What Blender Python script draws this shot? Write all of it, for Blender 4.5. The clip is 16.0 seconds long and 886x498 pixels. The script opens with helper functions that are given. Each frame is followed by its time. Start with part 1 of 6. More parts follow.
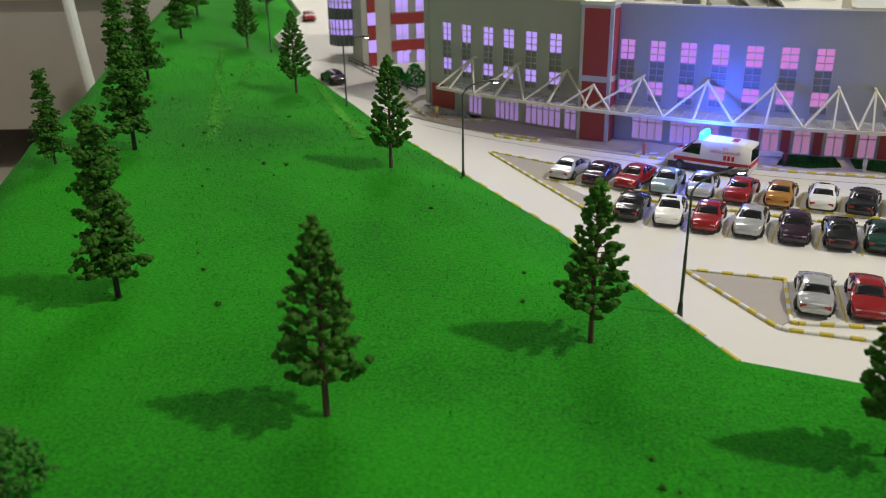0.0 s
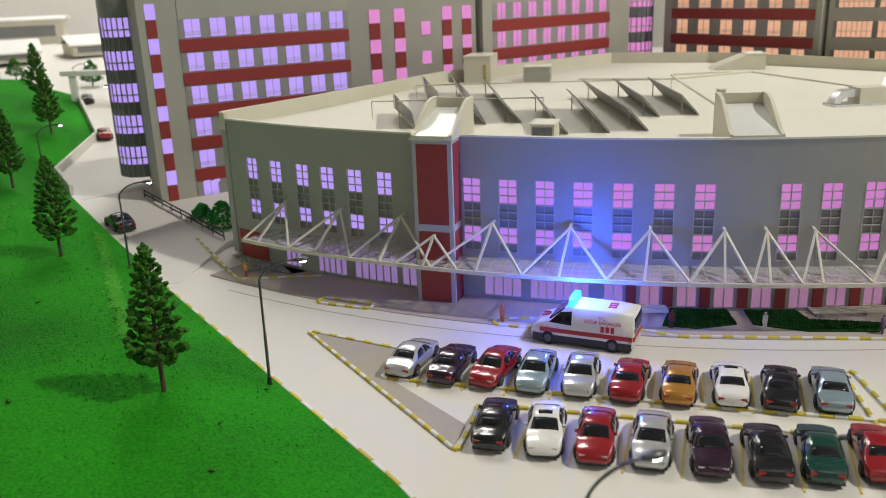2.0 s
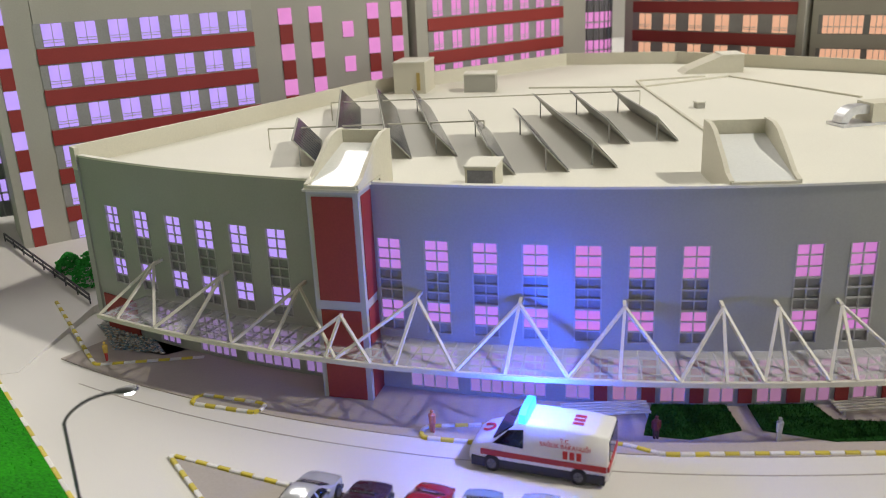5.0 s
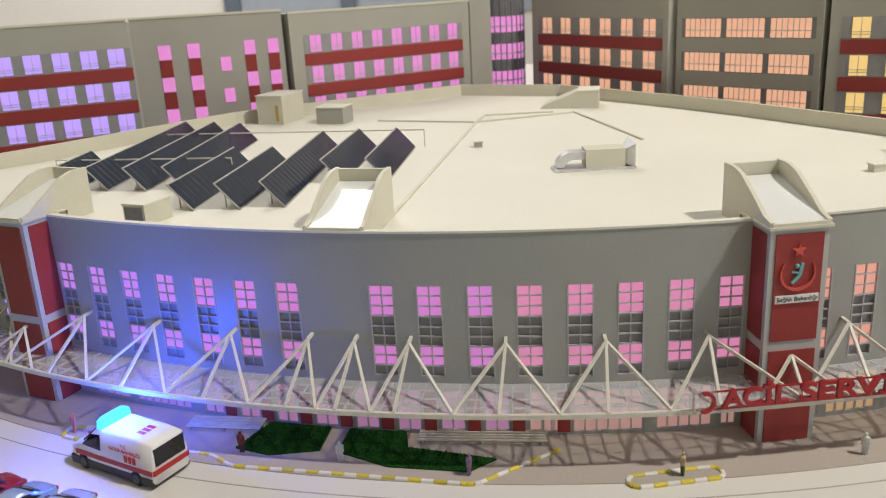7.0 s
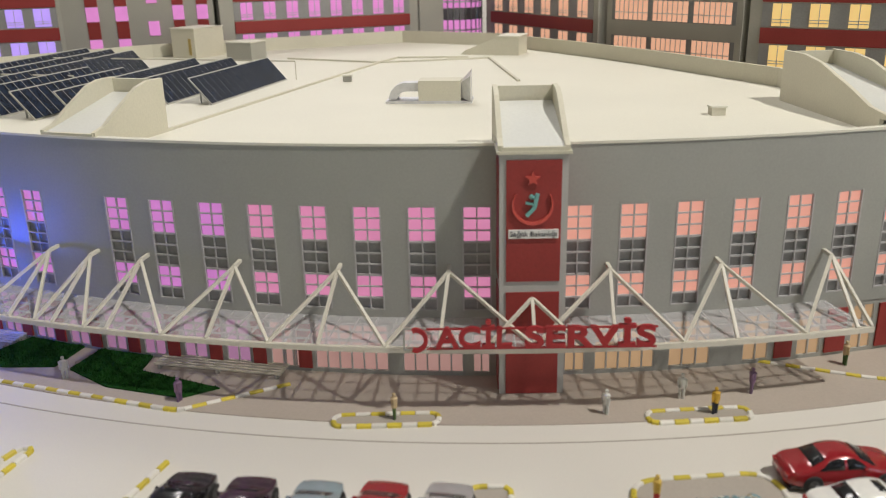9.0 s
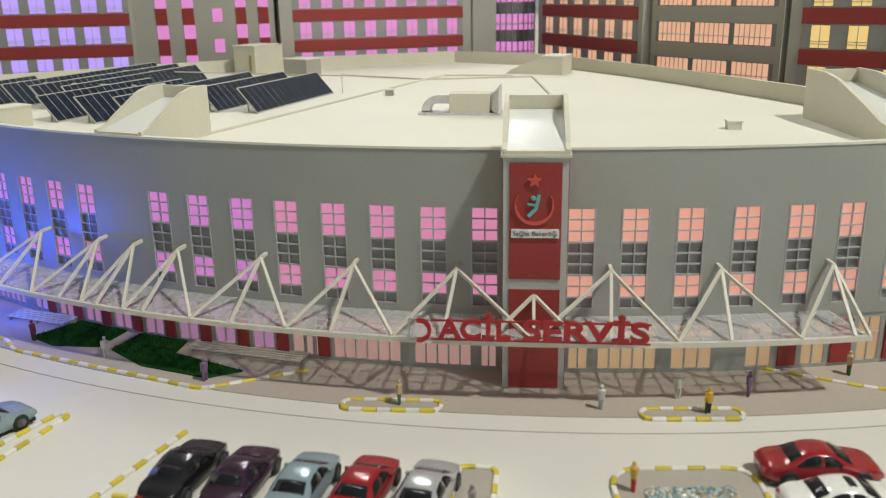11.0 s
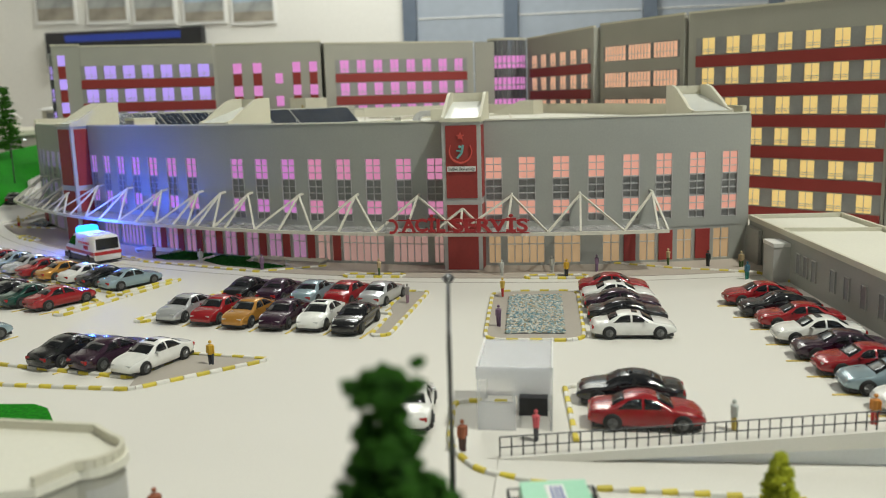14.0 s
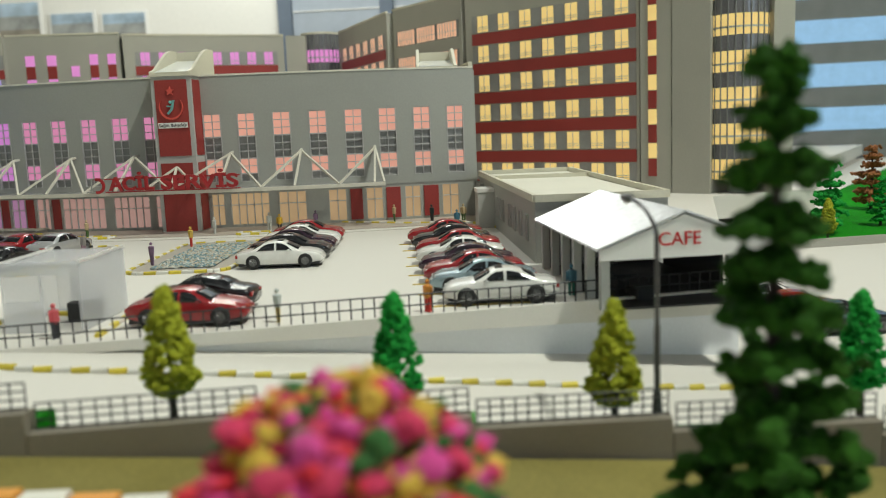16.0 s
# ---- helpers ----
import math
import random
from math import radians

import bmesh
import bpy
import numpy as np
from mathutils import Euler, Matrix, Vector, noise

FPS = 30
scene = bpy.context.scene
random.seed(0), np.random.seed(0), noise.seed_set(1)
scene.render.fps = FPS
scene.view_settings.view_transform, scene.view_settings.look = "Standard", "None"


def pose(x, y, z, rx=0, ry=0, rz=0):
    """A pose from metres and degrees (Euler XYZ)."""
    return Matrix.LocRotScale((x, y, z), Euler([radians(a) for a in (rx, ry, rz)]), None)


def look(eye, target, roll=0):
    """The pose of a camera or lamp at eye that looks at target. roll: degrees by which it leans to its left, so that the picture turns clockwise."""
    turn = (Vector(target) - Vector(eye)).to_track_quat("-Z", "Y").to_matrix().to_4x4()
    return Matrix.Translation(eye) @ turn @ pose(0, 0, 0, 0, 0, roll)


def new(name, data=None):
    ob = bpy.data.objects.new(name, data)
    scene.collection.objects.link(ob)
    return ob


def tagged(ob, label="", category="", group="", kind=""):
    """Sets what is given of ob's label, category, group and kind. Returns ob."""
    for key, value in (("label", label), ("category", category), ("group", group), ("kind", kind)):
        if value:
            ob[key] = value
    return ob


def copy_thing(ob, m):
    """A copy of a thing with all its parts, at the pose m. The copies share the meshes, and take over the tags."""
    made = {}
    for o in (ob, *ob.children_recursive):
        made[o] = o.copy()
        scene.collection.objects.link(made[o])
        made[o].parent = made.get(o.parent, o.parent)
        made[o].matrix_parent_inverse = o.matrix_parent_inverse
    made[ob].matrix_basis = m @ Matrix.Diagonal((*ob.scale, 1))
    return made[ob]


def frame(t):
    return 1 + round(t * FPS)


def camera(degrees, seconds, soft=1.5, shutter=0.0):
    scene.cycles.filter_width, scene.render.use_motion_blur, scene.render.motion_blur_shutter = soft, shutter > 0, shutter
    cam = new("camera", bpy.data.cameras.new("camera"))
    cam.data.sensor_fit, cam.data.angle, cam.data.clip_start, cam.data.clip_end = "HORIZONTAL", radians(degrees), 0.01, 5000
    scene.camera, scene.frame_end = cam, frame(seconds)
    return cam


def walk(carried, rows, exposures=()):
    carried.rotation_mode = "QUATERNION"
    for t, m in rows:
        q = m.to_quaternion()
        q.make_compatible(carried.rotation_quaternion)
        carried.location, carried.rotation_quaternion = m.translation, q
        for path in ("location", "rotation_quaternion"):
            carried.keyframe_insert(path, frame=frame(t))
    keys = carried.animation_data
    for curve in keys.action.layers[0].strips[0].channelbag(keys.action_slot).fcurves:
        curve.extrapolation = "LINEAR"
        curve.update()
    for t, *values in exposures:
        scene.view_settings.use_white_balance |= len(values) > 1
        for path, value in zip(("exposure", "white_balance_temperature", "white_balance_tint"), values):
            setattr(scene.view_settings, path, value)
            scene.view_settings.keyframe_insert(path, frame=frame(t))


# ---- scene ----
cam = camera(55.11, 16.0, 1.0)
cam.data.dof.use_dof, cam.data.dof.focus_distance, cam.data.dof.aperture_fstop = True, 0.50, 15.0
# seconds, eye (metres), yaw, pitch, roll (degrees)
ROWS = [
    (0, -0.0005, -0.0006, 0.1848, -0.51, -22.07, 0.87),
    (0.5, 0.0130, 0.0431, 0.1966, -3.75, -19.68, 1.32),
    (1, 0.0264, 0.0829, 0.2047, -6.33, -17.97, 1.70),
    (1.5, 0.0336, 0.1232, 0.2074, -8.84, -17.44, 1.88),
    (2, 0.0376, 0.1620, 0.2071, -10.77, -17.63, 1.98),
    (2.5, 0.0437, 0.1972, 0.2089, -12.42, -18.02, 2.15),
    (3, 0.0485, 0.2372, 0.2043, -13.92, -18.18, 1.98),
    (5.5, 0.1261, 0.2977, 0.2142, -13.62, -18.62, 2.73),
    (6, 0.1979, 0.2626, 0.2202, -10.89, -18.46, 3.31),
    (6.5, 0.2679, 0.2348, 0.2245, -8.04, -18.10, 3.23),
    (7, 0.3391, 0.2135, 0.2262, -4.68, -17.59, 2.95),
    (7.5, 0.4226, 0.2005, 0.2199, -1.43, -17.31, 2.66),
    (8, 0.4583, 0.1988, 0.2043, 0.43, -18.01, 2.21),
    (8.5, 0.4828, 0.2310, 0.1910, 0.91, -18.87, 1.51),
    (11, 0.5302, 0.2078, 0.1795, 6.75, -16.96, 0.93),
    (11.5, 0.5415, 0.1506, 0.1891, 8.26, -16.09, 1.09),
    (12, 0.5550, 0.1003, 0.1883, 9.26, -15.12, 1.29),
    (12.5, 0.5776, 0.0612, 0.1819, 10.71, -14.02, 1.48),
    (13, 0.5960, 0.0209, 0.1707, 11.07, -12.85, 1.46),
    (13.5, 0.6133, -0.0117, 0.1568, 10.83, -11.62, 1.53),
    (14, 0.6284, -0.0414, 0.1293, 10.56, -10.26, 1.60),
    (14.5, 0.6458, -0.0527, 0.0958, 9.84, -9.09, 1.59),
    (15, 0.6814, -0.0392, 0.0883, 8.61, -8.44, 1.82),
    (15.5, 0.7268, -0.0206, 0.0837, 6.48, -7.95, 1.92),
    (16, 0.7653, -0.0143, 0.0680, 4.77, -8.23, 2.25),
]
walk(cam, [(t, pose(x, y, z, 90 + pitch, roll, yaw)) for t, x, y, z, yaw, pitch, roll in ROWS],
     ((0, 0.0, 6500, 10), (1, -0.06, 6500, 10), (3, -0.05, 6500, 10), (5.5, 0.04, 6500, 12), (7, 0.02, 6500, 13), (8.5, -0.08, 6500, 13), (11, -0.02, 6350, 7), (13.5, -0.10, 6350, 4), (16, -0.10, 6300, 1)))

# ---- light: an exhibition room with ceiling panels ----
world = bpy.data.worlds.new("room_air")
scene.world = world
world.use_nodes = True
world.node_tree.nodes["Background"].inputs[0].default_value = (1.0, 0.98, 0.95, 1)
world.node_tree.nodes["Background"].inputs[1].default_value = 0.015


def area_lamp(name, at, target, size, watts, colour):
    data = bpy.data.lights.new(name, "AREA")
    data.shape, data.size, data.energy, data.color = "SQUARE", size, watts, colour
    ob = new(name, data)
    ob.matrix_world = look(at, target)
    return ob


area_lamp("ceiling_lamp_key", (1.58, 0.03, 1.9), (0.45, 0.6, 0), 0.10, 37.0, (1.0, 0.962, 0.865))
area_lamp("ceiling_lamp_front", (0.2, -0.7, 1.9), (0.4, 0.6, 0), 0.9, 2.7, (1.0, 0.975, 0.93))
area_lamp("ceiling_lamp_back", (0.2, 2.0, 1.9), (0.3, 0.9, 0), 0.4, 10.0, (1.0, 0.975, 0.93))
# unseen fill lamp, added only to brighten the room's back wall
area_lamp("wall_fill_lamp", (0.0, 2.9, 1.9), (-0.6, 3.5, 0.4), 0.9, 46.0, (1.0, 0.975, 0.93))

# unseen cool fill lamp, added to give the terrace wall and gable bluish light
area_lamp("cool_fill_lamp", (2.4, -1.95, 0.75), (0.8, 0.35, 0.0), 0.9, 9.0, (0.62, 0.78, 1.0))


# ---- materials ----
def material(name, colour, rough=0.6, metal=0.0, vary=0.12, grain=900.0, stain=25.0, bump=0.15, emit=0.0, alpha=1.0, dark=None, coat=0.0, random_tone=0.0, transmission=0.0, gloss=0.5):
    m = bpy.data.materials.new(name)
    m.use_nodes = True
    nt = m.node_tree
    b = nt.nodes["Principled BSDF"]
    b.inputs["Roughness"].default_value = rough
    b.inputs["Metallic"].default_value = metal
    b.inputs["Specular IOR Level"].default_value = gloss
    b.inputs["Coat Weight"].default_value = coat
    b.inputs["Coat Roughness"].default_value = 0.08
    b.inputs["Transmission Weight"].default_value = transmission
    b.inputs["Alpha"].default_value = alpha
    co = nt.nodes.new("ShaderNodeTexCoord")
    fine = nt.nodes.new("ShaderNodeTexNoise")
    fine.inputs["Scale"].default_value = grain
    fine.inputs["Detail"].default_value = 3
    wide = nt.nodes.new("ShaderNodeTexNoise")
    wide.inputs["Scale"].default_value = stain
    wide.inputs["Detail"].default_value = 5
    for n in (fine, wide):
        nt.links.new(co.outputs["Object"], n.inputs["Vector"])
    add = nt.nodes.new("ShaderNodeMath")
    add.operation = "ADD"
    nt.links.new(fine.outputs["Fac"], add.inputs[0])
    nt.links.new(wide.outputs["Fac"], add.inputs[1])
    spread = nt.nodes.new("ShaderNodeMapRange")
    spread.inputs["From Min"].default_value, spread.inputs["From Max"].default_value = 0.65, 1.35
    nt.links.new(add.outputs[0], spread.inputs["Value"])
    mix = nt.nodes.new("ShaderNodeMix")
    mix.data_type = "RGBA"
    low = dark or tuple(c * (1 - vary) for c in colour)
    high = tuple(min(1, c * (1 + vary)) for c in colour)
    mix.inputs[6].default_value, mix.inputs[7].default_value = (*low, 1), (*high, 1)
    nt.links.new(spread.outputs[0], mix.inputs[0])
    out = mix.outputs[2]
    if random_tone:
        info = nt.nodes.new("ShaderNodeObjectInfo")
        tone = nt.nodes.new("ShaderNodeMapRange")
        tone.inputs["To Min"].default_value, tone.inputs["To Max"].default_value = 1 - random_tone, 1 + random_tone
        nt.links.new(info.outputs["Random"], tone.inputs["Value"])
        hsv = nt.nodes.new("ShaderNodeHueSaturation")
        nt.links.new(tone.outputs[0], hsv.inputs["Value"])
        nt.links.new(out, hsv.inputs["Color"])
        out = hsv.outputs["Color"]
    if emit:
        b.inputs["Base Color"].default_value = (*(0.25 * c for c in colour), 1)
    else:
        nt.links.new(out, b.inputs["Base Color"])
    if emit:
        nt.links.new(out, b.inputs["Emission Color"])
        b.inputs["Emission Strength"].default_value = emit
    if bump:
        bn = nt.nodes.new("ShaderNodeBump")
        bn.inputs["Strength"].default_value = bump
        bn.inputs["Distance"].default_value = 0.0004
        nt.links.new(fine.outputs["Fac"], bn.inputs["Height"])
        nt.links.new(bn.outputs[0], b.inputs["Normal"])
    return m


M_GREY = material("grey_card", (0.355, 0.360, 0.330), 0.42, vary=0.06, bump=0.1)
M_STONE = material("warm_grey_card", (0.40, 0.39, 0.335), 0.65, vary=0.06)
M_ROOF = material("cream_roof_card", (0.74, 0.72, 0.62), 0.65, vary=0.05, stain=9.0)
M_CREAM = material("cream_card", (0.64, 0.61, 0.49), 0.6, vary=0.06)
M_RED = material("brick_red_panel", (0.30, 0.035, 0.03), 0.55, vary=0.12)
M_FRAME = material("light_grey_trim", (0.46, 0.46, 0.44), 0.5, vary=0.05)
M_MULL = material("white_glazing_bar", (0.44, 0.43, 0.43), 0.5, vary=0.05)
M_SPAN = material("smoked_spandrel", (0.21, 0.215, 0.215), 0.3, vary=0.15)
M_PANEL = material("grey_window_spandrel", (0.29, 0.29, 0.28), 0.3, vary=0.12)
M_DARK = material("dark_glass", (0.012, 0.013, 0.016), 0.08, vary=0.2, bump=0)
M_BLACK = material("black_plastic", (0.02, 0.02, 0.022), 0.45, vary=0.2)
M_ROAD = material("cream_road_card", (0.70, 0.675, 0.62), 0.7, vary=0.045, stain=6.0, grain=1500.0)
M_ISLAND = material("taupe_island_card", (0.40, 0.36, 0.31), 0.75, vary=0.06)
M_PAVE = material("taupe_forecourt_card", (0.44, 0.385, 0.33), 0.7, vary=0.06, stain=14.0)
M_GRASS = material("flocked_grass", (0.018, 0.272, 0.004), 0.95, vary=0.3, grain=650.0, stain=7.0, bump=0.9, dark=(0.005, 0.088, 0.003), gloss=0.18)
M_DGRASS = material("dark_flocked_grass", (0.014, 0.07, 0.012), 0.95, vary=0.5, grain=800.0, bump=0.9, gloss=0.08)
M_OLIVE = material("olive_flock", (0.22, 0.19, 0.05), 0.95, vary=0.2, grain=900.0, bump=0.6)
M_WHITE = material("white_plastic", (0.80, 0.79, 0.76), 0.35, vary=0.03)
M_TRUSS = material("cream_truss_rod", (0.66, 0.63, 0.54), 0.5, vary=0.05)
M_CLEAR = material("clear_acetate", (0.85, 0.85, 0.88), 0.04, vary=0.02, bump=0, alpha=0.24)
M_RIB = material("grey_canopy_rib", (0.40, 0.39, 0.37), 0.4, vary=0.08)
M_KYEL = material("kerb_yellow", (0.62, 0.50, 0.05), 0.5, vary=0.1, random_tone=0.15)
M_KWHT = material("kerb_white", (0.74, 0.72, 0.66), 0.5, vary=0.06, random_tone=0.08)
M_KORG = material("kerb_orange", (0.75, 0.33, 0.05), 0.5, vary=0.1)
M_LINE = material("yellow_bay_line", (0.68, 0.52, 0.12), 0.6, vary=0.1)
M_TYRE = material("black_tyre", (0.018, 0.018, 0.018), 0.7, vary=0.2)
M_RIM = material("dull_rim", (0.16, 0.16, 0.16), 0.4, 0.6, vary=0.1)
M_BARK = material("dark_bark", (0.035, 0.026, 0.02), 0.8, vary=0.3)
M_WIRE = material("black_wire", (0.015, 0.015, 0.017), 0.5, vary=0.2)
M_WALL = material("white_room_wall", (0.80, 0.78, 0.73), 0.8, vary=0.03, grain=60.0, stain=2.0, bump=0.05)
M_CEIL = material("grey_ceiling_tile", (0.24, 0.24, 0.23), 0.8, vary=0.05, grain=40.0, stain=2.0, bump=0.05)
M_TABLE = material("table_skirt", (0.45, 0.40, 0.33), 0.7, vary=0.06)
M_SILVER = material("foil_sheet", (0.70, 0.70, 0.71), 0.36, 0.6, vary=0.15, grain=300.0, bump=0.6)
M_FINE_GLASS = material("smoky_curtain_glass", (0.22, 0.22, 0.24), 0.12, vary=0.2, bump=0, stain=40.0)


def glow(name, colour, strength=1.0):
    return material(name, colour, 0.35, vary=0.10, grain=90.0, stain=30.0, bump=0, emit=strength)


G_LEFT = glow("lilac_lit_pane", (0.50, 0.34, 0.98), 0.95)
G_MID = glow("pink_lit_pane", (0.80, 0.28, 0.66), 0.80)
G_RIGHT = glow("warm_yellow_lit_pane", (0.90, 0.62, 0.22), 0.85)
G_PEACH = glow("peach_lit_pane", (0.88, 0.48, 0.30), 0.80)
G_BLUE = glow("blue_beacon_lens", (0.03, 0.30, 1.0), 3.5)
# the lit panes of the long front run from lilac at the road end to peach at the annex end
G_ROW = [glow("facade_lit_pane", c, 0.80) for c in ((0.60, 0.26, 0.80), (0.68, 0.24, 0.64), (0.75, 0.27, 0.46), (0.85, 0.40, 0.30))]
G_DOOR = [glow("entrance_lit_pane", c, 0.42) for c in ((0.58, 0.36, 0.85), (0.70, 0.34, 0.58), (0.80, 0.46, 0.40), (0.85, 0.55, 0.30))]


def along(row, a):
    return row[0 if a < -24 else 1 if a < -11 else 2 if a < 1 else 3]


G_LAMP = glow("white_lamp_lens", (0.9, 0.95, 1.0), 9.0)


# ---- mesh helpers ----
def mesh_of(bm, name, smooth=False):
    bmesh.ops.recalc_face_normals(bm, faces=bm.faces)
    me = bpy.data.meshes.new(name)
    bm.to_mesh(me)
    bm.free()
    if smooth:
        for p in me.polygons:
            p.use_smooth = True
    return me


def part(name, bm, mat_, parent=None, label="", smooth=False):
    me = bm if isinstance(bm, bpy.types.Mesh) else mesh_of(bm, name, smooth)
    if not me.materials:
        me.materials.append(mat_)
    ob = new(name, me)
    ob.parent = parent
    if label:
        ob["label"] = label
    return ob


def thing(name, label, category, group="", kind="", m=None):
    ob = new(name)
    ob.empty_display_size = 0.01
    tagged(ob, label, category, group, kind)
    if m is not None:
        ob.matrix_world = m
    return ob


def box(bm, x0, x1, y0, y1, z0, z1, m=None):
    vs = [bm.verts.new(v) for v in ((x0, y0, z0), (x1, y0, z0), (x1, y1, z0), (x0, y1, z0), (x0, y0, z1), (x1, y0, z1), (x1, y1, z1), (x0, y1, z1))]
    for f in ((0, 3, 2, 1), (4, 5, 6, 7), (0, 1, 5, 4), (1, 2, 6, 5), (2, 3, 7, 6), (3, 0, 4, 7)):
        bm.faces.new([vs[i] for i in f])
    if m is not None:
        for v in vs:
            v.co = m @ v.co
    return vs


def prism(bm, pts, z0, z1):
    """An upright prism over a plan polygon; z0 and z1 are heights or functions of x, y."""
    lo = z0 if callable(z0) else (lambda x, y: z0)
    hi = z1 if callable(z1) else (lambda x, y: z1)
    a = [bm.verts.new((x, y, lo(x, y))) for x, y in pts]
    b = [bm.verts.new((x, y, hi(x, y))) for x, y in pts]
    n = len(pts)
    bm.faces.new(a[::-1])
    bm.faces.new(b)
    for i in range(n):
        bm.faces.new((a[i], a[(i + 1) % n], b[(i + 1) % n], b[i]))


def rod(bm, p, q, r, n=6, r2=None):
    p, q = Vector(p), Vector(q)
    rot = (q - p).to_track_quat("Z", "Y").to_matrix()
    rings = []
    for c, rr in ((p, r), (q, r if r2 is None else r2)):
        rings.append([bm.verts.new(c + rot @ Vector((rr * math.cos(6.2832 * i / n), rr * math.sin(6.2832 * i / n), 0))) for i in range(n)])
    for i in range(n):
        bm.faces.new((rings[0][i], rings[0][(i + 1) % n], rings[1][(i + 1) % n], rings[1][i]))
    bm.faces.new(rings[0][::-1])
    bm.faces.new(rings[1])


def bar(bm, p, q, w, h):
    """A square bar from p to q, w across and h upright."""
    p, q = Vector(p), Vector(q)
    d = (q - p).normalized()
    s = d.cross(Vector((0, 0, 1)))
    s = s.normalized() * w / 2 if s.length > 1e-6 else Vector((w / 2, 0, 0))
    u = s.cross(d).normalized() * h / 2
    vs = [bm.verts.new(c + a * s + b * u) for c in (p, q) for a, b in ((-1, -1), (1, -1), (1, 1), (-1, 1))]
    for f in ((0, 1, 2, 3), (7, 6, 5, 4), (0, 4, 5, 1), (1, 5, 6, 2), (2, 6, 7, 3), (3, 7, 4, 0)):
        bm.faces.new([vs[i] for i in f])


def loft(bm, rings, close=True, caps=True):
    vr = [[bm.verts.new(v) for v in r] for r in rings]
    n = len(vr[0])
    for a, b in zip(vr, vr[1:]):
        for i in range(n if close else n - 1):
            bm.faces.new((a[i], a[(i + 1) % n], b[(i + 1) % n], b[i]))
    if caps:
        bm.faces.new(vr[0][::-1])
        bm.faces.new(vr[-1])
    return vr


def lettering(name, text, size, depth, mat_, m, parent=None, label="", align="CENTER", bold=0.0):
    cu = bpy.data.curves.new(name, "FONT")
    cu.body, cu.size, cu.extrude, cu.align_x, cu.align_y = text, size, depth, align, "CENTER"
    cu.offset = size * bold
    tmp = bpy.data.objects.new(name, cu)
    scene.collection.objects.link(tmp)
    me = bpy.data.meshes.new_from_object(tmp.evaluated_get(bpy.context.evaluated_depsgraph_get()))
    bpy.data.objects.remove(tmp)
    me.materials.clear()
    me.materials.append(mat_)
    ob = new(name, me)
    ob.parent = parent
    ob.matrix_local = m
    if label:
        ob["label"] = label
    return ob


# ---- plan of the curved low building ----
CX, CY, RAD, TOP = 0.5114, 1.2606, 0.6722, 0.110
A_LEFT, A_RIGHT = -50.6, 19.45


def arc(a, d=0.0, z=0.0):
    return Vector((CX + (RAD + d) * math.sin(radians(a)), CY - (RAD + d) * math.cos(radians(a)), z))


def arc_pose(a, d=0.0, z=0.0):
    p = arc(a, d, z)
    return pose(p.x, p.y, p.z, 0, 0, a)


def arc_block(bm, a0, a1, d0, d1, z0, z1, step=1.5):
    n = max(1, math.ceil((a1 - a0) / step))
    rings = []
    for i in range(n + 1):
        a = a0 + (a1 - a0) * i / n
        rings.append([arc(a, d0, z0), arc(a, d1, z0), arc(a, d1, z1), arc(a, d0, z1)])
    loft(bm, rings)
# ---- setting: room, table, ground ----
def slab(name, pts, z0, z1, mat_, label, category, kind="structure"):
    bm = bmesh.new()
    prism(bm, pts, z0, z1)
    return tagged(part(name, bm, mat_), label, category, kind=kind)


def room_wall(name, x0, x1, y0, y1):
    bm = bmesh.new()
    box(bm, x0, x1, y0, y1, -0.8, 2.1)
    return tagged(part(name, bm, M_WALL), "plain off-white painted wall of the exhibition room", "wall", kind="structure")


room_wall("wall_west", -2.5, -2.4, -2.2, 4.2)
room_wall("wall_east", 3.4, 3.5, -2.2, 4.2)
room_wall("wall_south", -2.4, 3.4, -2.2, -2.1)
room_wall("wall_north", -2.4, 3.4, 3.6, 3.7)
slab("floor", [(-2.4, -2.1), (3.4, -2.1), (3.4, 3.6), (-2.4, 3.6)], -0.85, -0.8, M_TABLE, "plain beige room floor under the model table", "floor")
slab("ceiling", [(-2.4, -2.1), (3.4, -2.1), (3.4, 3.6), (-2.4, 3.6)], 2.1, 2.15, M_CEIL, "plain grey room ceiling", "ceiling")
slab("table", [(-1.0, -0.5), (1.9, -0.5), (1.9, 2.6), (-1.0, 2.6)], -0.8, -0.16, M_TABLE, "beige boxed table that carries the model", "table", kind="")

ZR = lambda x, y: -0.105 * (x - 0.60)
ZL = -0.0273
# the road climbs gently beside the ward wing
ZB = lambda y: max(0.0, 0.058 * (y - 0.78))
slab("road", [(-0.32, 0.78), (-0.05, 0.78), (-0.02, 0.86), (0.12, 0.995), (0.30, 1.07), (0.30, 2.5), (-0.9, 2.5), (-0.9, 1.70), (-0.46, 1.66), (-0.35, 1.0)], -0.01, lambda x, y: ZB(y) + 0.0003, M_ROAD, "cream card road that climbs beside the ward wing", "road")
ZF = lambda x, y: 0.0005 - 0.085 * (x - 0.60)
slab("ground", [(-0.15, -0.4), (0.556, -0.4), (0.556, 0.15), (0.596, 0.158), (0.592, 0.245), (0.851, 0.322), (0.874, 0.44), (0.932, 0.725), (1.03, 0.765), (1.06, 0.95), (1.8, 2.45), (1.8, 2.5), (-0.9, 2.5), (-0.9, 1.70), (-0.46, 1.66), (-0.35, 1.0), (-0.23, 0.2)], -0.02, 0.0, M_ROAD, "cream card road and parking surface of the model", "ground")
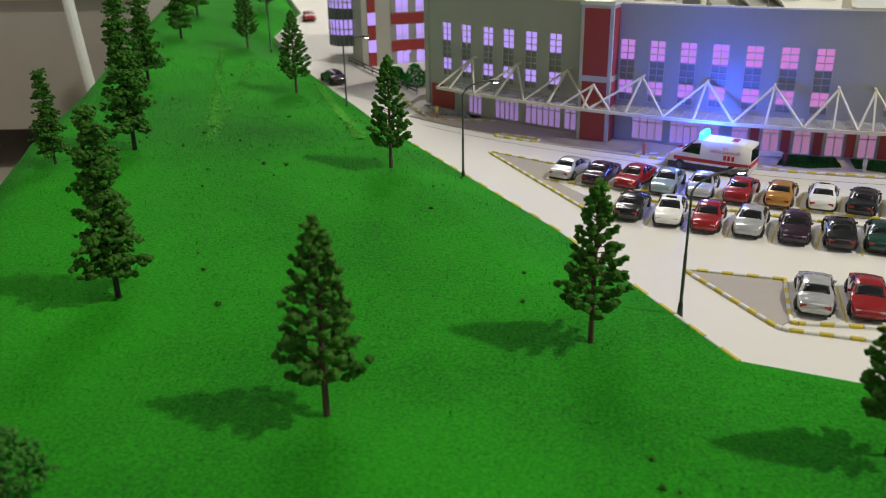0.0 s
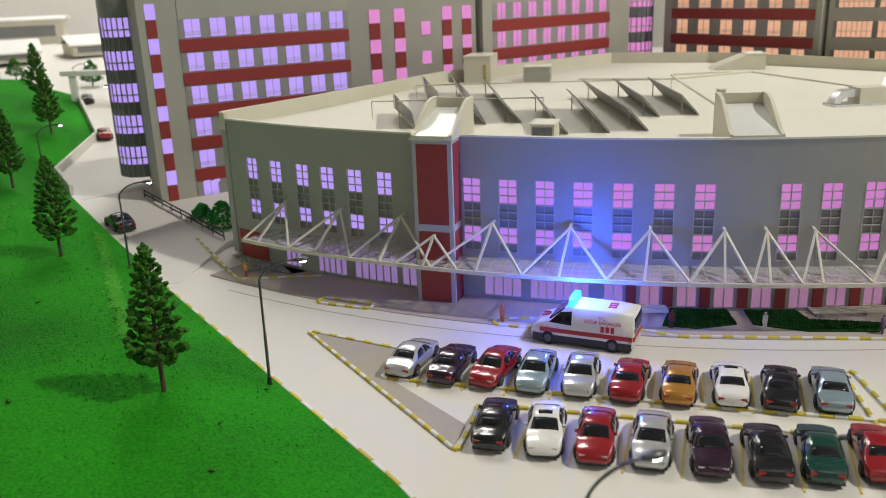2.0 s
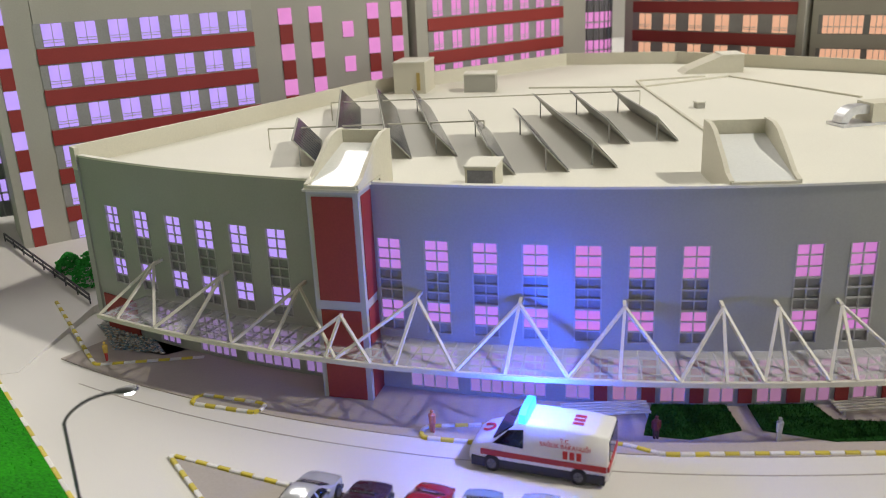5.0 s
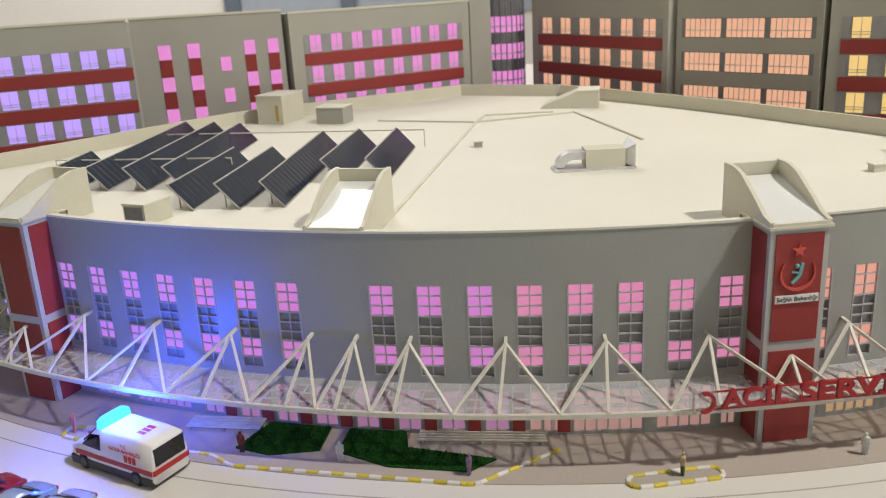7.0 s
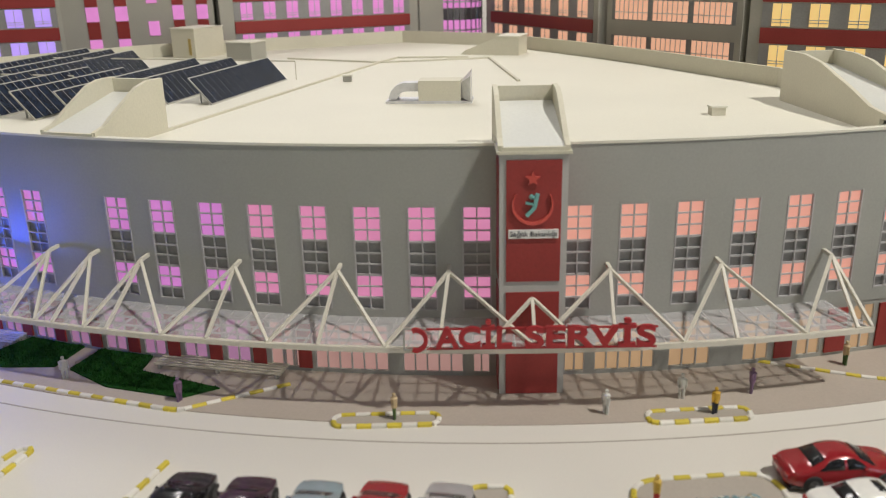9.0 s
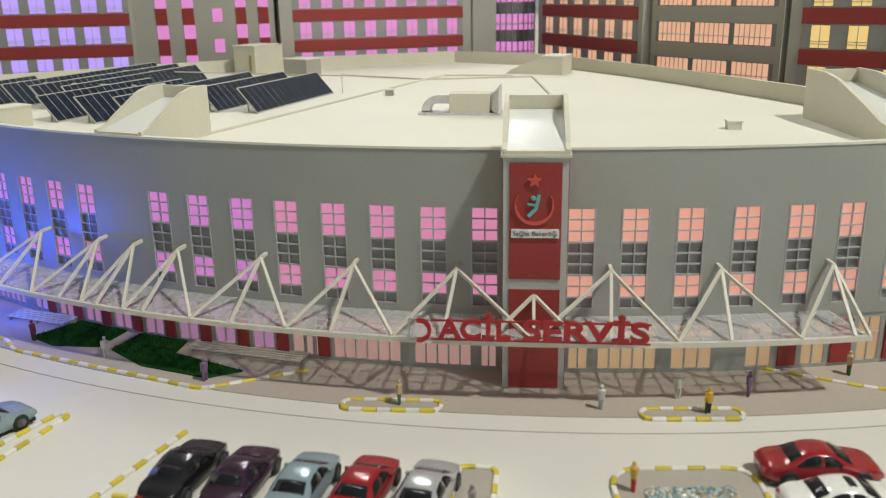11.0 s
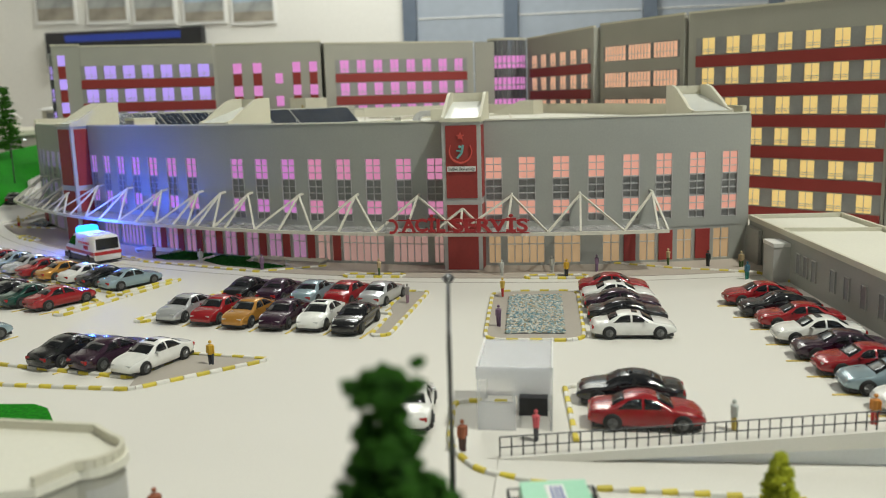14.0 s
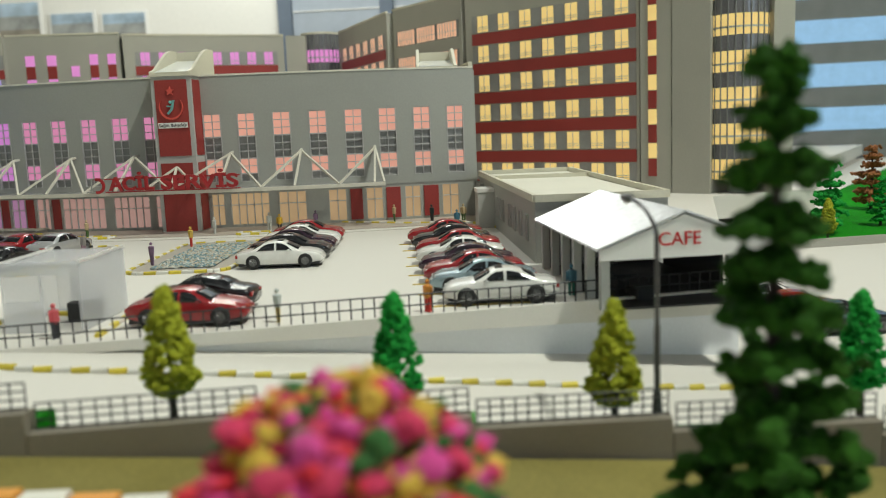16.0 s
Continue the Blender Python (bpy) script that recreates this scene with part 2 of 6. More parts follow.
slab("road", [(0.592, 0.2455), (0.597, 0.158), (0.803, 0.197), (0.86, 0.2029), (0.86, 0.36), (0.851, 0.33), (0.851, 0.3225)], -0.16, ZR, M_ROAD, "cream card ramp road that slopes down beside the terrace", "road")
slab("lower_road", [(0.8602, 0.2029), (1.8, 0.30), (1.8, 2.44), (1.061, 0.948), (1.031, 0.763), (0.934, 0.722), (0.876, 0.44), (0.8602, 0.36)], -0.16, ZL, M_ROAD, "cream card street below the terrace", "road")
slab("lower_ground", [(0.5565, -0.4), (1.8, -0.4), (1.8, 0.299), (0.803, 0.192), (0.5565, 0.147)], -0.16, ZF, M_OLIVE, "olive flocked verge in front of the stepped wall", "ground")
slab("front_road", [(0.5570, -0.39), (1.8, -0.39), (1.8, 0.18), (0.803, 0.152), (0.557, 0.128)], -0.16, lambda x, y: ZF(x, y) + 0.0006, M_ROAD, "cream card road in front of the verge", "road")

# forecourt under the canopy
bm = bmesh.new()
arc_block(bm, -49.0, 19.3, -0.004, 0.044, 0.0, 0.0006)
tagged(part("pavement", bm, M_PAVE), "taupe card forecourt pavement before the curved facade", "pavement", kind="structure")

# grassy bank: rises away from the road edge
EDGE = [(0.30, 0.255), (0.181, 0.294), (0.127, 0.317), (0.070, 0.480), (0.014, 0.605), (-0.085, 0.830), (-0.1065, 0.8745), (-0.181, 1.040), (-0.212, 1.118), (-0.201, 1.290), (-0.295, 1.635), (-0.62, 2.3)]


def edge_x(y):
    for (xa, ya), (xb, yb) in zip(EDGE, EDGE[1:]):
        if ya <= y <= yb:
            return xa + (xb - xa) * (y - ya) / (yb - ya)
    return EDGE[0][0] + (0.255 - y) * 0.4 if y < EDGE[0][1] else EDGE[-1][0]


def bank_z(x, y):
    d = max(0.0, edge_x(y) - x)
    k = min(1.0, max(0.0, (y - 0.30) / 0.3))
    return 0.0012 + ZB(y) + k * 0.019 * min(1.0, d / 0.055) + k * 0.008 * min(1.0, max(0.0, d - 0.05) / 0.2)


bm = bmesh.new()
rows_ = []
for i in range(91):
    y = -0.3 + 1.92 * i / 90
    e = edge_x(y)
    left = -0.20 - 0.16 * y if y < 1.0 else -0.36 - 0.12 * (y - 1.0)
    left = min(left, e - 0.15)
    row = []
    for j in range(33):
        u = (j / 32) ** 1.6
        x = e + (left - e) * u
        z = bank_z(x, y) + (0.0009 * noise.noise((x * 60, y * 60, 3)) if j > 1 else 0)
        row.append(Vector((x, y, z)))
    rows_.append([Vector((e, y, -0.002))] + row + [Vector((left - 0.012, y, -0.165))])
loft(bm, rows_, close=False, caps=False)
grass = tagged(part("grass_bank", bm, M_GRASS, None, "", True), "bright green flocked grass bank beside the road", "grass", kind="stuff")

# tufts of flock over the nearest stretch of the bank
rng = random.Random(5)
bm = bmesh.new()
for k in range(16000):
    y = rng.uniform(0.12, 0.95)
    e = edge_x(y)
    far = min(-0.20 - 0.16 * y, e - 0.15)
    x = e - rng.uniform(0.001, e - far - 0.004)
    z = bank_z(x, y)
    h, w, t = rng.uniform(0.0008, 0.0017), 0.00028, rng.uniform(0, 3.14)
    c, s = math.cos(t) * w, math.sin(t) * w
    lean = (rng.uniform(-1, 1) * 0.0007, rng.uniform(-1, 1) * 0.0007)
    a, b, d = bm.verts.new((x - c, y - s, z - 0.0006)), bm.verts.new((x + c, y + s, z - 0.0006)), bm.verts.new((x + lean[0], y + lean[1], z + h))
    bm.faces.new((a, b, d))
me = bpy.data.meshes.new("flock_fibres")
bm.to_mesh(me)
bm.free()
tagged(part("flock_fibres", me, M_GRASS), "short green flock fibres standing on the grass bank", "grass", kind="stuff")

# ---- the curved low building ----
hospital = thing("emergency_building", "low curved grey model building with lit windows and flat cream roof", "building")
WIN = [-48.41, -46.19, -43.91, -41.92, -39.86, -37.78, -32.24, -30.14, -28.08, -26.01, -23.90, -21.78, -19.71, -15.40, -13.33, -11.17, -9.10, -6.99, -4.90, -2.80, -0.72, 3.09, 5.20, 7.36, 9.58, 11.78, 13.88, 16.05, 18.2]
HALF = 0.53
ZW0, ZW1 = 0.0338, 0.083
# ground floor: openings between the posts, angle from, angle to
GROUND = [(-46.0, -44.6, "pane"), (-43.2, -40.9, "pane"), (-40.3, -37.2, "pane"), (-36.9, -35.9, "pane"), (-31.6, -29.4, "pane"), (-28.9, -25.6, "pane")]
a = -24.8
while a < -9.0:
    GROUND += [(a, a + 1.05, "pane"), (a + 1.2, a + 1.75, "red")]
    a += 1.95
GROUND += [(-8.6, -7.9, "pane"), (-7.3, -4.3, "pane"), (-3.7, -1.3, "pane"), (-0.9, -0.25, "pane"), (2.7, 3.5, "pane"), (3.9, 6.3, "pane"), (6.9, 8.6, "pane"),
           (10.0, 11.1, "pane"), (11.35, 12.1, "red"), (12.35, 13.4, "pane"), (13.6, 14.5, "red"), (14.8, 15.8, "pane"), (16.0, 16.95, "red"), (17.2, 18.3, "pane")]
cuts = sorted({A_LEFT, A_RIGHT, *[w - HALF for w in WIN], *[w + HALF for w in WIN]})
bm = bmesh.new()
for a0, a1 in zip(cuts, cuts[1:]):
    if any(abs((a0 + a1) / 2 - w) < HALF for w in WIN):
        arc_block(bm, a0, a1, -0.003, 0, ZW1, TOP)
        arc_block(bm, a0, a1, -0.003, 0, 0.0275, ZW0)
    else:
        arc_block(bm, a0, a1, -0.003, 0, 0.0275, TOP)
part("upper_wall", bm, M_GREY, hospital, "matt grey card facade")
cuts = sorted({A_LEFT, A_RIGHT, *[g[0] for g in GROUND], *[g[1] for g in GROUND]})
bm = bmesh.new()
for a0, a1 in zip(cuts, cuts[1:]):
    hole = [g for g in GROUND if g[0] - 1e-6 <= a0 and a1 <= g[1] + 1e-6]
    if not hole:
        arc_block(bm, a0, a1, -0.003, -0.0005, 0, 0.0275)
    else:
        arc_block(bm, a0, a1, -0.003, -0.0005, 0.025, 0.0275)
        arc_block(bm, a0, a1, -0.003, -0.0005, 0, 0.0025)
part("ground_floor_wall", bm, M_GREY, hospital)

# one window, built once: glazing bars, two lit panes, smoked spandrels
def window_bars():
    bm = bmesh.new()
    w = 0.0062
    for x in (-w, w):
        box(bm, x - 0.00035, x + 0.00035, -0.0002, 0.0012, ZW0, ZW1)
    box(bm, -0.0003, 0.0003, 0.0003, 0.0012, ZW0, ZW1)
    for z, t in ((ZW0, 0.0004), (0.0395, 0.0004), (0.0450, 0.0003), (0.0505, 0.00045), (0.0558, 0.0004), (0.0610, 0.0004), (0.0665, 0.00045), (0.0720, 0.0003), (0.0775, 0.0003), (ZW1, 0.0004)):
        box(bm, -w, w, 0.0002, 0.0012, z - t, z + t)
    return mesh_of(bm, "window_bars")


def sheet(name, x0, x1, y, z0, z1, t=0.0006):
    bm = bmesh.new()
    box(bm, x0, x1, y, y + t, z0, z1)
    return mesh_of(bm, name)


bars_me = window_bars()
up_me, low_me = sheet("pane", -0.0062, 0.0062, 0.0016, 0.0668, ZW1), sheet("pane", -0.0062, 0.0062, 0.0016, 0.0397, 0.0503)
sp_me, sill_me = sheet("spandrel", -0.0062, 0.0062, 0.0018, 0.0503, 0.0668), sheet("spandrel", -0.0062, 0.0062, 0.0018, ZW0, 0.0397)
for a in WIN:
    wob = part("window", bars_me, M_MULL, hospital)
    wob.matrix_local = arc_pose(a)
    g = G_LEFT if a < -36 else along(G_ROW, a)
    for me, mt in ((up_me, None), (low_me, None), (sp_me, M_PANEL), (sill_me, M_PANEL)):
        if mt is None:
            me = me.copy()
            mt = g
        part(me.name.split(".")[0], me, mt, wob)
for a0, a1, k in GROUND:
    bm = bmesh.new()
    arc_block(bm, a0, a1, -0.0026, -0.0016 if k == "pane" else 0.0004, 0.0025, 0.025)
    gp = part("ground_window" if k == "pane" else "red_panel", bm, along(G_DOOR, a0) if k == "pane" else M_RED, hospital)
    if k == "pane":
        bm = bmesh.new()
        n = max(2, round((a1 - a0) / 0.5))
        for i in range(n + 1):
            am = a0 + (a1 - a0) * i / n
            arc_block(bm, am - 0.03, am + 0.03, -0.0016, -0.0006, 0.0025, 0.025)
        arc_block(bm, a0, a1, -0.0016, -0.0008, 0.0165, 0.0172)
        part("glazing_bar", bm, M_FRAME, gp)
for a0, a1 in ((-50.3, -47.6), ):
    bm = bmesh.new()
    arc_block(bm, a0, a1, 0.0, 0.0008, 0.001, 0.024)
    part("red_panel", bm, M_RED, hospital)

# roof plate with its low back parapet
front = [tuple(arc(A_LEFT + (A_RIGHT - A_LEFT) * i / 60, -0.0028)[:2]) for i in range(61)]
BACK = [(0.733, 0.64), (0.700, 0.79), (0.641, 0.9155), (0.606, 0.979), (0.53, 1.10), (0.43, 1.155), (0.27, 1.079), (0.20, 1.045), (0.071, 0.917), (-0.012, 0.842)]
bm = bmesh.new()
prism(bm, front + BACK, 0.1012, 0.1035)
part("roof", bm, M_ROOF, hospital, "flat cream card roof")
bm = bmesh.new()
arc_block(bm, A_LEFT, A_RIGHT, -0.0034, 0.0005, 0.1100, 0.1112)
part("roof_rim", bm, M_ROOF, hospital)
ring = [tuple(arc(A_RIGHT, 0)[:2])] + BACK + [tuple(arc(A_LEFT, 0)[:2])]
for (xa, ya), (xb, yb) in zip(ring, ring[1:]):
    bm = bmesh.new()
    bar(bm, (xa, ya, 0.0555), (xb, yb, 0.0555), 0.002, 0.1055)
    part("rear_wall", bm, M_GREY, hospital)
for (xa, ya), (xb, yb) in zip(ring[1:], ring[2:]):
    bm = bmesh.new()
    bar(bm, (xa, ya, 0.1087), (xb, yb, 0.1087), 0.0028, 0.0135)
    part("parapet", bm, M_CREAM, hospital)
bm = bmesh.new()
for p, q in (((0.332, 0.632), (0.424, 0.964)), ((0.337, 1.008), (0.424, 0.964)), ((0.424, 0.964), (0.518, 0.985)), ((0.518, 0.985), (0.535, 0.835)), ((0.424, 0.964), (0.436, 1.0)), ((0.436, 1.0), (0.50, 0.995))):
    bar(bm, (*p, 0.1041), (*q, 0.1041), 0.0022, 0.0016)
part("roof_seam", bm, M_CREAM, hospital)


M_SLOPE = material("translucent_slope", (0.74, 0.75, 0.72), 0.18, vary=0.05, bump=0.05)


def chute(parent, m, w, length, rise, lip=0.005, mats=(M_CREAM, M_SLOPE)):
    prof = [(lip, -0.0080), (lip, 0.0), (0, 0.0), (0, 0.0022), (0.14 * length, 0.004), (0.30 * length, 0.45 * rise), (0.62 * length, 0.90 * rise), (0.78 * length, rise), (length, rise), (length, -0.0080)]
    bm = bmesh.new()
    for s in (-1, 1):
        x0, x1 = (s * w / 2 - 0.0011, s * w / 2 + 0.0011)
        loft(bm, [[(x0, y, z) for y, z in prof], [(x1, y, z) for y, z in prof]])
    box(bm, -w / 2, w / 2, length - 0.0022, length, -0.008, rise * 0.97)
    box(bm, -w / 2, w / 2, -0.0008, 0.0012, 0, 0.0016)
    ob = part("roof_chute", bm, mats[0], parent, "cream card skylight chute")
    ob.matrix_local = m
    bm = bmesh.new()
    loft(bm, [[(-w / 2 + 0.0011, 0.001, 0.0004), (w / 2 - 0.0011, 0.001, 0.0004), (w / 2 - 0.0011, 0.001, 0.0012), (-w / 2 + 0.0011, 0.001, 0.0012)],
              [(-w / 2 + 0.0011, length - 0.003, 0.60 * rise), (w / 2 - 0.0011, length - 0.003, 0.60 * rise), (w / 2 - 0.0011, length - 0.003, 0.60 * rise + 0.0008), (-w / 2 + 0.0011, length - 0.003, 0.60 * rise + 0.0008)]])
    part("glazed_slope", bm, mats[1], ob, "pale translucent glazed slope")
    return ob


def tower(x, y, turn, w):
    """A red-panelled entrance tower standing proud of the facade."""
    m = pose(x, y, 0, 0, 0, turn)
    bm = bmesh.new()
    box(bm, -w / 2, w / 2, 0, 0.03, 0, 0.110)
    body = part("tower", bm, M_FRAME, hospital, "grey entrance tower with red panels")
    body.matrix_local = m
    for z0, z1 in ((0.001, 0.0495), (0.0545, 0.1075)):
        bm = bmesh.new()
        box(bm, -w / 2 + 0.0028, w / 2 - 0.0028, -0.0006, 0.0004, z0, z1)
        part("red_panel", bm, M_RED, body)
        for s in (-1, 1):
            bm = bmesh.new()
            box(bm, s * w / 2 - 0.0004, s * w / 2 + 0.0004, 0.003, 0.0295, z0, z1)
            part("red_panel", bm, M_RED, body)
    bm = bmesh.new()
    box(bm, -w / 2 - 0.0012, w / 2 + 0.0012, -0.0014, 0.0305, 0.110, 0.1112)
    part("cap", bm, M_CREAM, body)
    return body


tower_left = tower(0.1265, 0.6885, -29.0, 0.0265)
tower_mid = tower(0.5265, 0.5715, 1.2, 0.0285)
chute(hospital, pose(0.1265, 0.6885, 0.1112, 0, 0, -29.0), 0.0255, 0.050, 0.020, 0.031)
chute(hospital, pose(0.5265, 0.5715, 0.1112, 0, 0, 1.2), 0.0275, 0.052, 0.020, 0.031)
chute(hospital, arc_pose(-17.3, -0.001, 0.1108), 0.0295, 0.054, 0.0205)
chute(hospital, pose(0.7085, 0.630, 0.1108, 0, 0, 6.0), 0.0285, 0.108, 0.0215)

# ---- canopy of clear sheet on beams, hung by truss rods ----
canopy = thing("canopy", "long curved clear canopy hung by cream zigzag rods", "canopy")
C0, C1 = -46.6, 13.35
bm = bmesh.new()
arc_block(bm, C0, C1, 0.0005, 0.0335, 0.0300, 0.0304)
sheet_ob = part("clear_sheet", bm, M_CLEAR, canopy, "clear acetate canopy sheet")
bm = bmesh.new()
arc_block(bm, C0, C1, 0.0330, 0.0348, 0.0288, 0.0312)
part("edge_beam", bm, M_TRUSS, canopy, "cream curved edge beam")
for d in (0.0075, 0.0160, 0.0245):
    bm = bmesh.new()
    arc_block(bm, C0, C1, d - 0.0003, d + 0.0003, 0.0291, 0.0299)
    part("purlin", bm, M_RIB, canopy)
a = C0
while a <= C1 + 0.01:
    bm = bmesh.new()
    bar(bm, arc(a, 0.0, 0.0290), arc(a, 0.0333, 0.0290), 0.0005, 0.0011)
    part("cross_beam", bm, M_RIB, canopy)
    a += (C1 - C0) / 80
APEX = [-45.05, -40.7, -36.45, -30.9, -26.6, -22.45, -18.7, -16.6, -14.2, -10.13, -6.01, -1.78, 4.24, 8.51, 13.0]
feet = [C0 + 0.1] + [(p + q) / 2 for p, q in zip(APEX, APEX[1:])] + [13.3]


def hang(apex, feet_, d, z):
    top = arc(apex, d, z)
    for f in feet_:
        bm = bmesh.new()
        bar(bm, top, arc(f, 0.0336, 0.0312), 0.0014, 0.0014)
        part("truss_rod", bm, M_TRUSS, canopy)
    bm = bmesh.new()
    bar(bm, arc(apex, -0.0005, z + 0.0006), top, 0.0016, 0.0016)
    part("bracket", bm, M_TRUSS, canopy)


for i, ap in enumerate(APEX):
    hang(ap, (feet[i], ap - 0.25, feet[i + 1]), 0.006, 0.0548)
hang(-33.9, (-35.7, -34.1, -32.2), 0.0195, 0.0475)
hang(1.25, (-0.4, 1.25, 2.9), 0.0175, 0.0468)

# ---- high wings behind ----
STOREY = 0.0306
M_STRIP = material("grey_balcony_strip", (0.30, 0.30, 0.29), 0.5, vary=0.12, stain=70.0)


def wing(name, p0, p1, top, glow_mat, columns, storeys, label, margin=(0.05, 0.05), depth=0.05, red=True, low=0, share=0.5, bars=1):
    """A straight wing: wall, and per storey a grey window strip with lit panes, rails and a red band."""
    d = Vector((p1[0] - p0[0], p1[1] - p0[1], 0))
    length, turn = d.length, math.degrees(math.atan2(d.y, d.x))
    ob = thing(name, label, "building", m=pose(p0[0], p0[1], 0, 0, 0, turn))
    bm = bmesh.new()
    box(bm, 0, length, 0, depth, 0, top)
    part("wall", bm, M_STONE, ob)
    bm = bmesh.new()
    box(bm, -0.0005, length + 0.0005, -0.0008, 0.0022, top, top + 0.0022)
    part("coping", bm, M_CREAM, ob)
    x0, x1 = length * margin[0], length * (1 - margin[1])
    step = (x1 - x0) / columns
    pw = step * share
    bm = bmesh.new()
    box(bm, 0, pw, -0.0007, 0, 0, 0.0165)
    pane_me = mesh_of(bm, "pane")
    pane_me.materials.append(glow_mat)
    bm = bmesh.new()
    for k in range(bars):
        xm = pw * (k + 1) / (bars + 1)
        box(bm, xm - 0.00025, xm + 0.00025, -0.0012, -0.0007, 0, 0.0165)
    for q in (0.0028, 0.0048) if red else (0.0062,):
        box(bm, -0.0, pw, -0.0012, -0.0007, q - 0.0003, q + 0.0003)
    bar_me = mesh_of(bm, "glazing_bar")
    bar_me.materials.append(M_MULL)
    for s in range(storeys):
        z = 0.1636 - s * STOREY
        if z < low:
            break
        bm = bmesh.new()
        box(bm, x0 - 0.001, x1 + 0.001, -0.0003, 0, z - 0.0006, z + 0.0170)
        strip = part("window_strip", bm, M_STRIP if red else M_SPAN, ob)
        for c in range(columns):
            pob = part("pane", pane_me, glow_mat, strip)
            pob.matrix_local = pose(x0 + c * step + (step - pw) / 2, 0, z)
            bob = part("glazing_bar", bar_me, M_MULL, strip)
            bob.matrix_local = pose(x0 + c * step + (step - pw) / 2, 0, z)
        if red:
            bm = bmesh.new()
            box(bm, x0 - 0.001, x1 + 0.001, -0.0010, 0, z - 0.0130, z - 0.0014)
            part("red_band", bm, M_RED, ob)
    return ob


def column_wing(name, p0, p1, top, glow_mat, columns, label, depth=0.05):
    """A wing whose window columns alternate lit panes and red panels."""
    d = Vector((p1[0] - p0[0], p1[1] - p0[1], 0))
    length, turn = d.length, math.degrees(math.atan2(d.y, d.x))
    ob = thing(name, label, "building", m=pose(p0[0], p0[1], 0, 0, 0, turn))
    bm = bmesh.new()
    box(bm, 0, length, 0, depth, 0, top)
    part("wall", bm, M_STONE, ob)
    bm = bmesh.new()
    box(bm, -0.0005, length + 0.0005, -0.0008, 0.0022, top, top + 0.0022)
    part("coping", bm, M_CREAM, ob)
    for u, w, red, shift in columns:
        x = length * u
        for s in range(9):
            z = 0.1661 + (STOREY if shift > 0.010 and red else 0) - shift - s * STOREY
            if z < 0.006:
                break
            bm = bmesh.new()
            box(bm, x - w / 2, x + w / 2, -0.0008, 0, z, z + 0.0135)
            part("pane", bm, glow_mat, ob)
            if red:
                bm = bmesh.new()
                box(bm, x - w / 2, x + w / 2, -0.0009, 0, max(0.001, z - 0.0165), z - 0.0006)
                part("red_panel", bm, M_RED, ob)
    return ob


M_DRUM = material("dark_drum_glass", (0.17, 0.17, 0.185), 0.14, vary=0.25, bump=0, stain=40.0)


def glass_drum(name, x, y, r, top, glow_mat, label, base=0.0, skip=1):
    ob = thing(name, label, "building", m=pose(x, y, 0))
    bm = bmesh.new()
    rod(bm, (0, 0, base + 0.012), (0, 0, top), r, 28)
    part("drum", bm, M_DRUM, ob)
    bm = bmesh.new()
    rod(bm, (0, 0, 0), (0, 0, 0.0125), r * 0.35, 16)
    part("foot", bm, M_FRAME, ob)
    bm = bmesh.new()
    rod(bm, (0, 0, top), (0, 0, top + (0.018 if base else 0.003)), r * 1.02, 28)
    part("coping", bm, M_SPAN if base else M_CREAM, ob)
    z = 0.0125 + STOREY * skip
    while z < top - 0.01:
        bm = bmesh.new()
        rod(bm, (0, 0, z), (0, 0, z + 0.0175), r * 1.006, 28)
        band = part("lit_band", bm, glow_mat, ob)
        bm = bmesh.new()
        rod(bm, (0, 0, z + 0.0058), (0, 0, z + 0.0074), r * 1.02, 28)
        part("transom", bm, M_FRAME, band)
        z += STOREY
    for i in range(26):
        bm = bmesh.new()
        c, s = math.cos(6.2832 * i / 26), math.sin(6.2832 * i / 26)
        rod(bm, (r * 1.012 * c, r * 1.012 * s, base + 0.012), (r * 1.012 * c, r * 1.012 * s, top), 0.0007, 4)
        part("mullion", bm, M_SPAN, ob)
    return ob


LEFT_WING = wing("ward_wing", (-0.052, 1.000), (0.108, 1.058), 0.205, G_LEFT, 7, 7, "tall grey ward wing with red bands and lilac lit windows", (0.0, 0.005), share=0.60)
column_wing("end_bay", (-0.086, 0.989), (-0.0525, 1.000), 0.207, G_LEFT, [(0.33, 0.009, True, 0.0155)], "grey end bay with a column of lilac panes and red panels")
column_wing("stair_bay", (0.1085, 1.066), (0.249, 1.092), 0.205, G_MID, [(0.20, 0.0115, True, 0), (0.39, 0.0115, True, 0), (0.595, 0.010, False, 0.0145), (0.765, 0.0105, True, 0), (0.925, 0.0105, True, 0)], "grey stair bay with columns of lit panes and red panels")
wing("ward_wing", (0.256, 1.088), (0.445, 1.185), 0.202, G_MID, 8, 6, "grey ward wing with red bands behind the roof", (0.07, 0.05), low=0.1)
glass_drum("glass_drum", 0.487, 1.235, 0.028, 0.205, G_MID, "glazed corner drum with pink lit floors")
wing("ward_wing", (0.520, 1.205), (0.616, 1.020), 0.204, G_PEACH, 6, 6, "grey ward wing with red bands turning forward", (0.06, 0.04), low=0.1)
wing("glazed_bay", (0.624, 1.020), (0.712, 0.915), 0.206, G_PEACH, 3, 8, "grey bay with tall glazed lit panes", (0.05, 0.05), red=False, share=0.86, bars=6)
wing("ward_wing", (0.716, 0.912), (0.880, 0.788), 0.206, G_RIGHT, 7, 8, "tall grey ward wing with red bands and yellow lit windows", (0.05, 0.02))
column_wing("end_bay", (0.8805, 0.786), (0.905, 0.768), 0.208, G_RIGHT, [(0.4, 0.008, True, 0.012)], "grey end bay with a column of yellow panes and red panels")
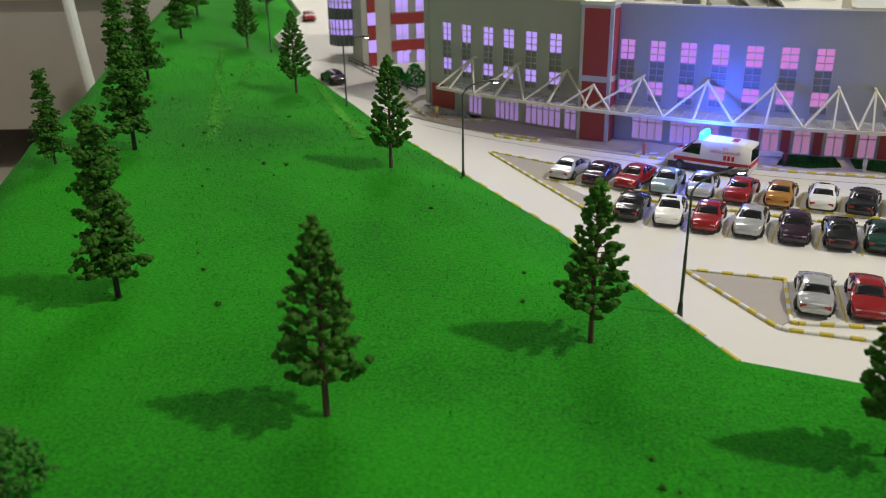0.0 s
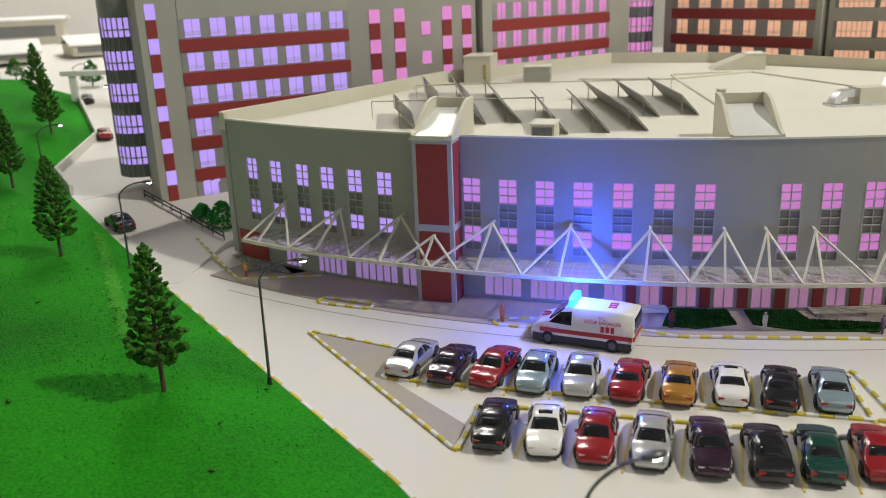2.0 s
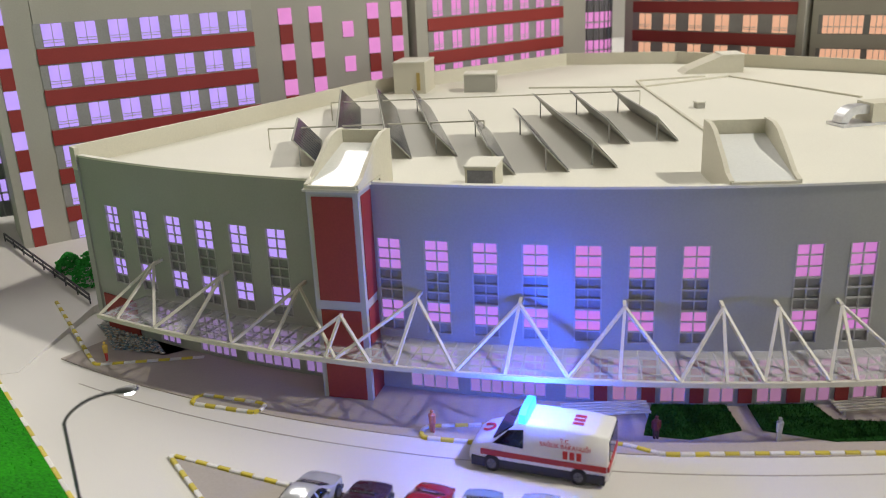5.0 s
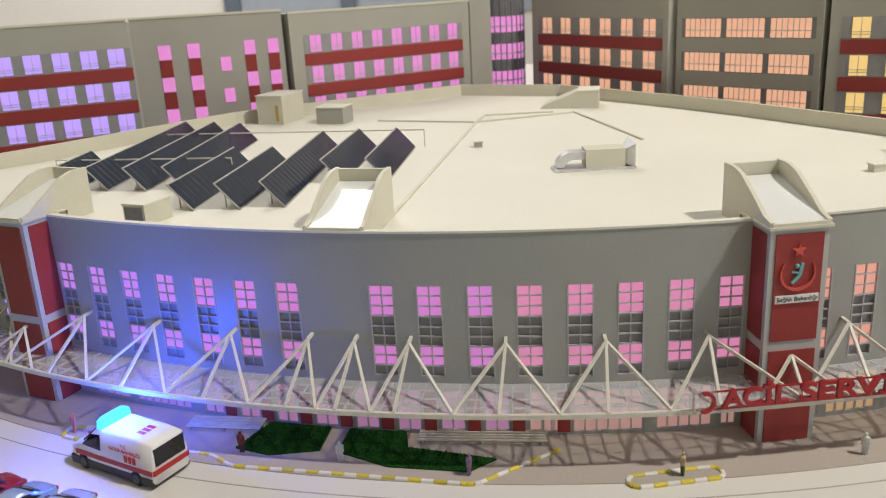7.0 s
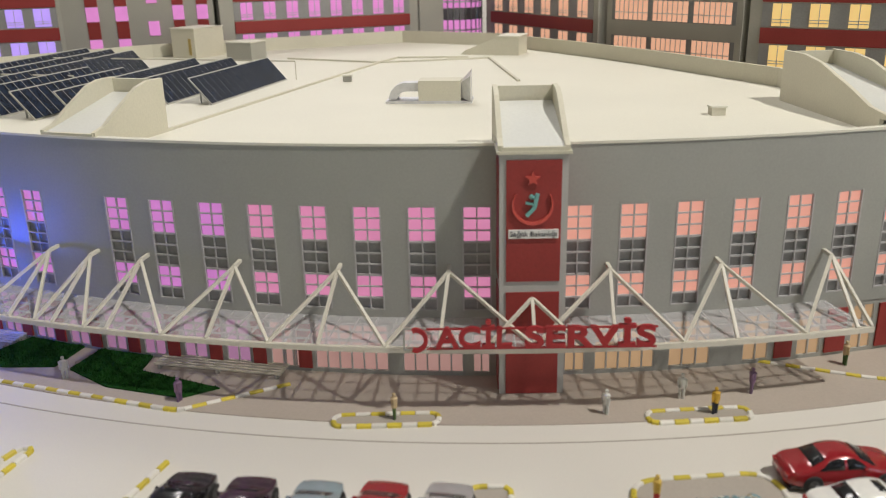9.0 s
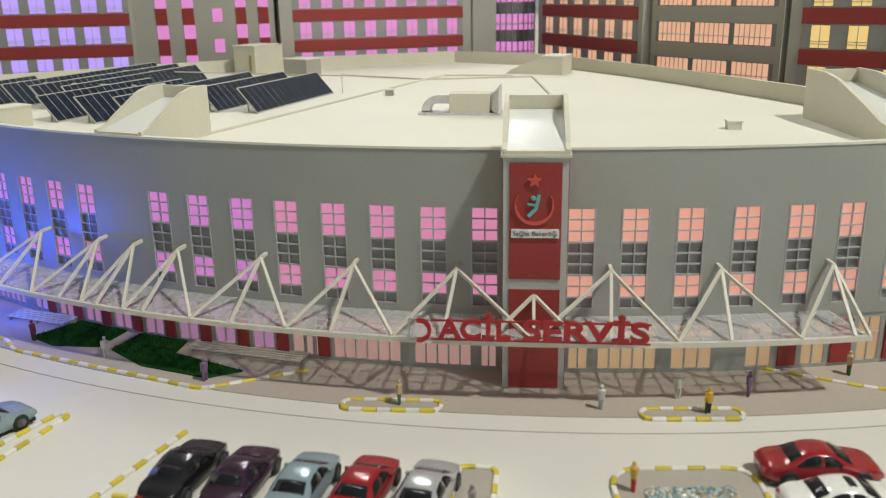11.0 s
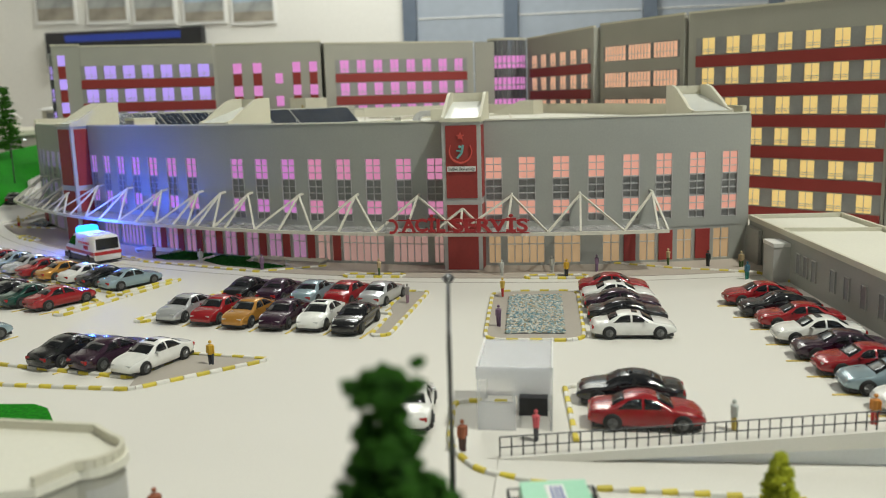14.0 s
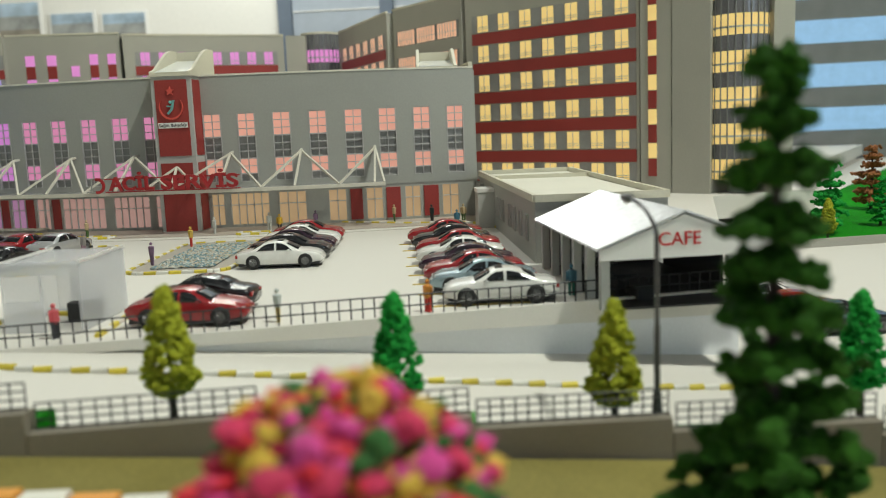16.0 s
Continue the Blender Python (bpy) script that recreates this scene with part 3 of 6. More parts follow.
slab("blank_wall", [(0.9055, 0.767), (0.934, 0.746), (0.96, 0.79), (0.93, 0.81)], 0, 0.215, M_STONE, "plain grey stair tower wall", "wall", kind="")
glass_drum("glass_drum", 0.962, 0.762, 0.026, 0.215, G_RIGHT, "glazed end drum with yellow lit floors", skip=0)
slab("blank_wall", [(0.985, 0.74), (1.005, 0.75), (1.0, 0.82), (0.97, 0.80)], 0, 0.215, M_STONE, "plain grey end wall of the high wing", "wall", kind="")
glass_drum("glass_drum", -0.108, 1.052, 0.0222, 0.183, G_LEFT, "glazed round tower with lilac lit floors on a short foot", base=0.018)
for pts in ([(0.098, 1.060), (0.112, 1.068), (0.112, 1.11), (0.085, 1.10)], [(0.447, 1.190), (0.472, 1.203), (0.472, 1.25), (0.44, 1.23)]):
    slab("joint_wall", pts, 0, 0.203, M_STONE, "plain grey wall joining two ward wings", "wall", kind="")
# small lilac windows low on the ward wing
for x, z, w, h in ((0.006, 0.025, 0.0055, 0.0045), (0.016, 0.025, 0.0055, 0.0045), (0.030, 0.023, 0.006, 0.010), (0.006, 0.002, 0.006, 0.009), (0.017, 0.002, 0.006, 0.009)):
    d = Vector((0.160, 0.058)).normalized()
    p = Vector((-0.052, 1.000)) + d * x
    bm = bmesh.new()
    box(bm, 0, w, -0.0008, 0.0004, z, z + h)
    ob = part("small_window", bm, G_LEFT, LEFT_WING)
    ob.matrix_world = pose(p.x, p.y, 0, 0, 0, math.degrees(math.atan2(d.y, d.x)))
# rail along the foot of the wing
bm = bmesh.new()
for h in (0.0035, 0.0070):
    bar(bm, (-0.105, 1.012, 0.0135 + h), (-0.022, 0.865, 0.005 + h), 0.0012, 0.0009)
for i in range(9):
    f = i / 8
    rod(bm, (-0.105 + 0.083 * f, 1.012 - 0.147 * f, 0.0125 - 0.0075 * f), (-0.105 + 0.083 * f, 1.012 - 0.147 * f, 0.0210 - 0.0085 * f), 0.0005, 5)
tagged(part("low_rail", bm, M_WIRE), "low dark rail along the road beside the ward wing", "rail")
# ---- kerbs of painted blocks ----
def block_mesh(mat_, w=0.0022, h=0.0016):
    bm = bmesh.new()
    c = 0.0004
    ring = [(-w / 2, 0), (w / 2, 0), (w / 2, h - c), (w / 2 - c, h), (-w / 2 + c, h), (-w / 2, h - c)]
    loft(bm, [[(-0.47, y, z) for y, z in ring], [(0.47, y, z) for y, z in ring]])
    me = mesh_of(bm, "kerb_block")
    me.materials.append(mat_)
    return me


B_YEL, B_WHT = block_mesh(M_KYEL), block_mesh(M_KWHT)
B_ORG = block_mesh(M_KORG, 0.005, 0.003)
B_WHB = block_mesh(M_KWHT, 0.005, 0.003)


def rounded(pts, r, closed=False, n=5):
    """The plan line with its corners rounded off."""
    out, m = [], len(pts)
    for i in range(m):
        if not closed and i in (0, m - 1):
            out.append(Vector(pts[i]))
            continue
        p, a, b = Vector(pts[i]), Vector(pts[i - 1]), Vector(pts[(i + 1) % m])
        ra = min(r, (a - p).length * 0.45, (b - p).length * 0.45)
        s, e = p + (a - p).normalized() * ra, p + (b - p).normalized() * ra
        for k in range(n + 1):
            t = k / n
            out.append(s * (1 - t) ** 2 + p * 2 * t * (1 - t) + e * t * t)
    if closed:
        out.append(out[0])
    return out


def kerb(pts, r=0.004, closed=False, ground=None, step=0.0064, pair=None, label="yellow and white striped kerb on the model road"):
    line = rounded(pts, r, closed)
    ob = thing("kerb", label, "kerb", "striped kerbs", m=pose(line[0].x, line[0].y, 0))
    lens = [0.0]
    for a, b in zip(line, line[1:]):
        lens.append(lens[-1] + (b - a).length)
    total = lens[-1]
    n = max(2, round(total / step))

    def at(s):
        for i in range(len(line) - 1):
            if s <= lens[i + 1] or i == len(line) - 2:
                f = (s - lens[i]) / max(1e-9, lens[i + 1] - lens[i])
                return line[i].lerp(line[i + 1], f)
    meshes = pair or (B_YEL, B_WHT)
    for i in range(n):
        # a block that follows a bend is laid as two shorter ones
        a, b, c = at(total * i / n), at(total * (i + 0.5) / n), at(total * (i + 1) / n)
        bent = abs((b - a).normalized().cross((c - b).normalized())) > 0.12
        for p, q in ((a, b), (b, c)) if bent else ((a, c),):
            me = meshes[i % 2]
            mid, d = (p + q) / 2, q - p
            z = ground(mid.x, mid.y) if ground else 0
            k = part("kerb_block", me, None, ob)
            k.matrix_local = pose(mid.x - line[0].x, mid.y - line[0].y, z, 0, 0, math.degrees(math.atan2(d.y, d.x))) @ Matrix.Diagonal((d.length, 1, 1, 1))
    return ob


def island(pts, r=0.004, z=0.0007):
    bm = bmesh.new()
    prism(bm, [tuple(p) for p in rounded(pts, r, True)[:-1]], 0, z)
    return tagged(part("traffic_island", bm, M_ISLAND), "flat taupe card traffic island inside a kerb", "traffic island", kind="structure")


# first lot, two rows back to back
kerb([(0.106, 0.607), (0.039, 0.661), (0.101, 0.499), (0.112, 0.520)], 0.003)
island([(0.104, 0.606), (0.042, 0.657), (0.100, 0.503), (0.110, 0.522), (0.079, 0.584)], 0.002)
kerb([(0.086, 0.604), (0.076, 0.583), (0.312, 0.472)], 0.002)
kerb([(0.113, 0.522), (0.121, 0.541), (0.296, 0.459)], 0.002)
kerb([(0.296, 0.470), (0.316, 0.528), (0.322, 0.527), (0.297, 0.420), (0.288, 0.421), (0.294, 0.452)], 0.004)
# lot by the grass corner
kerb([(0.179, 0.403), (0.130, 0.419), (0.156, 0.348), (0.200, 0.3325), (0.349, 0.2965), (0.415, 0.297), (0.464, 0.347), (0.417, 0.352)], 0.004)
kerb([(0.179, 0.403), (0.163, 0.354), (0.346, 0.322), (0.406, 0.313), (0.417, 0.352)], 0.002)
island([(0.177, 0.401), (0.133, 0.416), (0.157, 0.351), (0.163, 0.356)], 0.001)
island([(0.409, 0.314), (0.413, 0.300), (0.460, 0.347), (0.419, 0.350)], 0.001)
# middle lot
kerb([(0.380, 0.517), (0.350, 0.411), (0.358, 0.409), (0.366, 0.432)], 0.004)
kerb([(0.372, 0.468), (0.497, 0.456), (0.499, 0.500), (0.514, 0.500), (0.513, 0.395), (0.503, 0.393), (0.503, 0.441), (0.496, 0.442)], 0.004)
kerb([(0.366, 0.453), (0.496, 0.442)], 0.002)
island([(0.4985, 0.498), (0.513, 0.499), (0.512, 0.396), (0.504, 0.394), (0.504, 0.442), (0.499, 0.456)], 0.003)
# pebble bed
POND = [(0.557, 0.503), (0.612, 0.509), (0.6195, 0.395), (0.5665, 0.3905)]
kerb(POND, 0.012, True)
island(POND, 0.012)
# small islands by the forecourt
for p, q in (((0.049, 0.7135), (0.083, 0.6915)), ((0.441, 0.5475), (0.486, 0.5495)), ((0.574, 0.5495), (0.618, 0.5535))):
    d = (Vector(q) - Vector(p)).normalized()
    s = Vector((-d.y, d.x)) * 0.0047
    P, Q = Vector(p), Vector(q)
    ring_ = [tuple(P - s), tuple(Q - s), tuple(Q + s), tuple(P + s)]
    kerb(ring_, 0.0046, True)
    island(ring_, 0.0046)
kerb([(0.190, 0.640), (0.157, 0.649), (0.153, 0.640), (0.176, 0.628), (0.240, 0.606), (0.252, 0.593), (0.371, 0.557), (0.416, 0.581)], 0.005)
kerb([(0.636, 0.602), (0.682, 0.584), (0.735, 0.574), (0.752, 0.545)], 0.004)
kerb([(-0.045, 0.875), (-0.008, 0.774), (0.053, 0.764)], 0.003, ground=lambda x, y: ZB(y))
kerb([(0.127, 0.3185), (0.0705, 0.481), (0.0145, 0.606), (-0.085, 0.830)], 0.004, step=0.012)
kerb([(0.600, 0.300), (0.566, 0.300), (0.572, 0.253), (0.586, 0.232), (0.610, 0.2260), (0.671, 0.2395), (0.742, 0.2525), (0.798, 0.2630), (0.842, 0.2745), (0.850, 0.290), (0.856, 0.318)], 0.008, ground=lambda x, y: min(0, ZR(x, y)), step=0.0055)
kerb([(0.619, 0.262), (0.612, 0.322), (0.630, 0.326)], 0.002)
kerb([(0.556, 0.128), (0.70, 0.1425), (0.80, 0.1525), (1.1, 0.160)], 0.003, ground=lambda x, y: ZF(x, y) + 0.0006, step=0.010, pair=(B_ORG, B_WHB), label="orange and white striped kerb beside the olive verge")


def bay_line(p, q):
    bm = bmesh.new()
    bar(bm, (*p, 0.00015), (*q, 0.00015), 0.0011, 0.0005)
    tagged(part("bay_line", bm, M_LINE), "yellow painted parking bay line", "road marking", "bay lines", "structure")


# ---- cars ----
PAINTS = {"silver": ((0.55, 0.56, 0.57), 0.6), "aubergine": ((0.035, 0.012, 0.03), 0.2), "red": ((0.30, 0.012, 0.018), 0.1), "light blue": ((0.32, 0.42, 0.47), 0.5),
          "gold": ((0.52, 0.25, 0.05), 0.5), "white": ((0.80, 0.79, 0.75), 0.0), "black": ((0.012, 0.012, 0.015), 0.1), "dark green": ((0.01, 0.06, 0.045), 0.2)}
CAR_L, CAR_W = 0.0445, 0.0086
# roofline and bonnet: share of the length from the middle, height
CAR_TOP = [(-0.56, 0.0030), (-0.50, 0.0064), (-0.47, 0.0084), (-0.38, 0.0093), (-0.31, 0.0099), (-0.16, 0.0130), (-0.03, 0.0137), (0.07, 0.0131), (0.23, 0.0096), (0.35, 0.0088), (0.45, 0.0076), (0.50, 0.0056), (0.56, 0.0030)]


def section(u):
    """Height, half width, belt height and half width of the roof at a share u of the length."""
    i = next(k for k in range(1, len(CAR_TOP) - 2) if u <= CAR_TOP[k + 1][0] + 1e-9)
    (ua, a), (ub, b), (uc, c), (ud, d) = CAR_TOP[i - 1:i + 3]
    f = (u - ub) / (uc - ub)
    mb, mc = (c - a) / (uc - ua) * (uc - ub), (d - b) / (ud - ub) * (uc - ub)
    top = (2 * f ** 3 - 3 * f ** 2 + 1) * b + (f ** 3 - 2 * f ** 2 + f) * mb + (3 * f ** 2 - 2 * f ** 3) * c + (f ** 3 - f ** 2) * mc
    w = CAR_W * (1 - 0.03 * abs(2 * u) ** 2 - 0.27 * abs(2 * u) ** 7)
    belt = min(0.0089, top - 0.0005)
    cabin = min(1.0, max(0.0, (top - 0.0096) / 0.0034))
    return top, w, belt, w * (0.86 - 0.17 * cabin)


def half_ring(u):
    top, w, belt, roof = section(u)
    lo = 0.0021 + 0.0012 * abs(2 * u) ** 8
    mid = min(0.0056, belt * 0.8)
    return [(w * 0.86, lo), (w * 0.98, lo + 0.0009), (w, mid), (w * 0.985, (mid + belt) / 2), (w * 0.95, belt),
            ((w * 0.95 + roof) / 2 + 0.00025, belt + (top - 0.0006 - belt) * 0.58), (roof, top - 0.0006), (roof * 0.70, top - 0.00015), (roof * 0.25, top)]


def car_body():
    bm = bmesh.new()
    rings = []
    for i in range(31):
        u = -0.5 + i / 30
        half = half_ring(u)
        rings.append([(u * CAR_L, y, z) for y, z in half] + [(u * CAR_L, -y, z) for y, z in half[::-1]])
    loft(bm, rings)
    return mesh_of(bm, "body", True)


def glass_patch(name, outline, side):
    """A dark pane that follows the skin: side is -1 or 1 for a flank, 0 for a screen."""
    bm = bmesh.new()
    outer, inner = [], []
    for u, a, b in outline:
        top, w, belt, roof = section(u)
        if side:
            ys = [w * 0.95, (w * 0.95 + roof) / 2 + 0.00025, roof]
            zs = [belt, belt + (top - 0.0006 - belt) * 0.58, top - 0.0006]
            rows_ = []
            for v in (a, (a + b) / 2, b):
                k, f = (0, v / 0.58) if v < 0.58 else (1, (v - 0.58) / 0.42)
                rows_.append((ys[k] + (ys[k + 1] - ys[k]) * f, zs[k] + (zs[k + 1] - zs[k]) * f))
            outer.append([(u * CAR_L, side * (y + 0.00022), z + 0.0001) for y, z in rows_])
            inner.append([(u * CAR_L, side * (y - 0.0006), z) for y, z in rows_])
        else:
            rows_ = [(roof * v, top - 0.0004 * abs(v) ** 2) for v in (-b, -b / 2, 0, b / 2, b)]
            outer.append([(u * CAR_L, y, z + 0.00025) for y, z in rows_])
            inner.append([(u * CAR_L, y, z - 0.0005) for y, z in rows_])
    loft(bm, [o + i_[::-1] for o, i_ in zip(outer, inner)])
    return name, mesh_of(bm, name, True)


def car_glass():
    out = [glass_patch("windscreen", [(u, 0, 0.90 - 0.2 * (u - 0.09)) for u in (0.095, 0.13, 0.165, 0.20, 0.225)], 0),
           glass_patch("rear_window", [(u, 0, 0.86) for u in (-0.29, -0.26, -0.225, -0.19)], 0)]
    for s in (-1, 1):
        out.append(glass_patch("side_window", [(-0.245, 0.10, 0.16), (-0.205, 0.10, 0.55), (-0.16, 0.10, 0.86), (-0.10, 0.10, 0.92), (-0.045, 0.10, 0.92)], s))
        out.append(glass_patch("side_window", [(-0.02, 0.10, 0.92), (0.04, 0.10, 0.90), (0.09, 0.10, 0.80), (0.125, 0.10, 0.52), (0.155, 0.10, 0.18)], s))
    for name, me in out:
        me.materials.append(M_DARK)
    return out


SUNROOF = glass_patch("sunroof", [(u, 0, 0.55) for u in (-0.02, 0.01, 0.045)], 0)[1]
SUNROOF.materials.append(M_DARK)


def wheel_meshes():
    bm = bmesh.new()
    r, w = 0.0037, 0.0023
    rings = []
    for y, rr in ((-w / 2, r * 0.55), (-w / 2, r * 0.86), (-w / 2 + 0.0004, r), (w / 2 - 0.0004, r), (w / 2, r * 0.86), (w / 2, r * 0.55)):
        rings.append([(rr * math.cos(6.2832 * i / 14), y, rr * math.sin(6.2832 * i / 14)) for i in range(14)])
    loft(bm, rings)
    tyre = mesh_of(bm, "wheel", True)
    tyre.materials.append(M_TYRE)
    bm = bmesh.new()
    rod(bm, (0, -w / 2 - 0.00012, 0), (0, w / 2 + 0.00012, 0), r * 0.56, 10)
    for i in range(5):
        t = 6.2832 * i / 5
        rod(bm, (0, -w / 2 - 0.0003, 0), (r * 0.5 * math.cos(t), -w / 2 - 0.0003, r * 0.5 * math.sin(t)), 0.0003, 4)
        rod(bm, (0, w / 2 + 0.0003, 0), (r * 0.5 * math.cos(t), w / 2 + 0.0003, r * 0.5 * math.sin(t)), 0.0003, 4)
    rim = mesh_of(bm, "rim")
    rim.materials.append(M_RIM)
    return tyre, rim


BODY, GLASS, (TYRE, RIM) = car_body(), car_glass(), wheel_meshes()
UNDER = sheet("underbody", -CAR_L * 0.46, CAR_L * 0.46, -CAR_W * 0.86, 0.0016, 0.0030, CAR_W * 1.72)
GRILLE = sheet("grille", CAR_L * 0.478, CAR_L * 0.497, -0.0026, 0.0040, 0.0056, 0.0052)
MIRROR = sheet("side_mirror", -0.0006, 0.0006, -0.0008, -0.0004, 0.0006, 0.0016)
LIGHT = sheet("headlight", CAR_L * 0.450, CAR_L * 0.480, 0.0036, 0.0052, 0.0066, 0.0026)
TAIL = sheet("tail_light", -CAR_L * 0.494, -CAR_L * 0.470, 0.0038, 0.0056, 0.0072, 0.0030)
M_TAIL = material("tail_light_red", (0.35, 0.02, 0.02), 0.25, vary=0.05, bump=0)
cars = {}


def park(colour, x, y, turn, z=0.0, tilt=0.0, note="parked on the model road", group="parked toy cars"):
    m = pose(x, y, z, 0, tilt, turn)
    if colour in cars:
        ob = copy_thing(cars[colour], m)
    else:
        rgb, metal = PAINTS[colour]
        paint = material("car_paint_" + colour.replace(" ", "_"), rgb, 0.20, metal * 0.7, vary=0.06, coat=0.6, bump=0.03, grain=400.0)
        ob = thing("toy_car", "", "car", group, m=m)
        me = BODY.copy()
        part("body", me, paint, ob, colour + " painted body")
        part("underbody", UNDER.copy(), M_BLACK, ob)
        for name, g in GLASS:
            part(name, g, M_DARK, ob)
        if colour in ("white", "black"):
            part("sunroof", SUNROOF, M_DARK, ob)
        part("grille", GRILLE.copy(), M_BLACK, ob)
        for s in (-1, 1):
            mirror = part("side_mirror", MIRROR.copy(), paint, ob)
            mirror.matrix_local = pose(0.125 * CAR_L, s * CAR_W * 1.0, 0.0093)
        for s in (-1, 1):
            hl = part("headlight", LIGHT.copy(), M_FRAME, ob)
            hl.matrix_local = pose(0, 0, 0) if s > 0 else pose(0, -0.0098, 0)
            tl = part("tail_light", TAIL.copy(), M_TAIL, ob)
            tl.matrix_local = pose(0, 0, 0) if s > 0 else pose(0, -0.0106, 0)
            for u in (-0.29, 0.30):
                wob = part("wheel", TYRE, M_TYRE, ob)
                wob.matrix_local = pose(u * CAR_L, s * (CAR_W - 0.0009), 0.0037)
                part("rim", RIM, M_RIM, wob)
        cars[colour] = ob
    tagged(ob, "glossy %s toy car %s" % (colour, note))
    return ob


HEAD = math.degrees(math.atan2(0.884, 0.468))
NEAR1 = [(x_ - 0.0045, y_ - 0.003) for x_, y_ in [(0.090, 0.580), (0.110, 0.5665), (0.132, 0.556), (0.152, 0.545), (0.1735, 0.535), (0.196, 0.5235), (0.219, 0.514), (0.243, 0.506), (0.265, 0.496), (0.288, 0.488)]]
for i, ((x, y), c) in enumerate(zip(NEAR1, ["silver", "aubergine", "red", "light blue", "silver", "red", "gold", "white", "black", "light blue"])):
    park(c, x + 0.468 * 0.0225, y + 0.884 * 0.0225, HEAD - (6 if i < 3 else 0) + 3 * math.sin(i * 2.1) + (180 if i in (2, 3, 4) else 0), note="parked in a marked bay")
    if 0 < i:
        bx, by = x - 0.0118, y + 0.0055
        bay_line((bx, by), (bx + 0.468 * 0.042, by + 0.884 * 0.042))
NEAR2 = [(0.114, 0.493), (0.1355, 0.482), (0.156, 0.470), (0.179, 0.4605), (0.201, 0.449), (0.223, 0.439), (0.2445, 0.4325), (0.268, 0.427)]
for i, ((x, y), c) in enumerate(zip(NEAR2, ["black", "white", "red", "silver", "aubergine", "black", "dark green", "red"])):
    park(c, x + 0.40 * 0.0225, y + 0.916 * 0.0225, HEAD + 4 + 3 * math.sin(i * 1.7) + (180 if i in (1, 2, 3, 4) else 0), note="parked in a marked bay")
    bx, by = x + 0.0112, y - 0.0052
    bay_line((bx, by), (bx + 0.468 * 0.042, by + 0.884 * 0.042))
for i, (x, y, c) in enumerate([(0.177, 0.357, "silver"), (0.200, 0.351, "red"), (0.224, 0.347, "white"), (0.249, 0.342, "black"), (0.274, 0.338, "light blue"),  (0.3515, 0.3175, "black"), (0.3765, 0.3150, "aubergine"), (0.4010, 0.3115, "white")]):
    park(c, x + 0.30 * 0.0225, y + 0.954 * 0.0225, (68.0 if i < 5 else 72.5) + 2 * math.sin(i * 3.0) + (180 if i in (1, 7) else 0), note="parked in a row by the grass")
    bay_line((x + 0.0125, y - 0.003), (x + 0.0125 + 0.30 * 0.042, y - 0.003 + 0.954 * 0.042))
for i, (x, y, c) in enumerate([(0.375, 0.4055, "silver"), (0.3975, 0.403, "red"), (0.420, 0.398, "gold"), (0.4425, 0.396, "aubergine"), (0.465, 0.3955, "white"), (0.4875, 0.3905, "black")]):
    park(c, x + 0.10 * 0.0225, y + 0.99 * 0.0225, 261 + 1.2 * i + 1.5 * math.sin(i * 2.3), note="parked in the middle lot")
    bay_line((x + 0.0112, y - 0.002), (x + 0.0112 + 0.005, y + 0.040))
for i, (x, y, c) in enumerate([(0.3925, 0.4575, "black"), (0.4160, 0.4545, "aubergine"), (0.4405, 0.452, "light blue"), (0.4635, 0.4515, "red"), (0.4865, 0.4505, "silver")]):
    park(c, x + 0.14 * 0.0225, y + 0.99 * 0.0225, 82 + 2 * math.sin(i * 1.3), note="parked in the middle lot")
    bay_line((x + 0.0112, y - 0.002), (x + 0.0112 + 0.006, y + 0.040))
for i, (y, c) in enumerate([(0.505, "red"), (0.481, "white"), (0.4595, "aubergine"), (0.4355, "black"), (0.408, "white")]):
    park(c, 0.6440 - 0.009 * (1 - i / 4), y + 0.0005, 4 + 2 * math.sin(i * 2.0), note="parked beside the pebble bed")
for i, (x, y, c) in enumerate([(0.702, 0.479, "red"), (0.7075, 0.453, "black"), (0.713, 0.428, "red"), (0.716, 0.400, "white"), (0.7205, 0.3735, "aubergine"), (0.725, 0.351, "red"), (0.730, 0.328, "light blue"), (0.7375, 0.3045, "white")]):
    park(c, x + 0.0205, y + 0.0055, 186 + 2 * math.sin(i * 2.7) if c != "white" else 186, note="parked in a row by the annex")
    bay_line((x - 0.006, y - 0.0035), (x + 0.034, y + 0.0015))
park("black", 0.6400, 0.308, 181, note="parked by the terrace rail")
park("red", 0.6450, 0.2825, 2, note="parked by the terrace rail")
park("white", 0.5520, 0.2820, 99, note="driving out past the kiosk")
park("black", -0.114, 0.9223, 116, ZB(0.922) + 0.0003, note="on the road beside the grass bank")
park("red", -0.1905, 1.2937, 106, ZB(1.2937) + 0.0003, note="far along the road")
park("black", -0.2599, 1.5552, 106, ZB(1.5552) + 0.0003, note="far along the road")
park("white", 0.6035, 0.126, 184, ZF(0.606, 0) + 0.0006, 4.0, note="on the road below the stepped wall")
park("white", 0.8870, 0.412, 12, ZL, 0.0, note="on the lower road behind the terrace")
park("red", 0.8935, 0.386, 8, ZL, 0.0, note="on the lower road behind the terrace")
park("black", 0.905, 0.360, 8, ZL, 0.0, note="on the lower road behind the terrace")

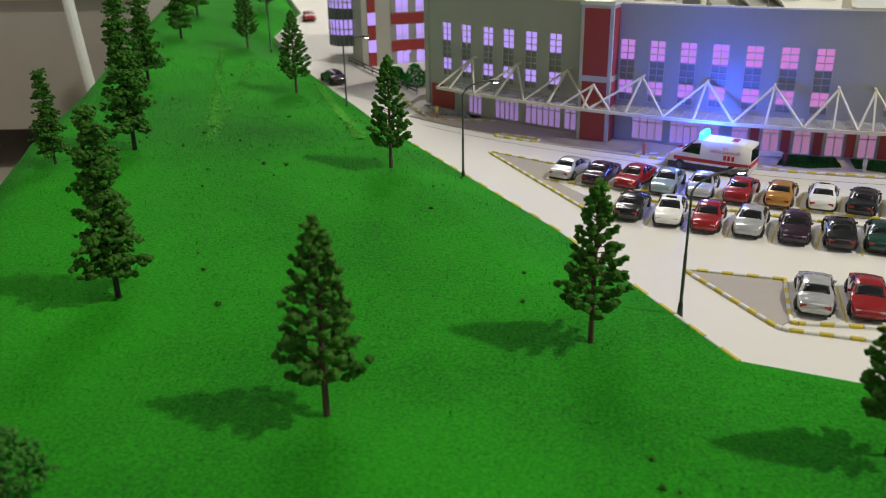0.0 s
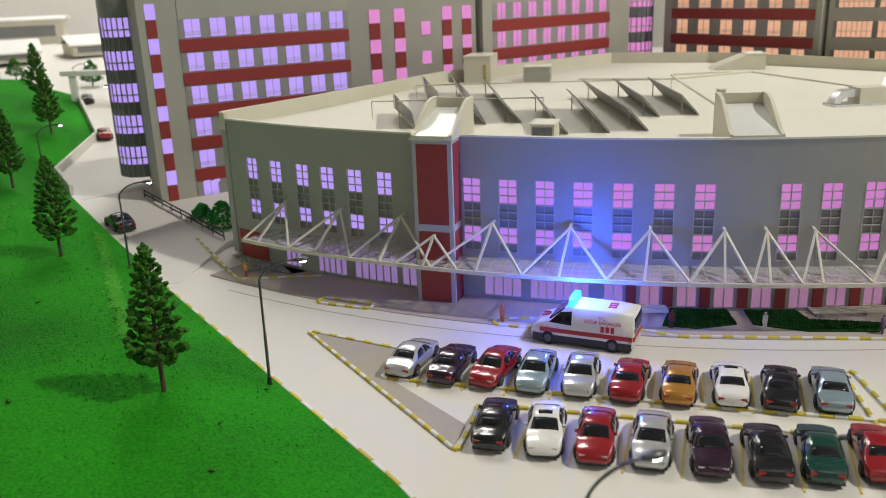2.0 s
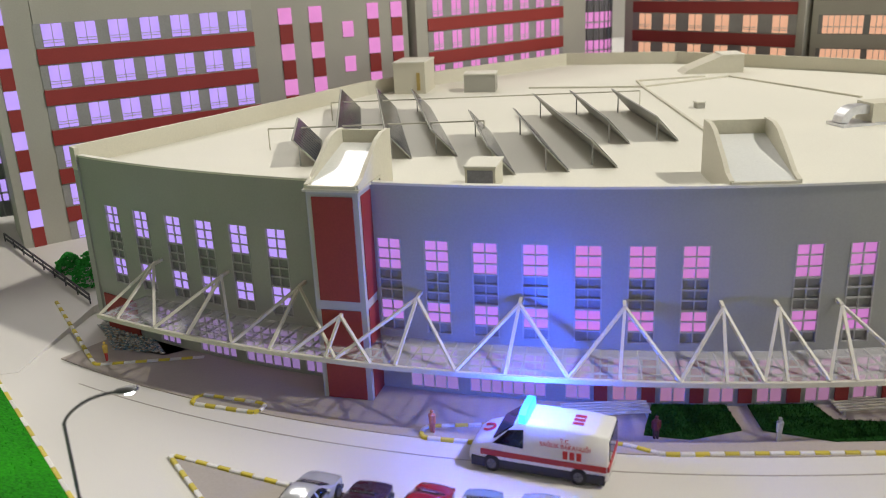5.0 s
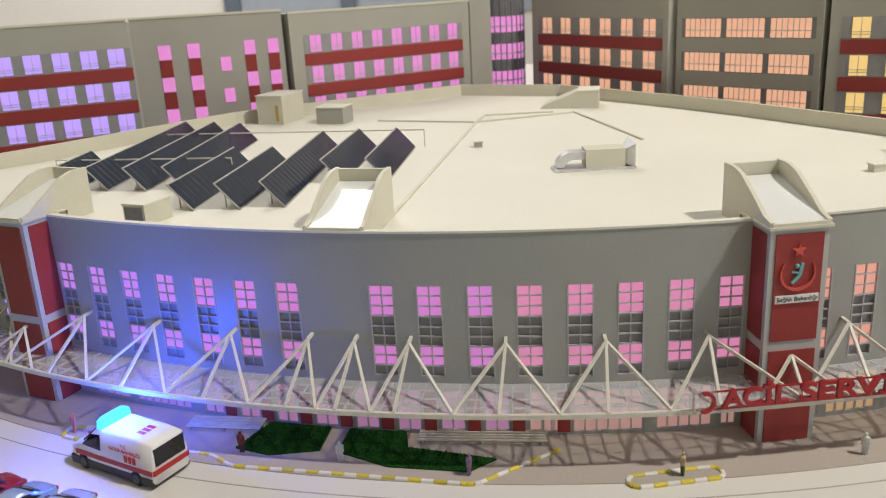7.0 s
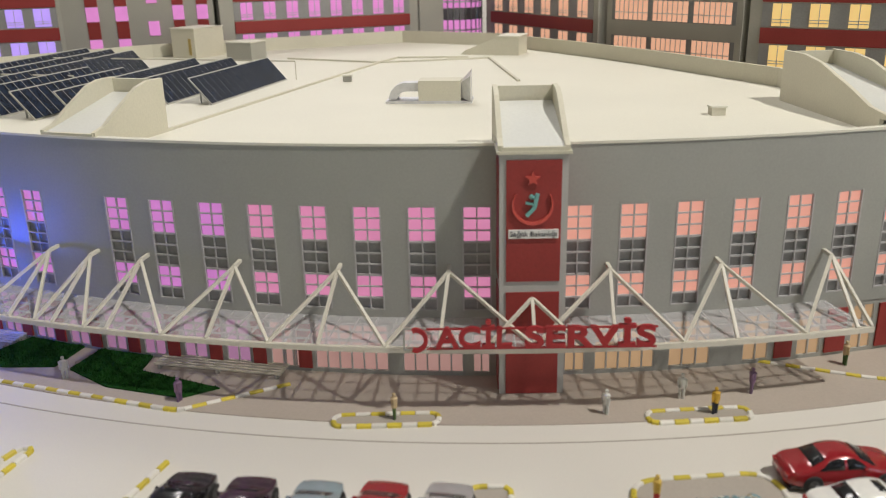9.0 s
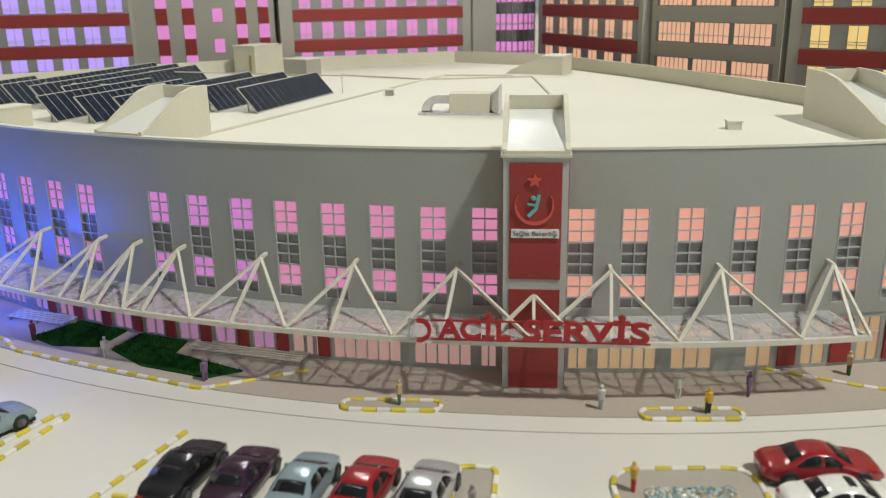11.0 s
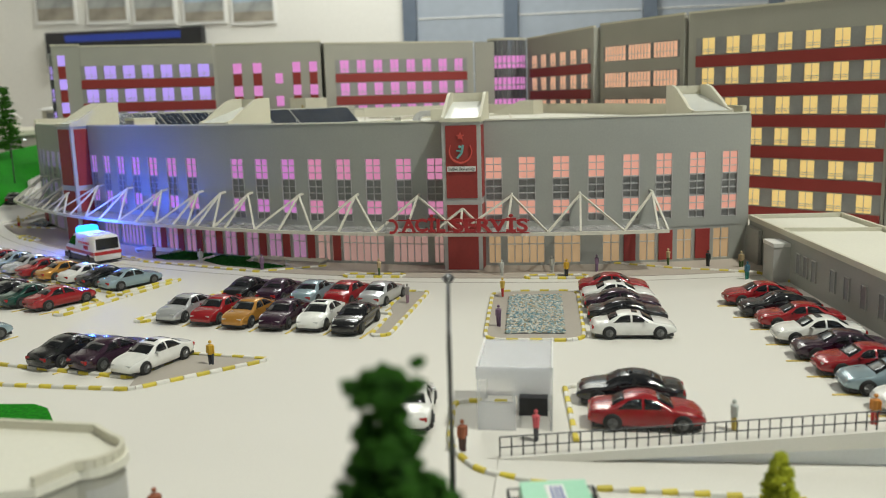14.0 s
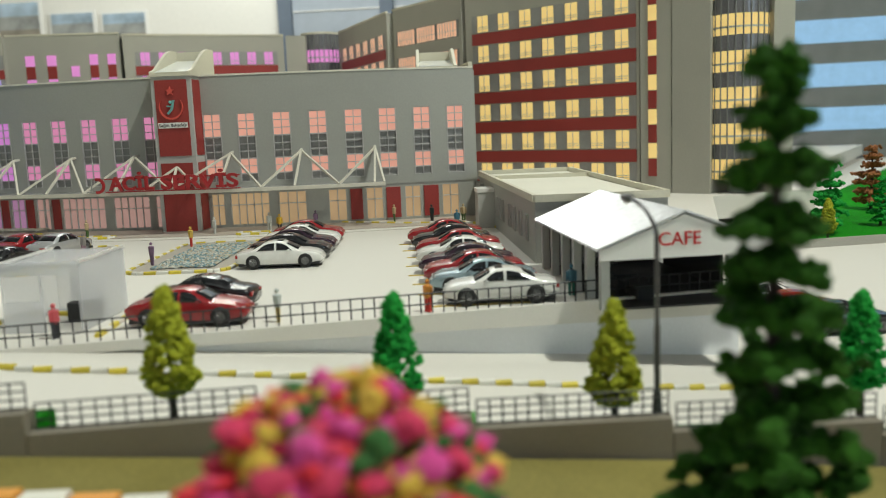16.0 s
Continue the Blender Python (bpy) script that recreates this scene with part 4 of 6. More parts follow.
# ---- ambulance ----
amb = thing("ambulance", "white toy ambulance with red stripe and glowing blue beacon", "ambulance", m=pose(0.2003, 0.6035, 0, 0, 0, 146) @ Matrix.Diagonal((0.97, 1.0, 1.08, 1.0)))
AL, AW = 0.063, 0.0118
prof_ = [(-0.50, 0.020, 0.90), (-0.49, 0.0215, 0.97), (-0.30, 0.0222, 1.0), (0.10, 0.0222, 1.0), (0.16, 0.0215, 1.0), (0.32, 0.0140, 0.98), (0.42, 0.0122, 0.95), (0.48, 0.0098, 0.88), (0.50, 0.0070, 0.78)]
bm = bmesh.new()
rings = []
for u, top, w in prof_:
    W = AW * w
    half = [(W * 0.92, 0.0028), (W, 0.0042), (W, min(0.0105, top * 0.72)), (W * 0.97, min(0.0130, top * 0.88)), (W * 0.86 if top > 0.015 else W * 0.93, top - 0.0008), (W * 0.70, top)]
    rings.append([(u * AL, y, z) for y, z in half] + [(u * AL, -y, z) for y, z in half[::-1]])
loft(bm, rings)
part("body", bm, M_WHITE, amb, "glossy white van body", True)
for s in (-1, 1):
    bm = bmesh.new()
    box(bm, -0.49 * AL, 0.40 * AL, s * AW - 0.0002, s * AW + 0.0002, 0.0072, 0.0096)
    part("red_stripe", bm, material("ambulance_red", (0.42, 0.02, 0.02), 0.4, vary=0.05), amb)
    bm = bmesh.new()
    loft(bm, [[(0.09 * AL, s * (AW * 0.97 + 0.0002), 0.0122), (0.31 * AL, s * (AW * 0.965 + 0.0002), 0.0128), (0.20 * AL, s * (AW * 0.89 + 0.0002), 0.0190), (0.09 * AL, s * (AW * 0.885 + 0.0002), 0.0200)],
              [(0.09 * AL, s * AW * 0.85, 0.0122), (0.31 * AL, s * AW * 0.85, 0.0128), (0.20 * AL, s * AW * 0.8, 0.0190), (0.09 * AL, s * AW * 0.8, 0.0200)]])
    part("side_window", bm, M_DARK, amb)
    for u in (-0.30, 0.32):
        wob = part("wheel", TYRE, M_TYRE, amb)
        wob.matrix_local = pose(u * AL, s * (AW - 0.0008), 0.0036) @ Matrix.Diagonal((1.06, 1, 1.06, 1))
        part("rim", RIM, M_RIM, wob)
bm = bmesh.new()
loft(bm, [[(0.168 * AL, -AW * 0.80, 0.0212), (0.168 * AL, AW * 0.80, 0.0212), (0.155 * AL, AW * 0.8, 0.0205), (0.155 * AL, -AW * 0.8, 0.0205)],
          [(0.312 * AL, -AW * 0.86, 0.0148), (0.312 * AL, AW * 0.86, 0.0148), (0.30 * AL, AW * 0.86, 0.0138), (0.30 * AL, -AW * 0.86, 0.0138)]])
part("windscreen", bm, M_DARK, amb)
bm = bmesh.new()
box(bm, -0.5065 * AL, -0.49 * AL, -AW * 0.80, AW * 0.80, 0.0112, 0.0196)
part("rear_window", bm, M_DARK, amb)
bm = bmesh.new()
box(bm, -0.5075 * AL, -0.49 * AL, -AW * 0.95, AW * 0.95, 0.0072, 0.0096)
part("red_stripe", bm, material("ambulance_red", (0.42, 0.02, 0.02), 0.4, vary=0.05), amb)
bm = bmesh.new()
box(bm, -0.48 * AL, 0.47 * AL, -AW * 1.012, AW * 1.012, 0.0016, 0.0056)
part("black_sill", bm, M_BLACK, amb)
bm = bmesh.new()
rings = []
for x_, s_ in ((0.075, 0.8), (0.082, 1.0), (0.13, 1.0), (0.137, 0.8)):
    rings.append([(x_ * AL, y_ * s_, 0.0220 + z_ * s_) for y_, z_ in ((-0.0095, 0), (0.0095, 0), (0.0088, 0.0036), (0.0060, 0.0048), (-0.0060, 0.0048), (-0.0088, 0.0036))])
loft(bm, rings)
part("beacon", bm, G_BLUE, amb, "glowing blue light bar")
M_RTEXT = material("red_lettering", (0.55, 0.02, 0.02), 0.45, vary=0.05)
# the toy's flank that faces the road is its left side
side = Matrix(((-1, 0, 0, 0), (0, 0, 1, AW * 0.975 + 0.0003), (0, 1, 0, 0), (0, 0, 0, 1)))
for txt, size, x_, z_ in (("SAĞLIK BAKANLIĞI", 0.0026, -0.013, 0.0158), ("T.C.", 0.0026, -0.013, 0.0182)):
    lettering("lettering", txt, size, 0.00008, M_RTEXT, Matrix.Translation((x_, 0, z_)) @ side, amb)
bm = bmesh.new()
for k in range(3):
    box(bm, -0.0195, -0.0145, -0.0042 + 0.0031 * k, -0.0022 + 0.0031 * k, 0.0220, 0.0224)
part("number_bar", bm, M_RTEXT, amb)
bm = bmesh.new()
for k in range(3):
    box(bm, -0.0200 + 0.0030 * k, -0.0180 + 0.0030 * k, AW * 0.972, AW * 0.985 + 0.0003, 0.0106, 0.0138)
part("number_bar", bm, M_RTEXT, amb)
bm = bmesh.new()
for i in range(16):
    t0, t1 = radians(40 + 280 * i / 16), radians(40 + 280 * (i + 1) / 16)
    bar(bm, (0.0245 + 0.0026 * math.cos(t0), 0.0026 * math.sin(t0), 0.0134 - 0.0026 * math.cos(t0) * 0.18), (0.0245 + 0.0026 * math.cos(t1), 0.0026 * math.sin(t1), 0.0134 - 0.0026 * math.cos(t1) * 0.18), 0.0011, 0.0006)
part("red_crescent", bm, M_RTEXT, amb)
for off in (0.0, 0.01):
    pl = bpy.data.lights.new("beacon_lamp", "POINT")
    pl.energy, pl.color, pl.shadow_soft_size = 0.135, (0.02, 0.09, 1.0), 0.003
    lob = new("beacon_lamp", pl)
    lob.matrix_world = amb.matrix_world @ pose(0.105 * AL, -0.005 + off, 0.0350)

# ---- toy figures: one plain mesh each ----
def figure_mesh(top_rgb, low_rgb):
    bm = bmesh.new()
    for s in (-1, 1):
        rod(bm, (0, s * 0.0007, 0), (0, s * 0.00085, 0.0056), 0.00062, 6, 0.0008)
        rod(bm, (0.0002, s * 0.0018, 0.0058), (0, s * 0.00165, 0.0098), 0.0004, 5, 0.00055)
    rod(bm, (0, 0, 0.0052), (0, 0, 0.0100), 0.00125, 8, 0.0016)
    rod(bm, (0, 0, 0.0100), (0, 0, 0.0105), 0.0016, 8, 0.0006)
    ico = bmesh.ops.create_icosphere(bm, subdivisions=1, radius=0.00095, matrix=Matrix.Translation((0, 0, 0.0116)))
    for i, f in enumerate(bm.faces):
        c = f.calc_center_median()
        f.material_index = 1 if c.z < 0.0056 and abs(c.y) < 0.0016 else 0
    me = mesh_of(bm, "toy_figure")
    me.materials.append(material("figure_paint", top_rgb, 0.6, vary=0.08))
    me.materials.append(material("figure_paint", low_rgb, 0.6, vary=0.08))
    return me


FIG = {"yellow": ((0.60, 0.36, 0.03), (0.03, 0.035, 0.05)), "yellow and red": ((0.62, 0.42, 0.08), (0.50, 0.04, 0.03)), "salmon": ((0.55, 0.20, 0.14), (0.50, 0.17, 0.12)), "maroon": ((0.12, 0.02, 0.03), (0.05, 0.02, 0.02)),
       "white": ((0.62, 0.62, 0.58), (0.55, 0.55, 0.52)), "purple": ((0.20, 0.12, 0.20), (0.15, 0.09, 0.16)), "tan and green": ((0.50, 0.38, 0.22), (0.06, 0.12, 0.03)), "dark": ((0.02, 0.03, 0.03), (0.03, 0.03, 0.03)),
       "grey": ((0.25, 0.23, 0.22), (0.28, 0.17, 0.22)), "brown": ((0.30, 0.09, 0.04), (0.08, 0.04, 0.03)), "pink": ((0.60, 0.10, 0.12), (0.04, 0.04, 0.05)), "teal": ((0.05, 0.15, 0.22), (0.02, 0.16, 0.12)), "white and yellow": ((0.55, 0.58, 0.55), (0.50, 0.38, 0.08)), "orange": ((0.65, 0.26, 0.04), (0.55, 0.03, 0.02))}
fig_me = {}
for k, (x, y, c, z) in enumerate([(-0.002, 0.779, "yellow and red", 0), (0.160, 0.643, "salmon", 0), (0.256, 0.606, "maroon", 0), (0.307, 0.588, "white", 0.0), (0.369, 0.566, "purple", 0), (0.467, 0.5495, "tan and green", 0.0007), (0.557, 0.553, "white", 0), (0.592, 0.566, "white", 0.0006), (0.603, 0.553, "yellow", 0.0007), (0.624, 0.571, "purple", 0.0006),
                                  (0.676, 0.598, "tan and green", 0.0006), (0.704, 0.594, "dark", 0), (0.727, 0.592, "tan and green", 0), (0.725, 0.553, "teal", 0), (0.507, 0.468, "grey", 0.0007), (0.565, 0.489, "yellow and red", 0.0007), (0.571, 0.418, "purple", 0.0007), (0.437, 0.336, "yellow", 0.0007),
                                  (0.578, 0.249, "brown", 0), (0.604, 0.262, "pink", 0), (0.678, 0.281, "white and yellow", 0), (0.7315, 0.293, "orange", 0), (0.786, 0.318, "teal", 0), (0.492, 0.183, "brown", 0), (0.480, 0.138, "tan and green", 0), (0.551, 0.139, "orange", 0), (0.745, 0.60, "salmon", 0)]):
    if c not in fig_me:
        fig_me[c] = figure_mesh(*FIG[c])
    ob = tagged(part("toy_figure", fig_me[c], None), "small painted plastic figurine in %s standing on the model" % c, "figurine", "toy figures")
    ob.matrix_world = pose(x, y, z, 0, 0, 37 * k % 360)


# ---- street lamps ----
def street_lamp(x, y, z, height, reach, turn, glow_on=True, lit=0.0):
    ob = thing("street_lamp", "slim dark grey model street lamp with a curved arm", "street lamp", "street lamps", m=pose(x, y, z, 0, 0, turn))
    bm = bmesh.new()
    rod(bm, (0, 0, 0), (0, 0, 0.0075), 0.0016, 8, 0.0011)
    part("base", bm, M_WIRE, ob)
    bm = bmesh.new()
    rod(bm, (0, 0, 0.007), (0, 0, height * 0.45), 0.00085, 8)
    rod(bm, (0, 0, height * 0.44), (0, 0, height * 0.88), 0.00065, 8)
    part("pole", bm, M_POLE, ob)
    bm = bmesh.new()
    rings = []
    for i in range(10):
        t = i / 9
        last = Vector((reach * 0.85 * (t ** 1.5), 0, height * (0.87 + 0.13 * math.sin(t * 1.57))))
        u = Vector((-math.cos(t * 1.57), 0, math.sin(t * 1.57))) * 0.00058
        rings.append([last + u * math.cos(6.2832 * k / 7) + Vector((0, 0.00058 * math.sin(6.2832 * k / 7), 0)) for k in range(7)])
    loft(bm, rings)
    part("arm", bm, M_POLE, ob)
    bm = bmesh.new()
    rings = []
    for u, w, h in ((0, 0.0006, 0.0005), (0.15, 0.0014, 0.0010), (0.55, 0.0020, 0.0013), (0.9, 0.0014, 0.0010), (1.0, 0.0005, 0.0005)):
        c = last + Vector((u * 0.0085, 0, 0.0002 * u))
        rings.append([c + Vector((0, w * math.cos(a), h * math.sin(a))) for a in [6.2832 * i / 10 for i in range(10)]])
    loft(bm, rings)
    head = part("lamp_head", bm, M_POLE, ob, "", True)
    bm = bmesh.new()
    c = last + Vector((0.0052, 0, -0.0012))
    bmesh.ops.create_icosphere(bm, subdivisions=2, radius=0.0012, matrix=Matrix.Translation(c) @ Matrix.Diagonal((1.5, 1, 0.5, 1)))
    part("lens", bm, G_LAMP if glow_on else M_WHITE, head, "white lamp lens")
    if lit:
        data = bpy.data.lights.new("street_lamp_light", "POINT")
        data.energy, data.color, data.shadow_soft_size = lit, (0.85, 0.92, 1.0), 0.0015
        lo = new("street_lamp_light", data)
        lo.matrix_world = ob.matrix_world @ Matrix.Translation(c + Vector((0, 0, -0.0022)))
    return ob


M_POLE = material("gunmetal_pole", (0.10, 0.10, 0.10), 0.35, 0.6, vary=0.1)
street_lamp(0.0165, 0.586, 0, 0.0715, 0.021, 2, True, 0.006)
street_lamp(0.1135, 0.364, 0, 0.0715, 0.0205, 8, True)
street_lamp(-0.088, 0.803, 0.001, 0.0715, 0.020, 5, True, 0.006)
street_lamp(-0.201, 1.040, ZB(1.04) + 0.003, 0.0675, 0.020, 4, True, 0.006)
street_lamp(-0.160, 1.300, ZB(1.3), 0.0640, 0.020, 176, True)
street_lamp(-0.285, 1.605, ZB(1.605), 0.052, 0.020, 20, True)
street_lamp(0.5868, 0.1805, 0.004, 0.069, 0.034, 100, False)
street_lamp(0.8015, 0.2095, -0.012, 0.057, 0.030, 97, False)


# ---- trees ----
def leaf_mat(name, rgb, dark):
    return material(name, rgb, 0.85, vary=0.35, grain=500.0, stain=120.0, bump=0.8, dark=dark, gloss=0.12)


L_CONIFER = leaf_mat("conifer_flock", (0.052, 0.155, 0.018), (0.018, 0.062, 0.008))
L_DEEP = leaf_mat("deep_green_flock", (0.05, 0.19, 0.025), (0.018, 0.085, 0.012))
L_FOREST = leaf_mat("forest_green_flock", (0.026, 0.085, 0.008), (0.008, 0.030, 0.003))
L_LIME = leaf_mat("olive_green_flock", (0.34, 0.36, 0.03), (0.16, 0.19, 0.015))
L_GREEN = leaf_mat("fresh_green_flock", (0.035, 0.32, 0.05), (0.012, 0.15, 0.022))
M_TWIG = material("brown_twig", (0.09, 0.045, 0.03), 0.8, vary=0.25)


def clump(bm, c, r, rg, squash=0.7, sub=1):
    """An uneven tuft of flock."""
    g = bmesh.ops.create_icosphere(bm, subdivisions=sub, radius=r, matrix=Matrix.Translation(c))
    for v in g["verts"]:
        d = v.co - Vector(c)
        k = 1 + rg.uniform(-0.38, 0.38)
        v.co = Vector(c) + Vector((d.x * k, d.y * k, d.z * k * squash))


def conifer_meshes(seed, h, spread):
    rg = random.Random(seed)
    tw = bmesh.new()
    rod(tw, (0, 0, -0.003), (0, 0, h * 0.6), 0.0014, 7, 0.0008)
    rod(tw, (0, 0, h * 0.6), (0, 0, h * 0.97), 0.0008, 6, 0.0003)
    cr = bmesh.new()
    n = 92
    for i in range(n):
        t = i / n
        z = h * (0.20 + 0.77 * t)
        reach = spread * (1 - t) ** 0.62 * (0.80 + 0.30 * rg.random())
        if t < 0.08:
            reach *= 0.75
        a = i * 2.39996 + rg.uniform(-0.25, 0.25)
        d = Vector((math.cos(a), math.sin(a), 0))
        base = Vector((0, 0, z - 0.002))
        tip = base + d * reach + Vector((0, 0, 0.0045 * (1 - 0.6 * t)))
        rod(tw, base, tip, 0.0003, 4, 0.0002)
        for k in range(4):
            f = 0.55 + 0.15 * k
            q = base.lerp(tip, f) + Vector((rg.uniform(-1, 1), rg.uniform(-1, 1), rg.uniform(-0.6, 1.0))) * 0.0007 + Vector((0, 0, 0.0016 * (k / 3) ** 2))
            clump(cr, q, 0.00130 + 0.00080 * (1 - t) * rg.uniform(0.7, 1.2), rg, 0.85)
    clump(cr, Vector((0, 0, h * 0.985)), 0.0016, rg, 1.4)
    for k in range(8):
        clump(cr, Vector((rg.uniform(-1, 1) * 0.0012, rg.uniform(-1, 1) * 0.0012, h * rg.uniform(0.90, 0.98))), 0.0014, rg, 1.2)
    return mesh_of(tw, "trunk"), mesh_of(cr, "crown")


def shaggy_meshes(seed, h, spread, levels, sub=1, size=0.0030):
    """A tall tree with flock clumps bunched in tiers and gaps between."""
    rg = random.Random(seed)
    tw = bmesh.new()
    rod(tw, (0, 0, -0.004), (0.0006, 0, h * 0.5), 0.0016, 7, 0.0011)
    rod(tw, (0.0006, 0, h * 0.5), (0, 0, h * 0.96), 0.0011, 6, 0.0004)
    cr = bmesh.new()
    for lv in range(levels):
        t = lv / (levels - 1)
        z = h * (0.17 + 0.80 * t)
        arms = 5 if t < 0.85 else 3
        for k in range(arms):
            a = lv * 1.1 + k * 6.2832 / arms + rg.uniform(-0.5, 0.5)
            reach = spread * (1 - 0.78 * t) * rg.uniform(0.45, 1.2)
            tip = Vector((math.cos(a) * reach, math.sin(a) * reach, z + h * rg.uniform(-0.02, 0.02)))
            rod(tw, (0, 0, z - 0.002), tip, 0.0005, 4, 0.0003)
            for q in range(28):
                f = rg.uniform(0.25, 1.08)
                p = Vector((0, 0, z)).lerp(tip, f) + Vector((rg.gauss(0, 1), rg.gauss(0, 1), rg.gauss(0, 0.55))) * spread * 0.12
                clump(cr, p, size * rg.uniform(0.35, 0.85) * (1 - 0.35 * t), rg, 0.8, sub)
    for q in range(20):
        clump(cr, Vector((rg.gauss(0, 1) * spread * 0.10, rg.gauss(0, 1) * spread * 0.10, h * rg.uniform(0.86, 1.0))), size * 0.5, rg, 1.0, sub)
    return mesh_of(tw, "trunk"), mesh_of(cr, "crown")


def cone_meshes(seed, h, spread):
    rg = random.Random(seed)
    tw = bmesh.new()
    rod(tw, (0, 0, -0.002), (0, 0, h * 0.3), 0.0011, 7, 0.0009)
    cr = bmesh.new()
    for i in range(620):
        t = rg.random() ** 1.25
        z = h * (0.20 + 0.78 * t)
        prof = spread * min(1.0, (t + 0.06) / 0.20) ** 0.6 * (1 - t) ** 0.55
        a = rg.uniform(0, 6.2832)
        rr = prof * math.sqrt(rg.uniform(0.45, 1.08)) * (1 + 0.14 * math.sin(a * 3 + z * 700))
        clump(cr, Vector((math.cos(a) * rr, math.sin(a) * rr, z)), rg.uniform(0.0006, 0.0013), rg, 0.9)
    return mesh_of(tw, "trunk"), mesh_of(cr, "crown")


def plant(name, meshes, mats, x, y, z, turn, size, label, group):
    ob = thing(name, label, "tree", group, m=pose(x, y, z, 0, 0, turn) @ Matrix.Diagonal((size, size, size, 1)))
    part("trunk", meshes[0], mats[0], ob)
    part("crown", meshes[1], mats[1], ob)
    return ob


CON_A, CON_B = conifer_meshes(3, 0.077, 0.0165), conifer_meshes(8, 0.077, 0.0155)
for k, (x, y, s) in enumerate([(0.0655, 0.334, 1.0), (-0.0335, 0.5607, 1.0), (-0.1344, 0.8013, 1.0), (-0.2215, 1.008, 1.0), (-0.046, 0.282, 1.09), (0.157, 0.250, 1.0), (-0.245, 1.265, 1.05), (-0.300, 1.455, 1.1)]):
    plant("conifer_tree", (CON_A, CON_B)[k % 2], (M_TWIG, L_CONIFER), x, y, bank_z(x, y) - 0.001, 50 * k, s, "dark green bottle-brush model conifer on the grass bank", "conifers on the bank")
SH_A, SH_B = shaggy_meshes(4, 0.098, 0.017, 13), shaggy_meshes(9, 0.105, 0.018, 14)
for k, (x, y, s) in enumerate([(-0.16, 0.380, 0.98), (-0.217, 0.588, 1.0), (-0.282, 0.829, 1.0), (-0.262, 0.560, 0.62), (-0.3117, 1.0558, 1.0), (-0.330, 1.207, 1.1)]):
    plant("tall_tree", (SH_A, SH_B)[k % 2], (M_BARK, L_CONIFER), x, y, bank_z(x, y) - 0.001, 70 * k, s, "tall shaggy dark green model tree on the grass bank", "tall trees on the bank")
FG = shaggy_meshes(21, 0.094, 0.0160, 10, 1, 0.0036)
FG2 = shaggy_meshes(27, 0.094, 0.0145, 10, 1, 0.0034)
plant("tall_tree", FG, (M_BARK, L_FOREST), 0.5960, 0.078, -0.004, 10, 0.98, "tall shaggy green model tree before the stepped wall", "tall trees by the wall")
plant("tall_tree", FG2, (M_BARK, L_FOREST), 0.8115, 0.1405, -0.019, 140, 1.04, "tall shaggy green model tree before the stepped wall", "tall trees by the wall")
CN_A, CN_B = cone_meshes(2, 0.035, 0.0070), cone_meshes(6, 0.035, 0.0070)
CN_AG, CN_BG = [m.copy() for m in CN_A], [m.copy() for m in CN_B]
for x, y, z, lime, tu in ((0.6763, 0.1885, -0.0035, True, 0), (0.7325, 0.2015, -0.009, False, 80), (0.7895, 0.2035, -0.0125, True, 160), (0.5735, 0.1695, 0.0035, False, 30), (0.862, 0.230, -0.017, False, 60)):
    plant("cone_tree", (CN_A if lime else CN_BG), (M_BARK, L_LIME if lime else L_GREEN), x, y, z, tu, 1.0, "small cone-shaped %s model tree behind the fence" % ("olive green" if lime else "fresh green"), "cone trees by the ramp")
plant("bush", cone_meshes(15, 0.03, 0.017), (M_BARK, L_DEEP), -0.148, 0.233, bank_z(-0.148, 0.233), 0, 1.0, "round dark green bush on the grass bank", "bushes")


def flower_bush(x, y, z, r, colours, seed, label):
    rg = random.Random(seed)
    ob = thing("flower_bush", label, "bush", "flower bushes", m=pose(x, y, z))
    bm = bmesh.new()
    rod(bm, (0, 0, 0), (0, 0, r), 0.0012, 7)
    part("stem", bm, M_BARK, ob)
    for i, rgb in enumerate(colours):
        bm = bmesh.new()
        for k in range(int(1000 / len(colours))):
            d = Vector((rg.gauss(0, 1), rg.gauss(0, 1), rg.gauss(0, 1))).normalized()
            if d.z < -0.45:
                d.z = -d.z
            c = Vector((0, 0, r * 1.05)) + d * r * rg.uniform(0.72, 1.0)
            clump(bm, c, r * rg.uniform(0.055, 0.125), rg, 0.8)
        part("blossom" if i < len(colours) - 1 else "foliage", bm, material("blossom_%d" % i, rgb, 0.8, vary=0.25, grain=300.0, bump=0.5), ob)


flower_bush(0.654, 0.096, ZF(0.654, 0) + 0.0006, 0.0195, [(0.60, 0.50, 0.02), (0.30, 0.46, 0.02), (0.62, 0.48, 0.03), (0.22, 0.42, 0.02), (0.04, 0.26, 0.02)], 3, "round yellow and green flock bush by the road")
flower_bush(0.7415, 0.091, ZF(0.74, 0) + 0.0006, 0.0225, [(0.60, 0.02, 0.04), (0.55, 0.03, 0.10), (0.62, 0.06, 0.28), (0.60, 0.40, 0.05), (0.03, 0.12, 0.02)], 7, "round bush of red and pink blossoms by the road")
plant("bush", cone_meshes(17, 0.030, 0.016), (M_BARK, L_GREEN), -0.025, 0.905, 0, 0, 1.0, "green bush beside the ward wing", "bushes")
plant("bush", cone_meshes(18, 0.022, 0.013), (M_BARK, L_GREEN), -0.045, 0.935, 0, 0, 1.0, "green bush beside the ward wing", "bushes")
